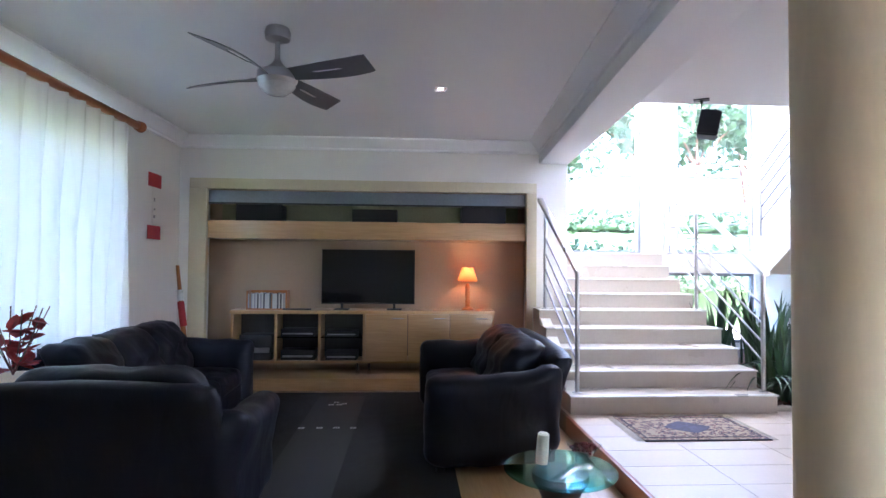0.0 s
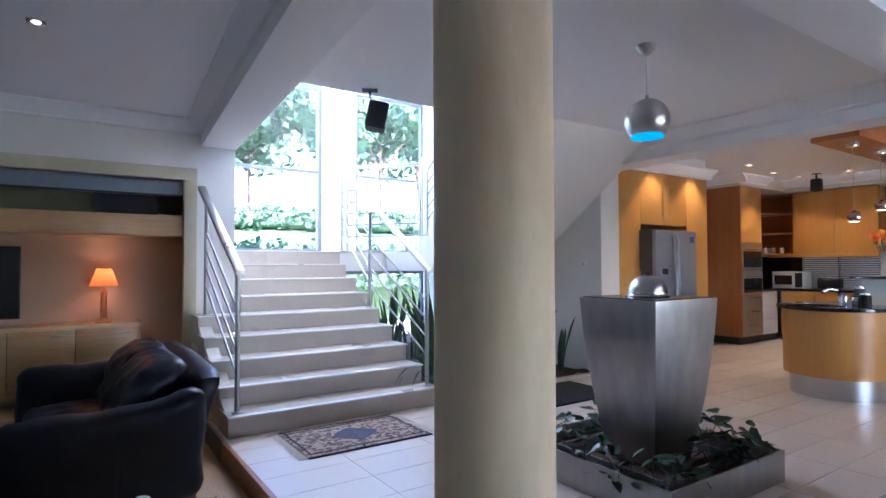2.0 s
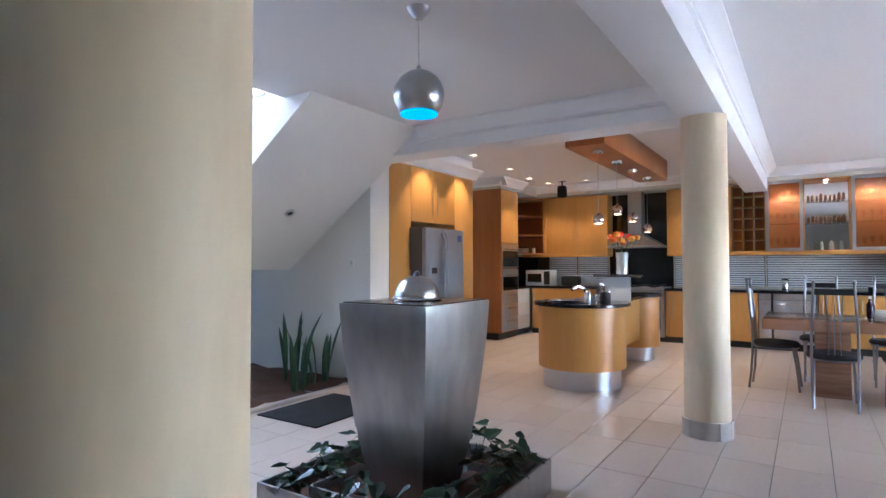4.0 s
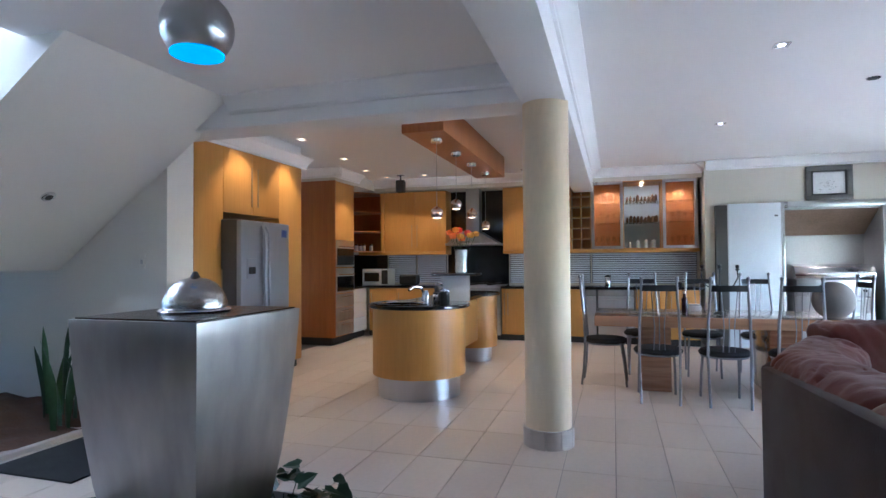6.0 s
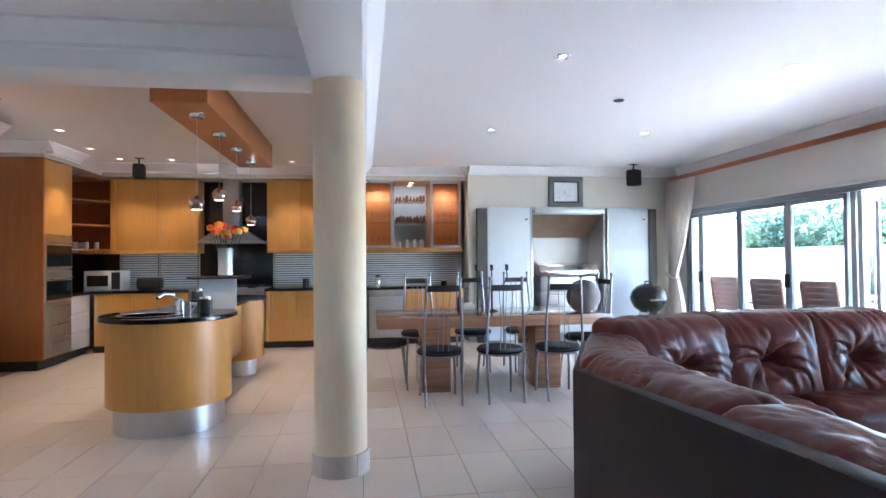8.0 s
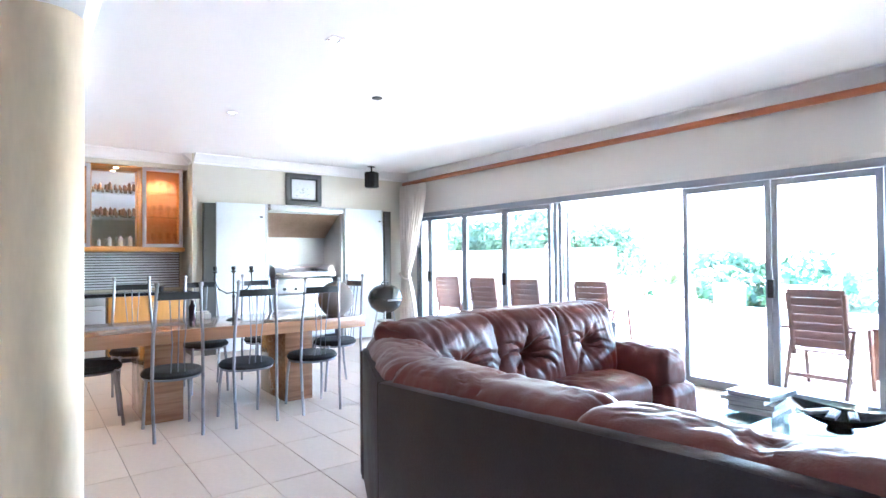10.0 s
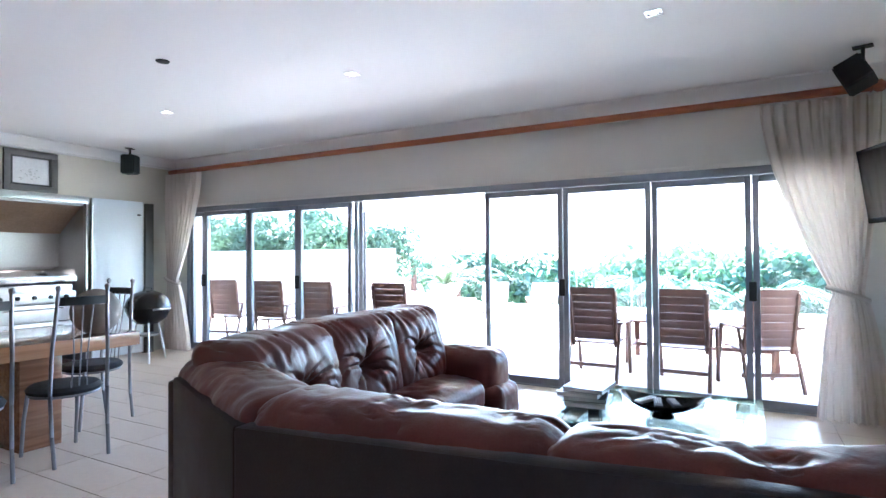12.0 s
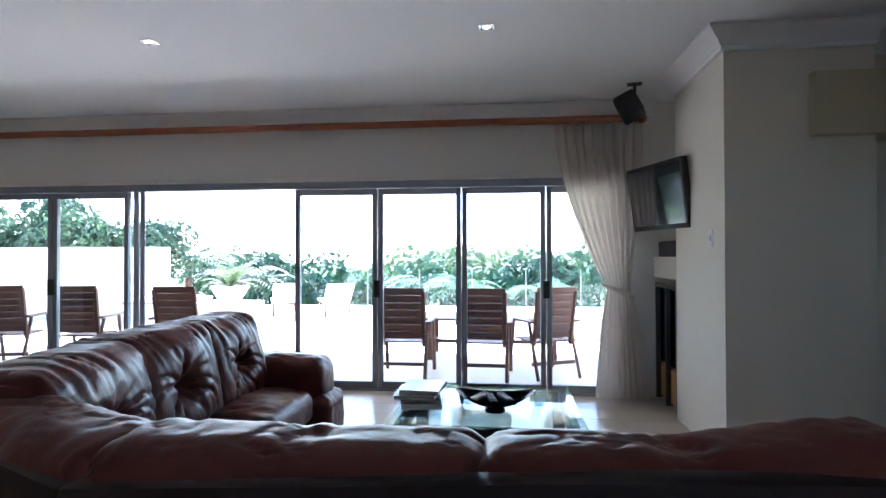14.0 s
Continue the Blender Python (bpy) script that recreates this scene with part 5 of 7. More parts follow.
wall_speaker((2.83, 4.82, HALL), -29, -8, "black loudspeaker on a ceiling bracket by the stairs", (0.155, 0.14, 0.215), 0.11, 0.075, 11)
wall_speaker((10.88, -2.4, TOP), -60, 0, "black loudspeaker on a ceiling bracket near the barbecue", (0.17, 0.17, 0.25), 0.09)
wall_speaker((2.965, -2.80, TOP), 167, -20, "black loudspeaker on a bracket above the curtain", (0.185, 0.15, 0.22), 0.11, -0.09, -26)
wall_speaker((11.0, 5.0, TOP), -80, 0, "black loudspeaker on a ceiling bracket in the kitchen", (0.15, 0.15, 0.2), 0.09)

# ---- water feature in the hall ----
DOME = mat("hammered_steel", (0.50, 0.49, 0.48), 0.2, 1.0, vary=0.15, big=9, fine=55, bump=0.5)
urn = thing("water_feature", (3.945, 3.125, 0), "tall tapering brushed steel urn fountain with square top", "fountain")
b = bmesh.new()
rows = []
for z, h in ((0.06, 0.165), (0.12, 0.185), (0.3, 0.222), (0.5, 0.256), (0.7, 0.281), (0.9, 0.302), (1.04, 0.312), (1.112, 0.316)):
    rows.append([b.verts.new((sx * h, sy * h * 0.89, z)) for sx, sy in ((-1, -1), (1, -1), (1, 1), (-1, 1))])
for p, q in zip(rows, rows[1:]):
    for i in range(4):
        b.faces.new((p[i], p[(i + 1) % 4], q[(i + 1) % 4], q[i]))
b.faces.new(rows[0][::-1])
b.faces.new(rows[-1])
part("body", b, STEELX, urn, "water-stained steel body", 0.004, 30)
part("top_tray", B((-0.30, -0.265, 1.112, 0.30, 0.265, 1.118)), mat("slate_tray", (0.07, 0.055, 0.045), 0.25, vary=0.2), urn, "dark wet tray")
part("dome", lathe(bmesh.new(), [(0.122, 1.118), (0.124, 1.135), (0.118, 1.17), (0.104, 1.202), (0.082, 1.228), (0.052, 1.246), (0.02, 1.254), (0.0, 1.255)], 40), DOME, urn, "hammered steel dome")
part("dome_rim", lathe(bmesh.new(), [(0.132, 1.117), (0.138, 1.126), (0.126, 1.136)], 40), CHROME, urn)
part("dome_knob", lathe(bmesh.new(), [(0.022, 1.252), (0.016, 1.262), (0.009, 1.276), (0.0, 1.279)], 16), KICK, urn)
tray = thing("planter_tray", (3.945, 3.16, 0), "square brushed steel planter tray around the fountain", "planter")
for r, h in ((0.575, 0.19), (0.39, 0.15)):
    w = 0.015
    part("rim", B((-r, -r, 0, r, -r + w, h), (-r, r - w, 0, r, r, h), (-r, -r + w, 0, -r + w, r - w, h), (r - w, -r + w, 0, r, r - w, h)), STEELX, tray, "steel edge", 0.003)
part("soil", B((-0.56, -0.56, 0.0, 0.56, 0.56, 0.10)), SOIL, tray)


def leaf_mesh(name, length, width, cup=0.25, kind="ivy"):
    b = bmesh.new()
    if kind == "ivy":
        out = [(0, 0.0), (0.32, -0.12), (0.5, 0.18), (0.36, 0.42), (0.3, 0.62), (0.0, 1.0)]
    else:
        out = [(0, 0.0), (0.38, 0.25), (0.45, 0.5), (0.3, 0.8), (0.0, 1.0)]
    mid = [b.verts.new((0, length * t, cup * length * t * (1 - t) * -0.6)) for t in (0.0, 0.2, 0.45, 0.7, 1.0)]
    for s in (-1, 1):
        edge = [b.verts.new((s * width * u, length * v, cup * width * abs(u))) for u, v in out[1:-1]]
        loop = [mid[0]] + edge + [mid[4]] + [mid[3], mid[2], mid[1]]
        f = b.faces.new(loop if s > 0 else loop[::-1])
    me = bpy.data.meshes.new(name)
    b.to_mesh(me)
    b.free()
    return me


IVY = leaf_mesh("ivy_leaf", 0.105, 0.095)
IVY.materials.append(LEAFD)
random.seed(11)


def ivy(where, n, spread, label, rise=0.12):
    t = thing("ivy_plant", where, label, "plant", "ivy in the planter tray")
    for i in range(n):
        a, rr = random.uniform(0, 6.28), spread * random.random() ** 0.6
        o = new("leaf", IVY)
        o.parent = t
        k = random.uniform(0.55, 1.0)
        o.matrix_basis = pose(rr * math.cos(a), rr * math.sin(a), random.uniform(0.0, rise), random.uniform(-40, 35), random.uniform(-35, 35), random.uniform(0, 360)) @ Matrix.Diagonal((k, k, k, 1))
    for i in range(4):
        a = random.uniform(0, 6.28)
        part("vine", tube(bmesh.new(), [(0, 0, -0.02), (spread * 0.5 * math.cos(a), spread * 0.5 * math.sin(a), rise * 0.6), (spread * math.cos(a), spread * math.sin(a), rise * 0.3)], 0.003, 5), LEAFD, t)


for x, y in ((-0.49, -0.48), (-0.25, -0.5), (0.02, -0.5), (0.28, -0.48), (0.5, -0.42), (0.5, -0.15), (0.5, 0.15), (0.48, 0.45), (-0.5, -0.2), (-0.5, 0.1), (-0.48, 0.42), (-0.15, 0.5), (0.2, 0.5)):
    ivy((3.945 + x * 0.93, 3.16 + y * 0.93, 0.115), 19, 0.15, "trailing dark green ivy growing in the steel tray", 0.14 + 0.12 * random.random())
pend = thing("pendant_lamp", (3.883, 3.065, 0), "brushed steel ball pendant lamp glowing blue underneath", "lamp")
part("rose", lathe(bmesh.new(), [(0.02, 2.64), (0.05, 2.67), (0.065, 2.70)], 24), STEEL, pend)
part("cord", tube(bmesh.new(), [(0, 0, 2.38), (0, 0, 2.65)], 0.003, 6), mat("clear_cord", (0.6, 0.6, 0.6), 0.3), pend)
prof = [(0.1, 2.12)] + [(0.137 * math.cos(a), 2.225 + 0.137 * math.sin(a)) for a in [radians(-45 + 135 * i / 16) for i in range(16)]] + [(0.012, 2.368)]
part("shade", lathe(bmesh.new(), prof, 48), STEEL, pend, "brushed steel ball shade")
part("diffuser", lathe(bmesh.new(), [(0.0, 2.117), (0.1, 2.118), (0.1, 2.128)], 40), BLUE, pend, "glowing blue disc")
part("cap", lathe(bmesh.new(), [(0.012, 2.36), (0.012, 2.385), (0.0, 2.387)], 12), STEEL, pend)

# ---- planting bed below the stairs ----
bed = thing("planting_bed", (0, 0, 0), "indoor planting bed of bark mulch below the stairs", "planting bed", "", "structure")
b = bmesh.new()
n = 26
g = [[b.verts.new((3.9 + 2.25 * i / n, 5.5 + 3.6 * j / n, 0.03 + 0.05 * noise.noise(Vector((i * 0.5, j * 0.5, 0))) + 0.02 * noise.noise(Vector((i * 1.7, j * 1.7, 3))))) for j in range(n + 1)] for i in range(n + 1)]
for i in range(n):
    for j in range(n):
        b.faces.new((g[i][j], g[i + 1][j], g[i + 1][j + 1], g[i][j + 1]))
part("mulch", b, SOIL, bed, smooth=180)
part("kerb", B((3.86, 5.44, 0.0, 6.14, 5.5, 0.035)), STEPM, bed, "low tiled edge", 0.004)
mt = thing("door_mat", (0, 0, 0), "dark rubber mat on the tiles by the planting bed", "mat")
part("mat", B((4.66, 4.64, 0.0, 5.6, 5.36, 0.014)), RUG, mt, "", 0.004)


def sword_plant(where, n, h, label, spread=0.2):
    t = thing("sansevieria", where, label, "plant", "sansevierias")
    for i in range(n):
        a, rr = random.uniform(0, 6.28), spread * random.random()
        lean = random.uniform(0.05, 0.35)
        hh, w = h * random.uniform(0.6, 1.1), random.uniform(0.022, 0.036)
        x0, y0 = rr * math.cos(a), rr * math.sin(a)
        tw = random.uniform(0, 3.14)
        b = bmesh.new()
        rows = []
        for k in range(8):
            f = k / 7
            ww = w * (0.6 + 0.9 * f) * (1 - f ** 3) + 0.002
            c = Vector((x0 + lean * hh * f * f * math.cos(a), y0 + lean * hh * f * f * math.sin(a), hh * f - 0.03))
            s = Vector((math.cos(tw + f), math.sin(tw + f), 0)) * ww
            q = Vector((-math.sin(tw + f), math.cos(tw + f), 0)) * ww * 0.35
            rows.append([b.verts.new(c - s), b.verts.new(c + q), b.verts.new(c + s)])
        for p, q in zip(rows, rows[1:]):
            for j in range(2):
                b.faces.new((p[j], p[j + 1], q[j + 1], q[j]))
        part("leaf", b, LEAFD if i % 3 else LEAF, t, smooth=180)
    return t


for x, y, n, h in ((4.15, 5.75, 16, 0.75), (4.35, 6.3, 16, 0.95), (4.2, 7.0, 18, 1.1), (4.7, 6.7, 16, 1.0), (5.0, 7.6, 14, 1.1), (4.25, 8.2, 14, 1.1), (5.45, 7.2, 10, 0.85), (5.8, 6.2, 7, 0.75), (5.9, 5.8, 6, 0.62), (5.5, 5.75, 5, 0.66), (5.9, 7.6, 10, 0.9)):
    sword_plant((x, y, 0.04), n, h, "upright dark green sansevieria in the planting bed")


def fern(where, n, length, label):
    t = thing("arching_plant", where, label, "plant", "arching plants")
    for i in range(n):
        a = random.uniform(0, 6.28)
        L = length * random.uniform(0.7, 1.1)
        b = bmesh.new()
        rows = []
        for k in range(9):
            f = k / 8
            c = Vector((math.cos(a) * L * f * 0.8, math.sin(a) * L * f * 0.8, L * (1.1 * f - 0.95 * f * f)))
            w = 0.018 * (1 - f ** 2) + 0.001
            s = Vector((-math.sin(a), math.cos(a), 0)) * w
            rows.append([b.verts.new(c - s), b.verts.new(c + Vector((0, 0, -0.006))), b.verts.new(c + s)])
        for p, q in zip(rows, rows[1:]):
            for j in range(2):
                b.faces.new((p[j], p[j + 1], q[j + 1], q[j]))
        part("leaf", b, LEAF if i % 2 else LEAFD, t, smooth=180)


for x, y, L in ((4.05, 5.85, 0.75), (4.0, 6.5, 0.85), (4.3, 5.7, 0.6)):
    fern((x, y, 0.06), 26, L, "arching strap-leaved plant beside the stairs")

# ---- brown wall block: shelves, television, switches ----
for i, (x, y, z, f) in enumerate(((6.148, 5.62, 1.33, "-x"), (2.66, -1.93, 1.46, "+x"))):
    t = thing("light_switch", (x, y, z), "white rectangular light switch plate", "switch", "light switches")
    s = -1 if f == "-x" else 1
    part("plate", B((min(0, s * 0.008), -0.035, -0.06, max(0, s * 0.008), 0.035, 0.06)), WHITE, t, "", 0.002)
    part("rocker", B((min(s * 0.008, s * 0.013), -0.012, -0.02, max(s * 0.008, s * 0.013), 0.012, 0.02)), mat("rocker_grey", (0.5, 0.5, 0.5), 0.4), t)
tv = thing("wall_television", (2.795, -2.73, 1.83), "flat television tilted on a wall arm, reflecting the garden", "television", turn=107)
part("casing", placed(B((-0.40, -0.03, -0.275, 0.40, 0.03, 0.275)), pose(0, 0, 0, 8, 0, 0)), BLACK, tv, "", 0.008)
part("screen", placed(B((-0.375, -0.0335, -0.235, 0.375, -0.029, 0.25)), pose(0, 0, 0, 8, 0, 0)), SCREEN, tv, "glossy dark screen")
part("arm", tube(bmesh.new(), [(0, 0.03, 0), (0.10, 0.20, 0)], 0.025, 8), BLACK, tv)
dec = thing("media_player", (2.35, -3.05, 1.33), "black media player set in the wall shelf", "media player")
part("body", B((-0.2, -0.3, 0.0, 0.28, 0.3, 0.14)), BLACK, dec, "", 0.006)
cabn = thing("wall_shelf_unit", (0, 0, 0), "dark shelf unit set into the wall with a wooden drawer", "shelf")
DARKM = mat("grey_metal_frame", (0.09, 0.09, 0.10), 0.4, 0.5)
part("frame", B((2.6, -2.765, 0.02, 2.655, -2.725, 1.13), (2.6, -3.07, 0.02, 2.655, -3.03, 1.09), (2.6, -3.38, 0.02, 2.655, -3.34, 1.09), (2.6, -3.34, 1.05, 2.655, -2.765, 1.09)), DARKM, cabn, "", 0.003)
part("back", B((2.12, -3.38, 0.0, 2.14, -2.73, 1.13)), DARKM, cabn)
for z in (0.36, 0.62, 0.86):
    part("shelf", B((2.15, -3.38, z, 2.61, -2.75, z + 0.02)), BLACK, cabn)
for y0, y1 in ((-3.33, -3.08), (-3.02, -2.77)):
    part("drawer_front", B((2.60, y0, 0.05, 2.62, y1, 0.34)), MAPLE, cabn, "maple drawer front", 0.002)
    part("smoked_pane", B((2.615, y0, 0.38, 2.621, y1, 1.04)), SMOKEG, cabn, "smoked glass door pane", shadow=False)
for z, h in ((0.64, 0.14), (0.88, 0.11), (0.38, 0.12)):
    u = thing("hifi_unit", (2.36, -3.06, z), "black hi-fi unit on the wall shelf", "hi-fi", "hi-fi units")
    part("case", B((-0.18, -0.26, 0.0, 0.2, 0.26, h)), BLACK, u, "", 0.004)
    part("display", B((0.2, -0.16, h * 0.45, 0.203, 0.1, h * 0.75)), SCREEN, u, "dark display strip")
    part("volume_knob", placed(lathe(bmesh.new(), [(0.018, 0), (0.016, 0.014), (0.0, 0.015)], 12), pose(0.2, 0.18, h * 0.5, 0, 90, 0)), STEELX, u)

# ---- coffee table ----
ct = thing("coffee_table", (0, 0, 0), "low square glass coffee table with dark frame", "coffee table")
part("glass_top", B((3.63, -1.94, 0.405, 4.72, -0.95, 0.42)), COFFEEG, ct, "greenish glass top", 0.003, shadow=False)
part("frame", B((3.66, -1.9, 0.3, 4.69, -1.86, 0.4), (3.66, -1.03, 0.3, 4.69, -0.99, 0.4), (3.66, -1.86, 0.3, 3.70, -1.03, 0.4), (4.65, -1.86, 0.3, 4.69, -1.03, 0.4)), KICK, ct, "dark wooden rail")
for x in (3.66, 4.61):
    for y in (-1.9, -1.07):
        part("leg", B((x, y, 0, x + 0.08, y + 0.08, 0.3)), KICK, ct, "", 0.004)
part("lower_shelf", B((3.72, -1.84, 0.12, 4.63, -1.05, 0.14)), KICK, ct)
bw = thing("bowl", (4.13, -1.27, 0.42), "wide dark boat-shaped bowl holding remote controls", "bowl")
b = bmesh.new()
NU, NV = 28, 8
rows = []
for j in range(NV + 1):
    f = j / NV
    row = []
    for i in range(NU):
        a = 2 * math.pi * i / NU
        ex = 0.05 + 0.19 * f
        ey = 0.04 + 0.10 * f
        z = 0.03 + 0.055 * f ** 1.6 + 0.045 * f * f * math.cos(a) ** 2
        row.append(b.verts.new((ex * math.cos(a), ey * math.sin(a), z)))
    rows.append(row)
for p, q in zip(rows, rows[1:]):
    for i in range(NU):
        b.faces.new((p[i], p[(i + 1) % NU], q[(i + 1) % NU], q[i]))
b.faces.new(rows[0][::-1])
bmesh.ops.solidify(b, geom=b.faces[:], thickness=0.006)
part("dish", b, GRANITE, bw, smooth=60)
part("foot", lathe(bmesh.new(), [(0.06, 0), (0.062, 0.012), (0.045, 0.035)], 24), GRANITE, bw)
for i, (x, y, r, L) in enumerate(((-0.06, 0.0, 20, 0.17), (0.02, 0.03, 10, 0.19), (0.09, -0.01, -25, 0.16))):
    rc = thing("remote_control", (4.13 + x, -1.27 + y, 0.495), "slim grey remote control lying in the bowl", "remote control", "remote controls", turn=r + 90)
    part("body", B((-L / 2, -0.022, 0, L / 2, 0.022, 0.018)), BLACK if i != 2 else STEEL, rc, "", 0.005)
    b = bmesh.new()
    for q in range(6):
        for w in range(3):
            box(b, -L / 2 + 0.02 + q * 0.022, -0.014 + w * 0.011, 0.018, -L / 2 + 0.03 + q * 0.022, -0.007 + w * 0.011, 0.021)
    part("keypad", b, mat("button_grey", (0.45, 0.45, 0.45), 0.5), rc)
random.seed(21)
for i in range(4):
    bk = thing("magazine", (4.60 + random.uniform(-.03, .03), -1.42 + random.uniform(-.03, .03), 0.42 + i * 0.026), "magazine in a stack on the coffee table", "magazine", "stack of magazines", turn=random.uniform(-14, 14))
    col = [(0.6, 0.6, 0.58), (0.03, 0.03, 0.035), (0.5, 0.5, 0.5), (0.04, 0.04, 0.05), (0.35, 0.36, 0.4), (0.62, 0.64, 0.66)][i]
    part("page_block", B((-0.12, -0.15, 0.002, 0.12, 0.15, 0.023)), mat("pages", (0.7, 0.69, 0.66), 0.8), bk)
    part("cover", B((-0.125, -0.155, 0.0, 0.125, 0.155, 0.002), (-0.125, -0.155, 0.023, 0.125, 0.155, 0.025), (-0.125, -0.155, 0.002, -0.121, 0.155, 0.023)), mat("magazine_cover", col, 0.3), bk)

# ---- on the dining table and by the barbecue ----
ball = thing("stone_sphere", (8.15, -0.43, 0.76), "large matt grey-brown ball vase on the dining table", "vase")
part("ball", lathe(bmesh.new(), [(0.06, 0.0)] + [(0.175 * math.cos(a), 0.165 + 0.175 * math.sin(a)) for a in [radians(-70 + 155 * i / 20) for i in range(21)]] + [(0.012, 0.33)], 40), mat("taupe_ceramic", (0.20, 0.175, 0.155), 0.7, vary=0.08, bump=0.1), ball)
cd = thing("candelabra", (8.4, 0.49, 0.76), "dark iron candelabra with curved arms", "candle holder")
part("stand", lathe(bmesh.new(), [(0.07, 0), (0.06, 0.012), (0.012, 0.03), (0.01, 0.2), (0.016, 0.22), (0.008, 0.24), (0.008, 0.44)], 16), BLACK, cd)
for s in (-1, 1):
    part("arm", tube(bmesh.new(), [(0, 0, 0.26), (0, s * 0.06, 0.25), (0, s * 0.13, 0.29), (0, s * 0.17, 0.37), (0, s * 0.165, 0.44)], 0.007, 8), BLACK, cd)
for y in (-0.165, 0, 0.165):
    part("cup", lathe(bmesh.new(), [(0.01, 0.44), (0.028, 0.455), (0.012, 0.462), (0.018, 0.475), (0.018, 0.5), (0.0, 0.5)], 14, (0, y, 0)), BLACK, cd)
bt = thing("bottle", (8.62, 0.80, 0.76), "small dark bottle with white cap on the table", "bottle")
part("body", lathe(bmesh.new(), [(0.03, 0), (0.032, 0.01), (0.032, 0.13), (0.014, 0.16), (0.013, 0.19)], 16), mat("dark_bottle", (0.03, 0.012, 0.02), 0.15), bt)
part("cap", lathe(bmesh.new(), [(0.015, 0.19), (0.015, 0.215), (0.0, 0.216)], 12), CERAM, bt)
ts = thing("napkin_holder", (8.68, 0.70, 0.76), "small white napkin box on the dining table", "napkin holder")
part("box", B((-0.05, -0.07, 0, 0.05, 0.07, 0.055)), CERAM, ts, "", 0.006)
part("napkin_stack", B((-0.035, -0.055, 0.055, 0.035, 0.055, 0.075)), WHITE, ts, "", 0.004)
kb = thing("kettle_grill", (10.6, -2.47, 0), "black round kettle grill on thin metal legs", "grill")
part("bowl", lathe(bmesh.new(), [(0.02, 0.47), (0.13, 0.49), (0.22, 0.56), (0.265, 0.66), (0.27, 0.70)], 40), ENAMEL, kb)
part("lid", lathe(bmesh.new(), [(0.275, 0.70), (0.272, 0.72), (0.24, 0.81), (0.17, 0.88), (0.08, 0.915), (0.0, 0.92)], 40), ENAMEL, kb, "glossy black lid")
part("lid_handle", tube(bmesh.new(), [(0, -0.06, 0.91), (0, -0.05, 0.955), (0, 0.05, 0.955), (0, 0.06, 0.91)], 0.011, 8), BLACK, kb)
part("side_handle", tube(bmesh.new(), [(-0.26, -0.1, 0.68), (-0.33, -0.09, 0.69), (-0.33, 0.09, 0.69), (-0.26, 0.1, 0.68)], 0.011, 8), STEEL, kb)
for a in (0.5, 2.6, 4.7):
    part("leg", tube(bmesh.new(), [(0.14 * math.cos(a), 0.14 * math.sin(a), 0.51), (0.25 * math.cos(a), 0.25 * math.sin(a), 0.0)], 0.012, 8), STEEL, kb)
part("ash_pan", lathe(bmesh.new(), [(0.02, 0.32), (0.12, 0.33), (0.13, 0.36)], 24), STEEL, kb)
# on the worktops
mw = thing("microwave", (11.55, 5.66, 0.9), "silver microwave oven on the corner worktop", "microwave")
part("body", B((-0.15, -0.25, 0.0, 0.2, 0.25, 0.29)), SATIN, mw, "", 0.006)
part("door", B((-0.162, -0.12, 0.02, -0.152, 0.24, 0.27)), SATIN, mw, "silver door frame", 0.003)
part("window", B((-0.166, -0.085, 0.065, -0.162, 0.205, 0.225)), SCREEN, mw, "dark glass window")
part("panel", B((-0.160, -0.245, 0.02, -0.152, -0.13, 0.27)), BLACK, mw)
to = thing("toaster", (11.55, 5.05, 0.9), "black toaster on the worktop", "toaster")
part("body", placed(puff(0.2, 0.34, 0.19, 0.04, 6), pose(0, 0, 0)), BLACK, to)
part("slot", B((-0.04, -0.13, 0.186, -0.02, 0.13, 0.192), (0.02, -0.13, 0.186, 0.04, 0.13, 0.192)), STEEL, to)
for i, (x, y, h, m_) in enumerate(((11.6, 1.62, 0.18, CHROME), (11.55, 2.75, 0.16, BLACK), (11.62, 2.45, 0.12, CHROME), (11.6, 0.55, 0.08, BLACK), (7.36, 3.12, 0.14, BLACK), (7.45, 3.22, 0.11, CHROME), (7.62, 3.26, 0.2, BLACK))):
    k = thing("canister", (x, y, 0.9), "small kitchen canister standing on the black worktop", "canister", "canisters")
    part("body", lathe(bmesh.new(), [(0.045, 0), (0.048, 0.01), (0.048, h * 0.8), (0.042, h * 0.84)], 18), m_, k)
    part("lid", lathe(bmesh.new(), [(0.049, h * 0.84), (0.049, h * 0.95), (0.012, h * 0.96), (0.012, h), (0.0, h)], 18), CHROME if m_ is BLACK else BLACK, k)

# ---- the lounge ----
nf = thing("niche_frame", (0, 0, 0), "wide beige painted frame round the television niche", "trim", "", "structure")
part("jamb", B((-2.08, LY - 0.03, -0.0, NX0, LY + 0.05, NZ)), FRAMEP, nf, "", 0.004)
part("jamb", B((NX1, LY - 0.03, -0.0, 1.96, LY + 0.05, NZ)), FRAMEP, nf, "", 0.004)
part("lintel", B((-2.08, LY - 0.03, NZ, 1.96, LY + 0.05, 2.31)), FRAMEP, nf, "", 0.004)
part("niche_back", B((-2.05, 7.56, 0.0, 1.93, 7.615, 2.3)), mat("niche_paint", (0.40, 0.29, 0.20), 0.7, vary=0.06), nf, "tan painted niche back")
shell("niche_platform", B((-2.06, LY - 0.02, -0.14, 1.94, 7.56, 0.0)), OAKX, "oak platform of the television niche", "platform", 0.004)
sh = thing("niche_shelf", (0, 0, 0), "deep pale wooden shelf with speaker gap above it", "shelf")
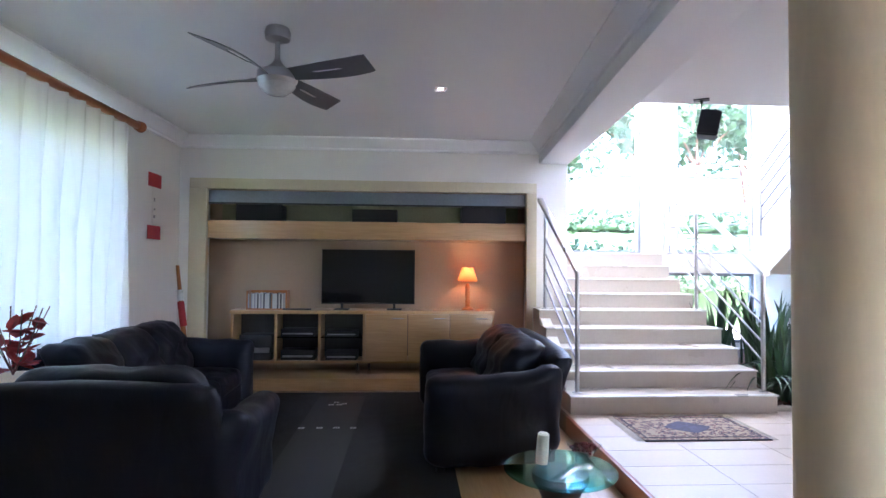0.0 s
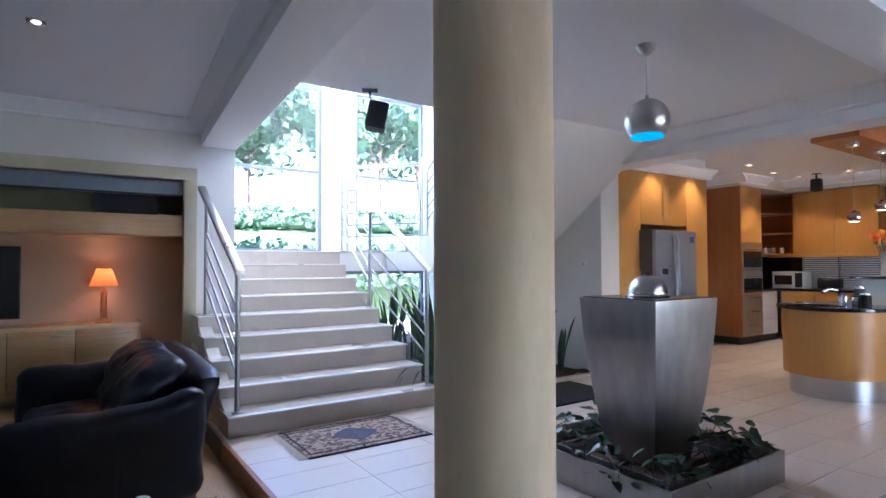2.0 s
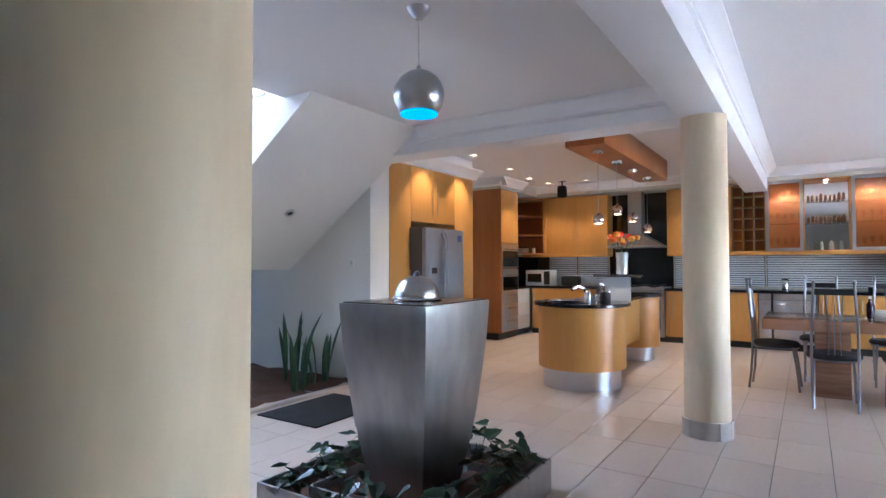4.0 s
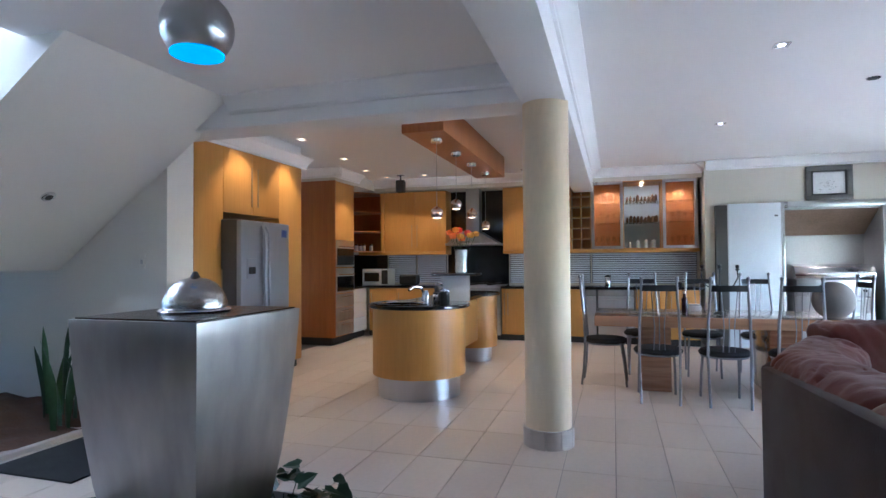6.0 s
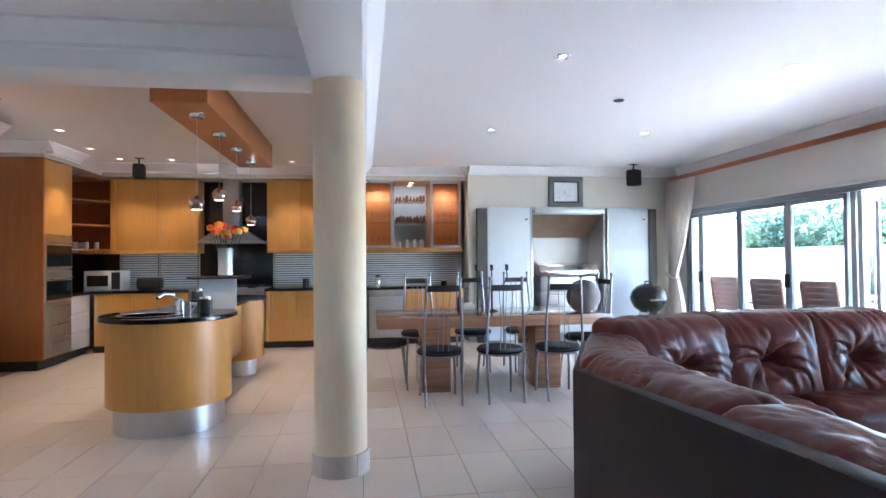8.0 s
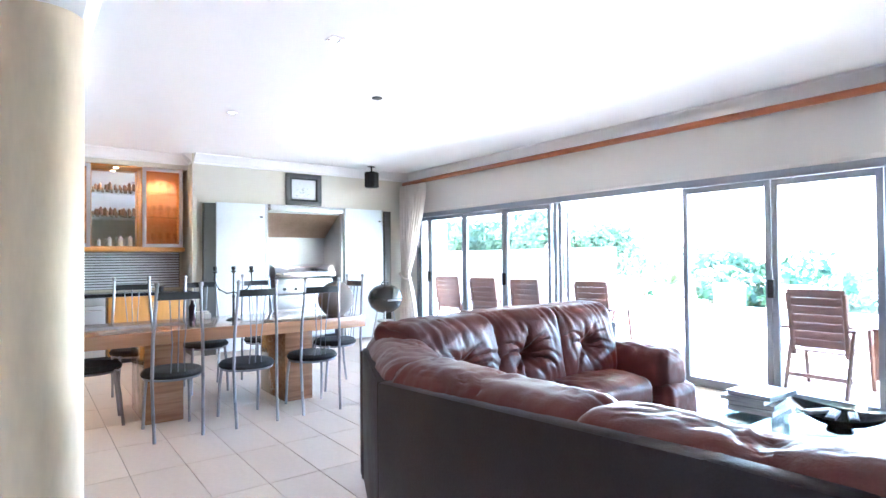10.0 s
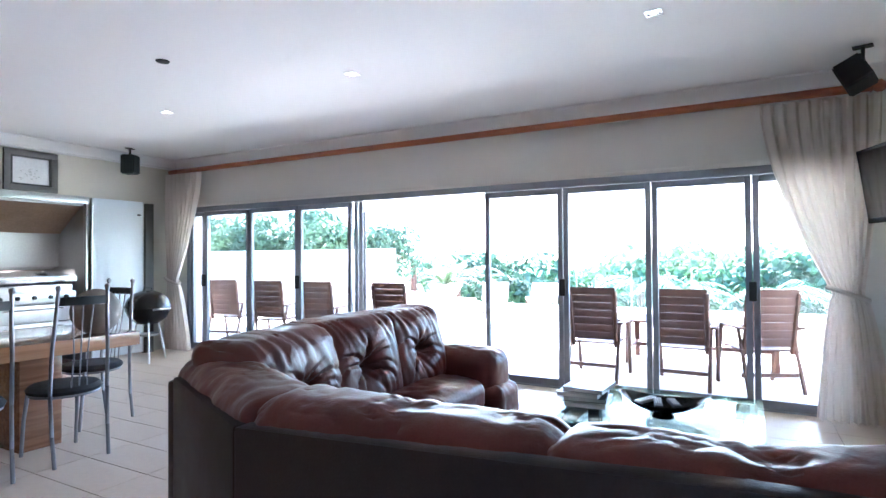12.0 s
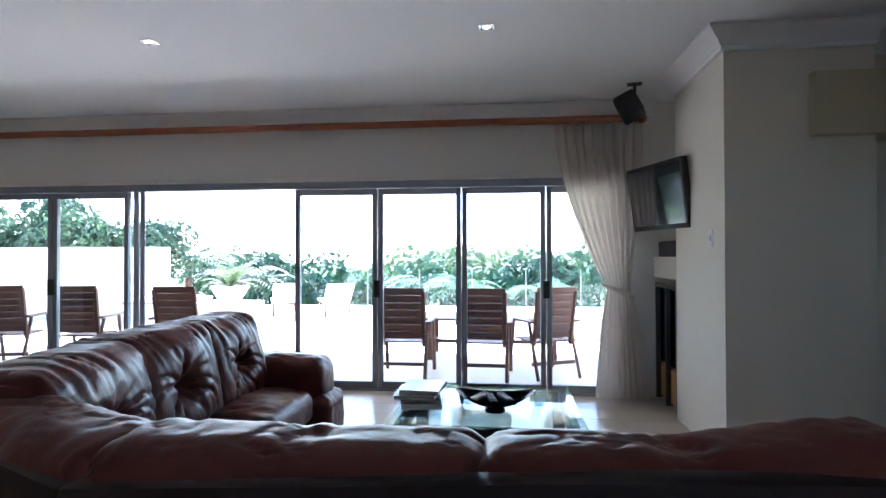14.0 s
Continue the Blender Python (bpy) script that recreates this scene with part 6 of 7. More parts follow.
part("fascia", B((NX0, 7.04, 1.62, NX1, 7.08, 1.83)), OAKX, sh, "", 0.003)
part("shelf_board", B((NX0, 7.08, 1.79, NX1, 7.55, 1.83)), OAKX, sh)
part("shelf_bottom", B((NX0, 7.08, 1.62, NX1, 7.55, 1.64)), OAKX, sh)
part("glass_strip", B((NX0, 7.05, 2.04, NX1, 7.06, 2.18)), mat("grey_glass_strip", (0.20, 0.23, 0.26), 0.15), sh, "grey glass strip")
part("strip_edge", B((NX0, 7.045, 2.02, NX1, 7.065, 2.04)), BLACK, sh)
part("gap_back", B((NX0, 7.53, 1.83, NX1, 7.55, 2.2)), mat("olive_paint", (0.30, 0.30, 0.18), 0.8), sh)
for x, w in ((-1.34, 0.27), (0.03, 0.27), (1.35, 0.27)):
    k = thing("speaker", (x, 7.25, 1.83), "black hi-fi loudspeaker lying on the niche shelf", "speaker", "niche loudspeakers")
    h = 0.2 if abs(x) > 1 else 0.16
    part("cabinet", B((-w, -0.1, 0, w, 0.15, h)), BLACK, k, "", 0.005)
    part("grille", B((-w + 0.01, -0.108, 0.01, w - 0.01, -0.1, h - 0.01)), FABRIC, k)
UY0, UY1 = 7.2, 7.54
un = thing("television_unit", (0, 0, 0), "long pale oak television unit with open shelves and doors", "media unit")
part("top", B((-1.67, UY0 - 0.02, 0.73, 1.50, UY1, 0.77)), OAKX, un, "", 0.003)
part("bottom", B((-1.66, UY0, 0.14, 1.49, UY1, 0.17)), OAKX, un)
part("back", B((-1.66, UY1 - 0.02, 0.17, 1.49, UY1, 0.73)), KICK, un)
for x in (-1.66, -1.15, -0.63, -0.10):
    part("upright", B((x, UY0, 0.17, x + 0.03, UY1 - 0.02, 0.73)), OAKX, un)
part("upright", B((1.46, UY0, 0.17, 1.49, UY1 - 0.02, 0.73)), OAKX, un)
for x0, x1 in ((-1.12, -0.63), (-0.60, -0.10)):
    part("glass_shelf", B((x0, UY0 + 0.02, 0.44, x1, UY1 - 0.03, 0.452)), SCREEN, un)
for x0, x1 in ((-0.07, 0.44), (0.44, 0.95), (0.95, 1.46)):
    dd = part("door", B((x0 + 0.003, UY0 - 0.02, 0.172, x1 - 0.003, UY0 - 0.001, 0.728)), OAKX, un, "", 0.002)
    part("handle", tube(bmesh.new(), [((x0 + x1) / 2 + 0.06, UY0 - 0.045, 0.68), ((x0 + x1) / 2 + 0.2, UY0 - 0.045, 0.68)], 0.007, 8), CHROME, dd)
for x in (-1.55, -0.16, -0.02, 1.4):
    part("leg", tube(bmesh.new(), [(x, UY0 + 0.05, 0.0), (x, UY0 + 0.05, 0.14)], 0.022, 12), CHROME, un)
for x, z, w, h in ((-1.38, 0.17, 0.19, 0.3), (-0.88, 0.452, 0.2, 0.09), (-0.88, 0.17, 0.2, 0.12), (-0.36, 0.452, 0.19, 0.07), (-0.36, 0.17, 0.19, 0.1)):
    k = thing("hifi_unit", (x, 7.36, z), "black audio component in the television unit", "hi-fi", "audio components")
    part("case", B((-w, -0.12, 0, w, 0.12, h)), BLACK, k, "", 0.004)
    part("front_strip", B((-w + 0.02, -0.124, h * 0.3, w - 0.02, -0.12, h * 0.5)), STEELX, k)
t2 = thing("television", (-0.05, 7.36, 0.77), "large flat black television on the oak unit, switched off", "television")
part("casing", B((-0.57, -0.02, 0.07, 0.57, 0.03, 0.74)), BLACK, t2, "", 0.006)
part("screen", B((-0.56, -0.024, 0.085, 0.56, -0.019, 0.73)), SCREEN, t2, "glossy black screen")
for s in (-1, 1):
    part("foot", B((s * 0.32 - 0.09, -0.1, 0.0, s * 0.32 + 0.09, 0.1, 0.012), (s * 0.32 - 0.015, -0.02, 0.01, s * 0.32 + 0.015, 0.01, 0.08)), BLACK, t2, "", 0.003)
tl = thing("table_lamp", (1.18, 7.36, 0.77), "turned wooden table lamp with a glowing orange shade", "lamp")
part("foot", lathe(bmesh.new(), [(0.075, 0), (0.08, 0.012), (0.06, 0.03), (0.03, 0.045), (0.028, 0.09), (0.034, 0.11), (0.026, 0.13), (0.03, 0.2), (0.026, 0.26), (0.034, 0.29), (0.015, 0.33)], 20), CHERRY, tl)
SHADE = sheer("lampshade_cloth", (0.66, 0.27, 0.09), 0.24)
b = bmesh.new()
n = 32
lo = [b.verts.new((0.125 * math.cos(2 * math.pi * i / n), 0.125 * math.sin(2 * math.pi * i / n), 0.36)) for i in range(n)]
hi = [b.verts.new((0.065 * math.cos(2 * math.pi * i / n), 0.065 * math.sin(2 * math.pi * i / n), 0.53)) for i in range(n)]
for i in range(n):
    b.faces.new((lo[i], lo[(i + 1) % n], hi[(i + 1) % n], hi[i]))
part("shade", b, SHADE, tl, "pleated orange cloth shade", smooth=180)
part("bulb", lathe(bmesh.new(), [(0.012, 0.36), (0.03, 0.40), (0.022, 0.44), (0.0, 0.45)], 14), glow("lamp_bulb", (1.0, 0.5, 0.18), 0.5), tl)
lamp("table_lamp_light", "POINT", (1.18, 7.36, 0.77 + 0.46), (0, 0, 0), 0.26, (1.0, 0.55, 0.26), 0.05)
rk = thing("disc_rack", (-1.27, 7.38, 0.77), "wooden rack filled with disc cases", "disc rack")
part("rack", B((-0.24, -0.08, 0, 0.24, 0.08, 0.015), (-0.24, -0.08, 0.015, -0.225, 0.08, 0.23), (0.225, -0.08, 0.015, 0.24, 0.08, 0.23), (-0.24, 0.07, 0.015, 0.24, 0.08, 0.23)), CHERRY, rk)
random.seed(4)
CASES = [mat("disc_case_" + w, c, 0.3) for w, c in (("grey", (0.3, 0.3, 0.32)), ("dark", (0.05, 0.05, 0.06)), ("pale", (0.55, 0.55, 0.53)), ("brown", (0.25, 0.14, 0.08)))]
for i in range(24):
    x = -0.22 + i * 0.0183
    k = thing("disc_case", (-1.27 + x, 7.36, 0.785), "narrow plastic disc case standing in the rack", "disc case", "disc cases in the rack")
    part("case", B((0, -0.07, 0, 0.015, 0.06, random.uniform(0.17, 0.19))), random.choice(CASES), k)
for x, nm in ((-0.98, 0.04), (-0.82, 0.03)):
    k = thing("remote_control", (x, 7.28, 0.77), "black remote control lying on the television unit", "remote control", turn=80)
    part("body", B((-0.02, -0.09, 0, 0.02, 0.09, 0.018)), BLACK, k, "", 0.004)

# rug with small pale marks
rg = thing("lounge_rug", (0, 0, -0.15), "large black rug with small white square marks", "rug")
part("carpet", B((-1.25, 3.2, 0, 0.8, 6.9, 0.012)), RUG, rg, "", 0.004)
part("grey_band", B((-0.52, 3.3, 0.012, -0.02, 6.7, 0.0145)), RUGL, rg, "worn charcoal band")
MARK = mat("rug_mark", (0.42, 0.42, 0.40), 0.9)
b = bmesh.new()
for x, y in ((-0.52, 5.48), (-0.36, 5.48), (-0.21, 5.48), (-0.06, 5.47), (-0.37, 6.30), (-0.29, 6.30), (-0.24, 6.34), (-0.33, 6.40), (-0.14, 3.85), (-0.08, 3.85), (-0.12, 3.75)):
    for q in ((0, 0, 0.055, 0.012), (0, 0.03, 0.055, 0.042), (0, 0.012, 0.012, 0.03), (0.043, 0.012, 0.055, 0.03)):
        box(b, x + q[0], y + q[1], 0.0146, x + q[2], y + q[3], 0.0165)
tagged(part("pattern", b, MARK, rg, "small white outlined squares"), kind="stuff")


def lounge_sofa(name, w, where, turn, label, seats, d=0.95, hb=0.86, ha=0.62):
    """Black leather sofa; it faces -y, its back is at +y; stands on its feet."""
    t = thing(name, where, label, "sofa", turn=turn)
    part("base", placed(puff(w - 0.1, d - 0.1, 0.26, 0.05, 6), pose(0, 0.02, 0.06)), NAVY, t)
    sw = (w - 0.44) / seats
    for i in range(seats):
        x = -w / 2 + 0.22 + sw * (i + 0.5)
        part("seat_cushion", placed(leather_seat(sw, d - 0.32, 0.2, i + 2, 0.075), pose(x, -0.1, 0.26)), NAVY, t)

        def shape(p, sw=sw, i=i):
            q = Vector(p)
            q.y += 0.16 * (q.z / 0.5) ** 1.6
            q.z += 0.004 * math.sin(q.x * 19 + i) * (q.z / 0.5)
            q.y += 0.014 * math.sin(q.z * 30 + 3 * noise.noise(q * 3))
            return wrinkle(q, 1.1, 6 + i)
        part("back_cushion", placed(puff(sw + 0.02, 0.30, hb - 0.36, 0.12, 16, shape), pose(x, d / 2 - 0.34, 0.38)), NAVY, t)
    part("back", placed(puff(w - 0.12, 0.2, hb - 0.10, 0.09, 10, lambda p: wrinkle(p + Vector((0, 0.14 * (p.z / 0.7) ** 2 - 0.0, 0.03 * math.cos(p.x / w * 3))), 0.6)), pose(0, d / 2 - 0.13, 0.06)), NAVY, t)
    for s in (-1, 1):
        def ashape(p, s=s):
            q = Vector(p)
            q.x += s * 0.07 * max(0, (q.z - 0.25) / (ha - 0.25)) ** 1.5
            q.z += 0.10 * max(0, q.y / (d / 2)) ** 2
            q.z += 0.006 * math.sin(q.y * 22)
            return wrinkle(q, 0.9, 5)
        part("armrest", placed(puff(0.24, d, ha, 0.11, 14, ashape), pose(s * (w / 2 - 0.12), 0, 0.05)), NAVY, t)
    for sx in (-1, 1):
        for sy in (-1, 1):
            part("foot", lathe(bmesh.new(), [(0.03, 0), (0.035, 0.07)], 12, (sx * (w / 2 - 0.12), sy * (d / 2 - 0.12), 0)), KICK, t)
    return t


lounge_sofa("black_sofa", 2.2, (-1.60, 5.18, -0.15), 90, "long black leather sofa along the curtained window", 3, 0.98, 0.90, 0.66)
lounge_sofa("black_sofa", 1.92, (1.06, 5.27, -0.15), -90, "black leather two-seater sofa with wrinkled back cushions", 2, 0.98, 0.88, 0.66)
lounge_sofa("black_armchair", 1.35, (-1.08, 3.72, -0.15), 180, "black leather armchair seen from behind", 1, 0.92, 0.92, 0.62)
# side table of glass
gt = thing("side_table", (1.16, 2.98, -0.15), "round greenish glass side table on a dark fluted pedestal", "side table")
part("glass_top", lathe(bmesh.new(), [(0.25, 0.535), (0.258, 0.542), (0.258, 0.548), (0.25, 0.555)], 48), TABLEG, gt, "thick round glass top", shadow=False)
part("pedestal", lathe(bmesh.new(), [(0.14, 0), (0.15, 0.03), (0.11, 0.06), (0.09, 0.12), (0.085, 0.42), (0.11, 0.47), (0.13, 0.5), (0.13, 0.533)], 20), KICK, gt, "dark carved pedestal", smooth=25)
cn = thing("candle", (1.085, 3.03, 0.406), "thick white pillar candle, slightly leaning", "candle")
part("wax", placed(lathe(bmesh.new(), [(0.028, 0), (0.029, 0.06), (0.027, 0.135), (0.02, 0.142), (0.0, 0.138)], 18), pose(0, 0, 0, 0, 4, 0)), mat("candle_wax", (0.78, 0.74, 0.66), 0.5, vary=0.04), cn)
gb = thing("glass_bowl", (1.265, 2.965, 0.406), "footed glass bowl filled with dark red potpourri", "bowl")
part("bowl", lathe(bmesh.new(), [(0.045, 0), (0.045, 0.006), (0.008, 0.015), (0.008, 0.045), (0.05, 0.07), (0.08, 0.11), (0.078, 0.11), (0.045, 0.074), (0.0, 0.06)], 24), CLEAR, gb, "clear glass bowl", shadow=False)
b = bmesh.new()
for i in range(40):
    a, rr = random.uniform(0, 6.28), 0.062 * random.random() ** 0.5
    bmesh.ops.create_icosphere(b, subdivisions=1, radius=random.uniform(0.006, 0.012), matrix=Matrix.Translation((rr * math.cos(a), rr * math.sin(a), 0.082 + random.uniform(0, 0.022))))
part("potpourri", b, mat("potpourri_red", (0.16, 0.03, 0.03), 0.8, vary=0.7, big=40), gb, "dried dark red petals")
# hall rug
hr = thing("hall_rug", (2.76, 4.94, 0), "small patterned red and navy oriental rug with fringes", "rug")
m, n_, l_, p_ = nodes_of("oriental_pattern")
tc, vo, no, rp = n_.new("ShaderNodeTexCoord"), n_.new("ShaderNodeTexVoronoi"), n_.new("ShaderNodeTexNoise"), n_.new("ShaderNodeValToRGB")
vo.inputs["Scale"].default_value, no.inputs["Scale"].default_value = 26, 60
mxx = n_.new("ShaderNodeMath")
l_.new(tc.outputs["Object"], vo.inputs["Vector"])
l_.new(tc.outputs["Object"], no.inputs["Vector"])
l_.new(vo.outputs["Distance"], mxx.inputs[0])
l_.new(no.outputs["Fac"], mxx.inputs[1])
rp.color_ramp.interpolation = "CONSTANT"
for pos, c in ((0.0, (0.018, 0.02, 0.04)), (0.66, (0.30, 0.22, 0.17)), (0.76, (0.03, 0.032, 0.06)), (0.9, (0.17, 0.06, 0.05)), (1.0, (0.34, 0.27, 0.2))):
    e = rp.color_ramp.elements.new(pos) if pos not in (0.0, 1.0) else rp.color_ramp.elements[0 if pos == 0.0 else -1]
    e.color = (*c, 1)
l_.new(mxx.outputs[0], rp.inputs[0])
l_.new(rp.outputs[0], p_.inputs["Base Color"])
p_.inputs["Roughness"].default_value = 0.95
part("carpet", B((-0.5, -0.33, 0, 0.5, 0.33, 0.009)), m, hr, "", 0.002)
part("border", B((-0.5, -0.345, 0, 0.5, -0.33, 0.01), (-0.5, 0.33, 0, 0.5, 0.345, 0.01), (-0.47, -0.28, 0.009, 0.47, -0.265, 0.0105), (-0.47, 0.265, 0.009, 0.47, 0.28, 0.0105), (-0.47, -0.265, 0.009, -0.455, 0.265, 0.0105), (0.455, -0.265, 0.009, 0.47, 0.265, 0.0105)), mat("rug_border", (0.02, 0.02, 0.035), 0.95), hr, "dark border")
b = bmesh.new()
prism(b, [(0.2, 0), (0.1, 0.1), (0, 0.17), (-0.1, 0.1), (-0.2, 0), (-0.1, -0.1), (0, -0.17), (0.1, -0.1)], 0.009, 0.0105)
part("medallion", b, mat("rug_medallion", (0.06, 0.06, 0.10), 0.95, vary=0.5, big=30), hr, "dark centre medallion")
b = bmesh.new()
for s in (-1, 1):
    for i in range(44):
        y = -0.33 + i * 0.0153
        box(b, min(s * 0.5, s * random.uniform(0.55, 0.575)), y, 0.0005, max(s * 0.5, s * 0.56), y + 0.006, 0.004)
tagged(part("fringe", b, mat("rug_fringe", (0.6, 0.55, 0.47), 0.9), hr, "cream tassel fringe"), kind="stuff")
# ceiling fan
fan = thing("ceiling_fan", (-0.38, 3.93, TOP), "grey ceiling fan with four slotted blades and a light", "fan")
part("canopy", lathe(bmesh.new(), [(0.03, -0.085), (0.075, -0.07), (0.08, -0.03), (0.07, 0.0)], 28), STEEL, fan)
part("stem", lathe(bmesh.new(), [(0.016, -0.24), (0.016, -0.08)], 12), STEEL, fan)
part("motor", lathe(bmesh.new(), [(0.10, -0.36), (0.125, -0.33), (0.12, -0.28), (0.06, -0.25), (0.03, -0.22), (0.02, -0.2)], 32), STEEL, fan, "brushed steel motor housing")
part("globe", lathe(bmesh.new(), [(0.0, -0.425), (0.06, -0.415), (0.1, -0.385), (0.115, -0.36)], 32), mat("opal_glass", (0.62, 0.62, 0.62), 0.25), fan, "white opal glass globe")
BLADE = mat("fan_blade", (0.17, 0.175, 0.185), 0.4, 0.4, vary=0.08)
for k, ang in enumerate((62, 152, 242, 330)):
    b = bmesh.new()
    rows = []
    for i in range(13):
        f = i / 12
        r = 0.1 + 0.56 * f
        cy = 0.055 * math.sin(f * 2.0)
        w = 0.03 + 0.045 * math.sin(min(1, f * 1.15) * math.pi * 0.62) * (1 if f < 0.93 else 0.75)
        slot = 0.32 < f < 0.66
        rows.append((r, cy, w, 0.014 if slot else 0.0))
    for (r0, c0, w0, s0), (r1, c1, w1, s1) in zip(rows, rows[1:]):
        for sg in (-1, 1):
            v = [b.verts.new((r0, c0 + sg * s0, -0.30 - 0.02 * sg * 0)), b.verts.new((r1, c1 + sg * s1, -0.30)), b.verts.new((r1, c1 + sg * w1, -0.30 - sg * 0.026)), b.verts.new((r0, c0 + sg * w0, -0.30 - sg * 0.026))]
            b.faces.new(v if sg > 0 else v[::-1])
    bmesh.ops.remove_doubles(b, verts=b.verts, dist=1e-5)
    bmesh.ops.solidify(b, geom=b.faces[:], thickness=0.006)
    part("blade", placed(b, pose(0, 0, 0, 0, 0, ang)), BLADE, fan, "curved slotted blade")
# left wall hanging, stick and flowers
wh = thing("wall_scroll", (LX + 0.006, 6.35, 1.91), "narrow paper scroll with red squares at both ends", "wall hanging")
part("paper", B((0, -0.045, -0.2, 0.004, 0.045, 0.2)), WHITE, wh)
RED = mat("red_paper", (0.42, 0.02, 0.03), 0.6)
part("red_square", B((0, -0.14, 0.2, 0.008, 0.14, 0.34)), RED, wh, "red square")
part("red_square", B((0, -0.14, -0.34, 0.008, 0.14, -0.2)), RED, wh, "red square")
part("inscription", B((0.004, -0.02, -0.12, 0.006, 0.02, -0.09), (0.004, -0.015, -0.04, 0.006, 0.02, -0.02), (0.004, -0.02, 0.05, 0.006, 0.01, 0.09)), mat("grey_ink", (0.35, 0.34, 0.33), 0.7), wh)
sk = thing("rain_stick", (-2.03, 6.72, -0.15), "tall decorated wooden stick leaning in the corner", "stick")
part("shaft", tube(bmesh.new(), [(0.06, 0, 0), (0.02, 0.02, 0.6), (-0.08, 0.04, 1.45)], [0.035, 0.028, 0.018], 12), CHERRY, sk)
part("red_wrap", tube(bmesh.new(), [(0.005, 0.025, 0.78), (-0.035, 0.032, 1.05)], 0.036, 12), RED, sk, "red and white cloth wrap")
part("white_wrap", tube(bmesh.new(), [(-0.037, 0.032, 1.06), (-0.05, 0.035, 1.18)], 0.033, 12), CERAM, sk)
pt = thing("plant_stand", (-1.9, 3.92, -0.15), "cream plant stand with red poinsettia", "plant stand")
part("stand", lathe(bmesh.new(), [(0.16, 0), (0.17, 0.03), (0.1, 0.08), (0.09, 0.5), (0.14, 0.6), (0.16, 0.66), (0.16, 0.78), (0.14, 0.8)], 24), COLUMN, pt)
random.seed(31)
RL = leaf_mesh("red_leaf", 0.13, 0.08, 0.2, "oval")
RL.materials.append(mat("red_bract", (0.33, 0.02, 0.015), 0.6, vary=0.3))
for i in range(34):
    o = new("bract", RL)
    o.parent = pt
    a, rr = random.uniform(0, 6.28), 0.17 * random.random()
    o.matrix_basis = pose(rr * math.cos(a), rr * math.sin(a), 0.86 + random.uniform(-0.05, 0.28), random.uniform(-30, 50), random.uniform(-30, 30), random.uniform(0, 360))
for i in range(8):
    a = i * 0.8
    part("twig", tube(bmesh.new(), [(0, 0, 0.8), (0.1 * math.cos(a), 0.1 * math.sin(a), 1.02), (0.16 * math.cos(a), 0.2 * math.sin(a), 1.2)], 0.004, 5), TEAK, pt)

# ---- terrace and garden in front ----
shell("terrace", B((-6, -13.0, -0.3, 22, -3.5, -0.02)), PAVE, "pale tiled terrace outside the folding doors", "terrace")
shell("terrace_roof", B((-6, -7.6, 2.42, 22, -3.65, 2.75)), CREAM, "pale plastered roof slab over the terrace", "roof")
shell("garden_wall", B((11.25, -9.3, -0.3, 22, -9.05, 1.54)), RENDERW, "white rendered garden wall", "wall", 0.01)
shell("terrace_end_wall", B((17.7, -9.1, -0.3, 17.9, -3.5, 2.42)), RENDERW, "white wall closing the terrace", "wall")
shell("terrace_kerb", B((-6, -7.4, -0.02, 3.6, -7.2, 0.32)), CREAM, "low cream plastered terrace kerb", "kerb", 0.01)
bal = thing("glass_balustrade", (0, 0, 0), "frameless glass balustrade with steel posts round the pool deck", "balustrade")
for i in range(9):
    x = -3.5 + i * 1.4
    part("panel", B((x + 0.03, -12.6, 0.02, x + 1.37, -12.588, 1.0)), glass("balustrade_glass", (0.82, 0.95, 0.95), 1.0) if i == 0 else bpy.data.materials["balustrade_glass"], bal, shadow=False)
    part("post", tube(bmesh.new(), [(x, -12.594, -0.02), (x, -12.594, 1.0)], 0.011, 8), STEELX, bal)


def slat_chair():
    c = thing("garden_chair", (0, 0, 0), "slatted dark teak folding garden armchair", "garden chair", "teak chairs on the terrace")
    # faces +y locally away from its back at -y
    for s in (-1, 1):
        part("back_post", tube(bmesh.new(), [(s * 0.23, -0.20, 0.36), (s * 0.24, -0.31, 0.97)], 0.026, 6), TEAK, c)
        part("leg", tube(bmesh.new(), [(s * 0.26, -0.36, 0.0), (s * 0.26, -0.14, 0.62)], 0.022, 6), TEAK, c)
        part("leg", tube(bmesh.new(), [(s * 0.285, 0.30, 0.0), (s * 0.285, 0.18, 0.62)], 0.022, 6), TEAK, c)
        part("armrest", B((s * 0.285 - 0.03, -0.28, 0.615, s * 0.285 + 0.03, 0.3, 0.64)), TEAK, c, "", 0.005)
    for i in range(7):
        f = i / 6
        z = 0.44 + 0.49 * f
        y = -0.215 - 0.09 * f
        part("back_slat", B((-0.245, y - 0.012, z, 0.245, y + 0.008, z + 0.079)), TEAK, c, "", 0.003)
    for i in range(6):
        y = -0.18 + i * 0.075
        part("seat_slat", B((-0.24, y, 0.385, 0.24, y + 0.055, 0.405)), TEAK, c, "", 0.003)
    part("stretcher", B((-0.27, -0.24, 0.14, 0.27, -0.22, 0.18)), TEAK, c)
    return c


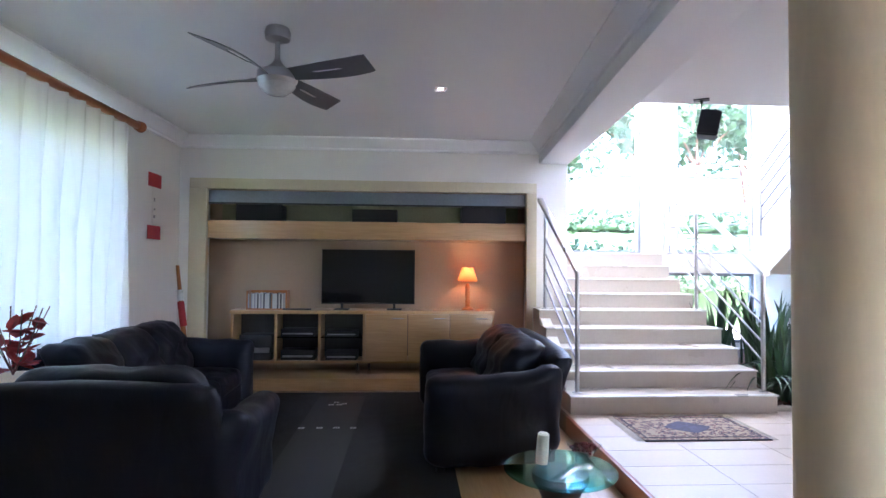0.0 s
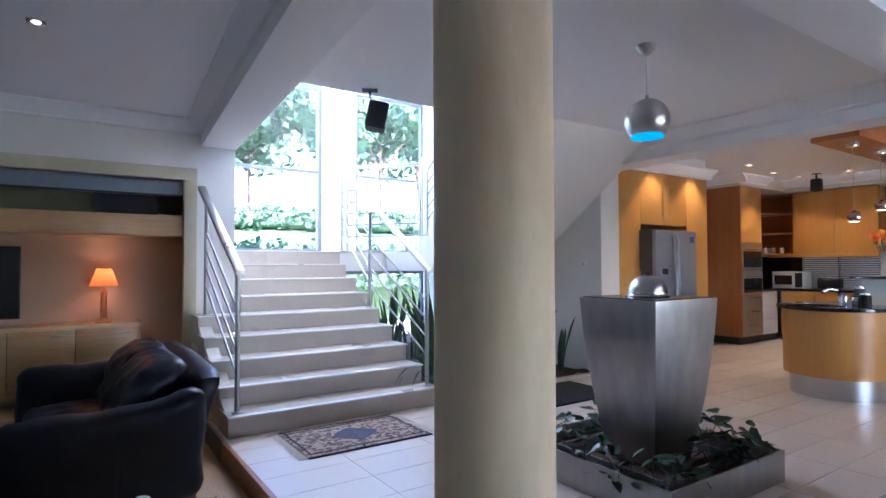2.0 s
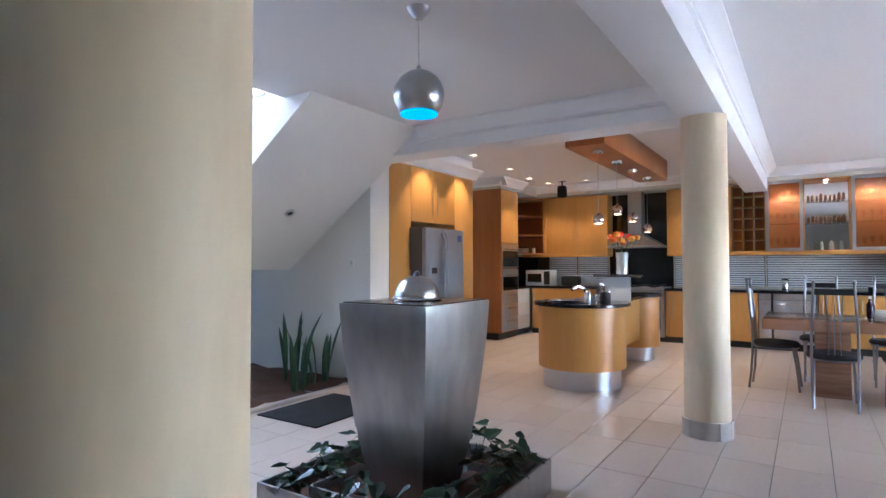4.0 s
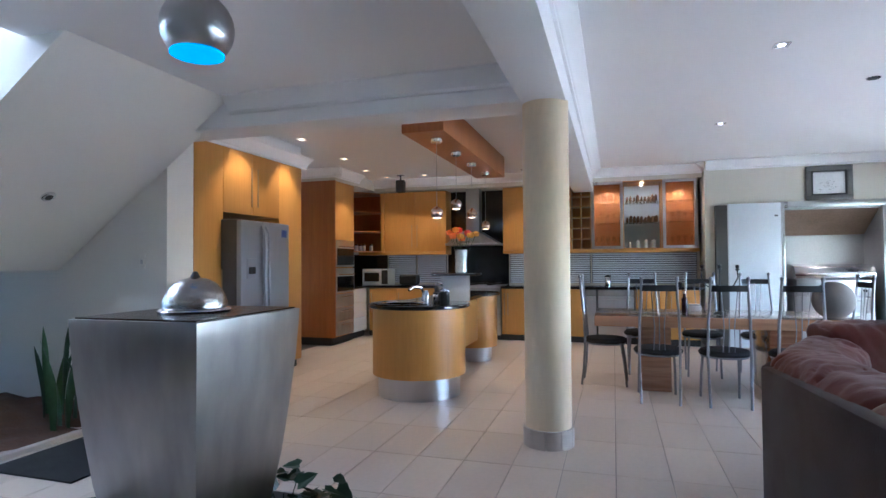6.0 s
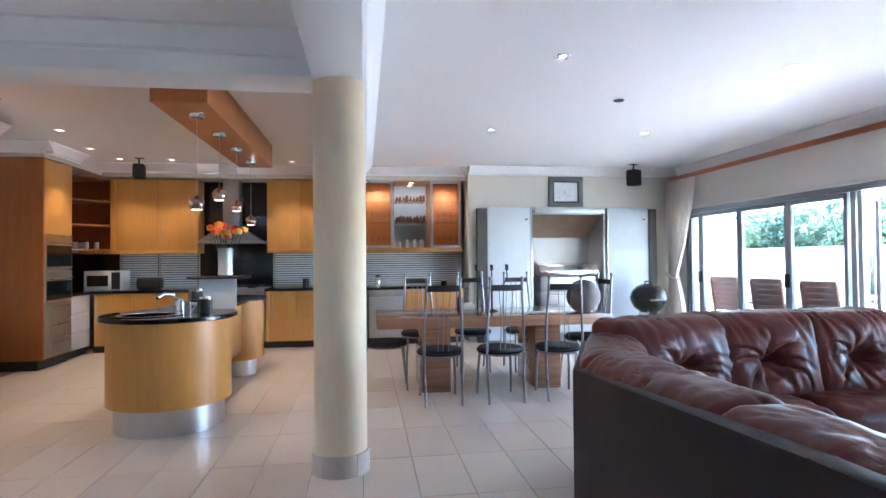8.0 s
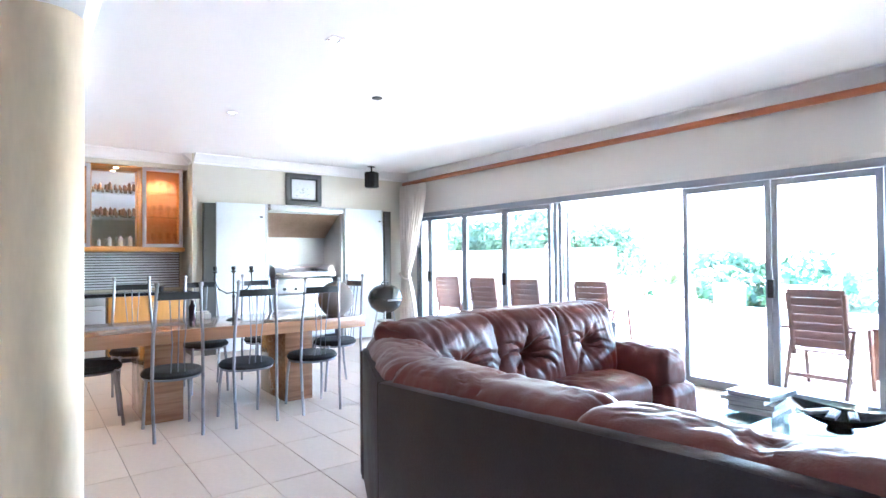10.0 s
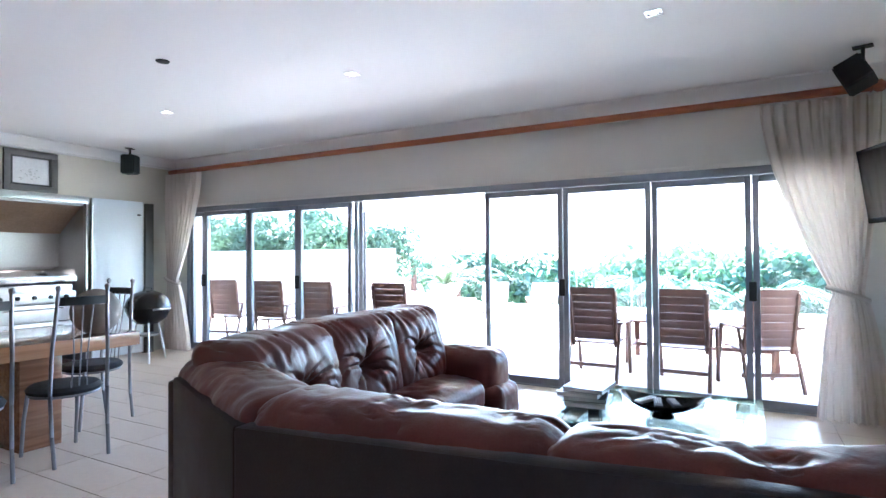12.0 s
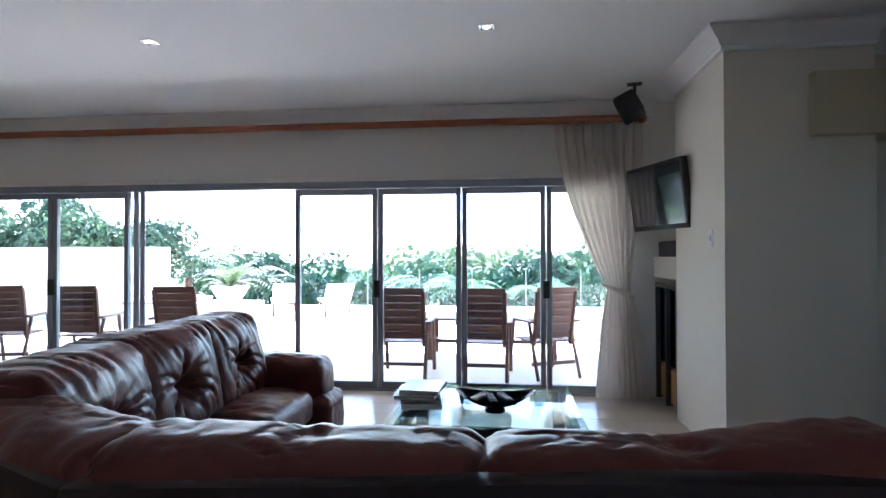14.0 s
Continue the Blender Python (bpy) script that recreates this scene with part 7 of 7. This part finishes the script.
gc = slat_chair()
gc.matrix_basis = pose(5.19, -4.3, -0.02, 0, 0, 180)
for x, y, r in ((4.29, -4.3, 178), (3.62, -4.5, 205), (7.95, -4.4, 186), (9.25, -4.4, 192), (10.25, -4.4, 196), (11.25, -4.4, 198)):
    copy_thing(gc, pose(x, y, -0.02, 0, 0, r))
tt = thing("garden_table", (0, 0, 0), "slatted teak table on the terrace", "garden table")
for i in range(6):
    part("slat", B((3.2, -5.95 + i * 0.14, 0.50, 5.3, -5.83 + i * 0.14, 0.53)), TEAK, tt, "", 0.003)
for x in (3.4, 5.0):
    for y in (-5.9, -5.25):
        part("leg", B((x, y, -0.02, x + 0.07, y + 0.07, 0.5)), TEAK, tt)
    part("rail", B((x, -5.9, 0.15, x + 0.05, -5.2, 0.2)), TEAK, tt)
part("long_rail", B((3.4, -5.6, 0.15, 5.0, -5.55, 0.2)), TEAK, tt)
t5 = thing("garden_table", (0, 0, 0), "pale round terrace table behind the chairs", "garden table")
part("top", lathe(bmesh.new(), [(0.7, 0.66), (0.72, 0.68), (0.72, 0.7)], 32, (9.3, -6.0, 0)), RENDERW, t5)
part("leg", lathe(bmesh.new(), [(0.3, -0.02), (0.3, 0.02), (0.05, 0.06), (0.05, 0.66)], 20, (9.3, -6.0, 0)), RENDERW, t5)
for x in (8.0, 9.2):
    sl = thing("sun_lounger", (x, -10.6, -0.02), "white sun lounger on the pool deck", "sun lounger", "sun loungers", turn=25)
    part("bed", B((-0.3, -0.9, 0.28, 0.3, 0.4, 0.33)), RENDERW, sl, "", 0.01)
    part("backrest", placed(B((-0.3, 0, 0, 0.3, 0.75, 0.05)), pose(0, 0.4, 0.3, 35, 0, 0)), RENDERW, sl, "", 0.01)
    for sx in (-0.27, 0.27):
        for sy in (-0.8, 0.5):
            part("leg", tube(bmesh.new(), [(sx, sy, 0), (sx, sy, 0.29)], 0.02, 6), TEAK, sl)

# foliage: crowns of many small leaf cards
FOL = [mat("foliage_" + w, c, 0.6, vary=0.4, big=3, fine=20, bump=0.1) for w, c in (("deep", (0.045, 0.085, 0.045)), ("mid", (0.085, 0.14, 0.072)), ("light", (0.115, 0.16, 0.075)))]


for m in FOL:
    n, l = m.node_tree.nodes, m.node_tree.links
    p = n["Principled BSDF"]
    t, mx = n.new("ShaderNodeBsdfTranslucent"), n.new("ShaderNodeMixShader")
    l.new(p.inputs["Base Color"].links[0].from_socket, t.inputs[0])
    mx.inputs[0].default_value = 0.3
    l.new(p.outputs[0], mx.inputs[1])
    l.new(t.outputs[0], mx.inputs[2])
    l.new(mx.outputs[0], n["Material Output"].inputs[0])


def crown(b, c, r, n, size, rng, squash=0.8):
    for _ in range(n):
        d = Vector((rng.gauss(0, 1), rng.gauss(0, 1), rng.gauss(0, 1))).normalized()
        k = rng.uniform(0.55, 1.0) ** 0.5
        bump = 1 + 0.3 * noise.noise(d * 2.3 + Vector(c))
        p = Vector(c) + Vector((d.x * r, d.y * r, d.z * r * squash)) * k * bump
        s = size * rng.uniform(0.6, 1.4)
        q = (d + Vector((rng.gauss(0, .6), rng.gauss(0, .6), rng.gauss(0, .6)))).normalized()
        u = q.orthogonal().normalized()
        w = q.cross(u)
        a = rng.uniform(0, 6.28)
        u, w = u * math.cos(a) + w * math.sin(a), w * math.cos(a) - u * math.sin(a)
        v = [b.verts.new(p + t) for t in (u * s, w * s * 0.5 + q * s * 0.15, -u * s, -w * s * 0.5 + q * s * 0.15)]
        b.faces.new(v)


def tree(where, h, r, label, seed, n=500, leafs=0.14, mate=1, group="garden trees"):
    rng = random.Random(seed)
    t = thing("tree", where, label, "tree", group)
    b = bmesh.new()
    tube(b, [(0, 0, 0), (0.05 * h * rng.uniform(-1, 1), 0.03 * h, h * 0.45), (0.08 * h * rng.uniform(-1, 1), 0, h * 0.8)], [h * 0.018, h * 0.013, h * 0.006], 8)
    for i in range(4):
        a = i * 1.6 + rng.random()
        tube(b, [(0, 0, h * 0.4), (0.4 * r * math.cos(a), 0.4 * r * math.sin(a), h * 0.62), (0.8 * r * math.cos(a), 0.8 * r * math.sin(a), h * 0.75)], [h * 0.010, h * 0.007, h * 0.003], 6)
    part("trunk", b, TEAK, t)
    b = bmesh.new()
    for i in range(6):
        a = i * 1.1 + rng.random()
        crown(b, (0.5 * r * math.cos(a), 0.5 * r * math.sin(a), h * rng.uniform(0.55, 0.9)), r * rng.uniform(0.45, 0.65), n // 6, leafs, rng)
    part("crown", b, FOL[mate], t, "", smooth=180)
    return t


for i in range(2, 13):
    tree((11.5 + i * 0.95 + 0.4 * math.sin(i * 3), -10.6 - 0.5 * (i % 3), -0.3), 2.75 + 0.35 * math.sin(i * 2.1), 1.15, "dense green hedge tree behind the garden wall", 40 + i, 4200, 0.07, i % 2, "hedge trees")
for i, (x, y, h, r) in enumerate(((7.5, -26, 5.0, 2.6), (4.6, -24, 5.2, 2.4), (2.7, -22, 5.4, 2.2), (0.2, -22, 6.2, 2.8), (10.5, -24, 4.9, 2.4), (13.5, -22, 5.2, 2.6), (-3, -24, 6.0, 3.0), (6.0, -30, 5.6, 3.0), (-6, -22, 6.4, 3.0), (1.5, -32, 5.6, 3.0), (9, -34, 6.0, 3.4), (16.5, -24, 5.4, 2.8))):
    tree((x, y, -2.2), h * 0.58, r, "leafy green tree below the terrace", 70 + i, 2000, 0.19, (i + 1) % 3, "trees beyond the terrace")


def palm(where, h, n, length, label, seed, mate=1, category="palm"):
    rng = random.Random(seed)
    t = thing("palm", where, label, category, "garden palms")
    part("trunk", tube(bmesh.new(), [(0, 0, 0), (0.04, 0, h * 0.5), (0, 0.03, h)], [0.14, 0.11, 0.09], 10), TEAK, t)
    for i in range(n):
        a = i * 2.4 + rng.random() * 0.5
        up = rng.uniform(0.3, 1.1)
        b = bmesh.new()
        L = length * rng.uniform(0.8, 1.1)
        pts = [Vector((math.cos(a) * L * f, math.sin(a) * L * f, h + L * (up * f - (up * 0.5 + 0.5) * f * f))) for f in [k / 14 for k in range(15)]]
        tube(b, pts[::2], 0.012, 5)
        side = Vector((-math.sin(a), math.cos(a), 0))
        for k in range(2, 14):
            for s in (-1, 1):
                ll = L * 0.28 * math.sin(math.pi * k / 14.5) + 0.04
                e = pts[k] + side * s * ll + Vector((math.cos(a), math.sin(a), 0)) * ll * 0.45 + Vector((0, 0, -ll * 0.35))
                wv = Vector((math.cos(a), math.sin(a), 0)) * 0.02 * L
                b.faces.new([b.verts.new(p) for p in (pts[k] - wv, pts[k] + wv, e)])
        part("frond", b, FOL[mate], t, smooth=180)
    return t


palm((13.3, -13.5, -0.6), 1.75, 20, 1.6, "feathery green palm beyond the garden wall", 5, 1)
palm((12.2, -14.5, -0.6), 1.2, 16, 1.5, "feathery green palm beyond the garden wall", 6, 0)
palm((6.6, -16, -2.2), 2.6, 16, 1.6, "feathery palm below the pool deck", 7, 0)
palm((5.3, -15, -2.2), 2.5, 14, 1.5, "feathery palm below the pool deck", 8, 2)
palm((3.0, -15.5, -2.2), 2.5, 14, 1.5, "feathery palm below the pool deck", 9, 1)
shell("terrace_step", B((9.3, -10.6, -0.02, 11.6, -9.4, 0.14), (9.7, -10.6, 0.14, 11.6, -9.5, 0.30)), RENDERW, "pale plastered steps at the end of the garden wall", "steps", 0.01)
pot = thing("potted_palm", (10.2, -9.9, 0.30), "yellow-green cycad in a round cream pot", "plant")
part("pot", lathe(bmesh.new(), [(0.20, 0), (0.33, 0.2), (0.38, 0.3), (0.42, 0.34), (0.42, 0.38), (0.37, 0.38), (0.36, 0.34)], 32), CREAM, pot, "round cream pot")
rng = random.Random(3)
for i in range(26):
    a = i * 2.4
    b = bmesh.new()
    L = 0.75
    up = rng.uniform(0.5, 1.5)
    pts = [Vector((math.cos(a) * L * f * 0.8, math.sin(a) * L * f * 0.8, 0.34 + L * (up * f - 0.55 * f * f))) for f in [k / 10 for k in range(11)]]
    side = Vector((-math.sin(a), math.cos(a), 0))
    for k in range(1, 11):
        for s in (-1, 1):
            e = pts[k] + side * s * 0.14 * math.sin(k / 10.5 * math.pi) + Vector((math.cos(a), math.sin(a), 0.2)) * 0.05
            b.faces.new([b.verts.new(p) for p in (pts[k - 1], pts[k], e)])
    part("frond", b, FOL[2], pot, smooth=180)

# ---- garden behind the stair windows ----
shell("rear_terrace", B((-4, 9.5, -0.4, 14, 13.0, -0.05)), PAVE, "pale paved strip behind the house", "paving")
b = bmesh.new()
prism(b, [(13.0, -0.4), (40.0, -0.4), (40.0, 5.4), (17.0, 3.1), (13.0, 1.2)], -25, 35, "x")
shell("garden_bank", b, LAWN, "sunlit lawn bank behind the house", "bank")
random.seed(77)


def hedge(x0, x1, y, z, h, d, label, mate, n):
    t = thing("hedge", (0, 0, 0), label, "hedge", kind="stuff")
    rng = random.Random(int(y * 10))
    b = bmesh.new()
    for _ in range(n):
        p = (rng.uniform(x0, x1), y + rng.uniform(-d, d), z + rng.uniform(0, h) * rng.uniform(0.6, 1))
        crown(b, p, 0.16, 3, 0.085, rng)
    part("foliage", b, FOL[mate], t, smooth=180)
    part("core", placed(puff(x1 - x0, d * 1.7, h * 0.8, d * 0.5, 10, lambda p: wrinkle(p, 4, 3)), pose((x0 + x1) / 2, y, z - 0.05)), FOL[1], t)


hedge(0.5, 10.5, 12.6, 0.9, 0.95, 0.35, "clipped green hedge along the bank", 0, 3400)
hedge(0.5, 12.5, 15.3, 2.35, 0.5, 0.3, "low green hedge higher on the bank", 0, 1800)
for i, (x, y, h, r) in enumerate(((2.5, 22, 3.9, 2.0), (6.0, 24, 4.2, 2.4), (9.5, 22, 3.8, 2.2), (13, 24, 4.2, 2.5), (-2, 23, 4.0, 2.4), (4.2, 27, 5.0, 2.6), (8, 28, 5.2, 2.8), (16.5, 26, 5, 3))):
    tree((x, y, 3.5), h + 1.2, r, "leafy tree on the rear bank", 130 + i, 1700, 0.22, 0, "rear garden trees")
palm((4.6, 21, 3.5), 1.2, 14, 1.4, "feathery palm on the rear bank", 15, 1)

# ---- floor tiles: one object each near the walk, the rest joined ----
TXP, TYP, TX, TY = 0.64, 0.32, 5.69, 1.53


def tile_mesh(name):
    b = B((0.0022, 0.0022, -0.012, TXP - 0.0022, TYP - 0.0022, 0.0))
    top = [e for e in b.edges if all(v.co.z > -0.001 for v in e.verts)]
    bmesh.ops.bevel(b, geom=top, offset=0.0015, segments=1, affect="EDGES")
    me = bpy.data.meshes.new(name)
    b.to_mesh(me)
    b.free()
    me.materials.append(TILE)
    return me


TM = tile_mesh("tile")
far = bmesh.new()
random.seed(12)
near = 0
for i in range(-14, 11):
    for j in range(-17, 14):
        x, y = TX + i * TXP, TY + j * TYP
        if x + TXP <= LX or x >= 11.9 or y + TYP <= -3.4 or y >= 6.3:
            continue
        if x + TXP < EDGE + 0.05 and y > 1.62:
            continue
        if x < EDGE - 0.4 and y > 1.3:
            continue
        x0, x1, y1 = max(x, EDGE + 0.014 if y + TYP > 1.95 else x), x + TXP, y + TYP
        if 2.9 < x < 8.2 and -0.9 < y < 4.8 and near < 300:
            o = new("tile", TM)
            o.parent = floor
            o.location = (x, y, random.uniform(-0.0006, 0.0))
            near += 1
        else:
            box(far, x0 + 0.0022, y + 0.0022, -0.012, x1 - 0.0022, y1 - 0.0022, random.uniform(-0.0006, 0.0))
tagged(part("tile_field", far, TILE, floor), kind="stuff")
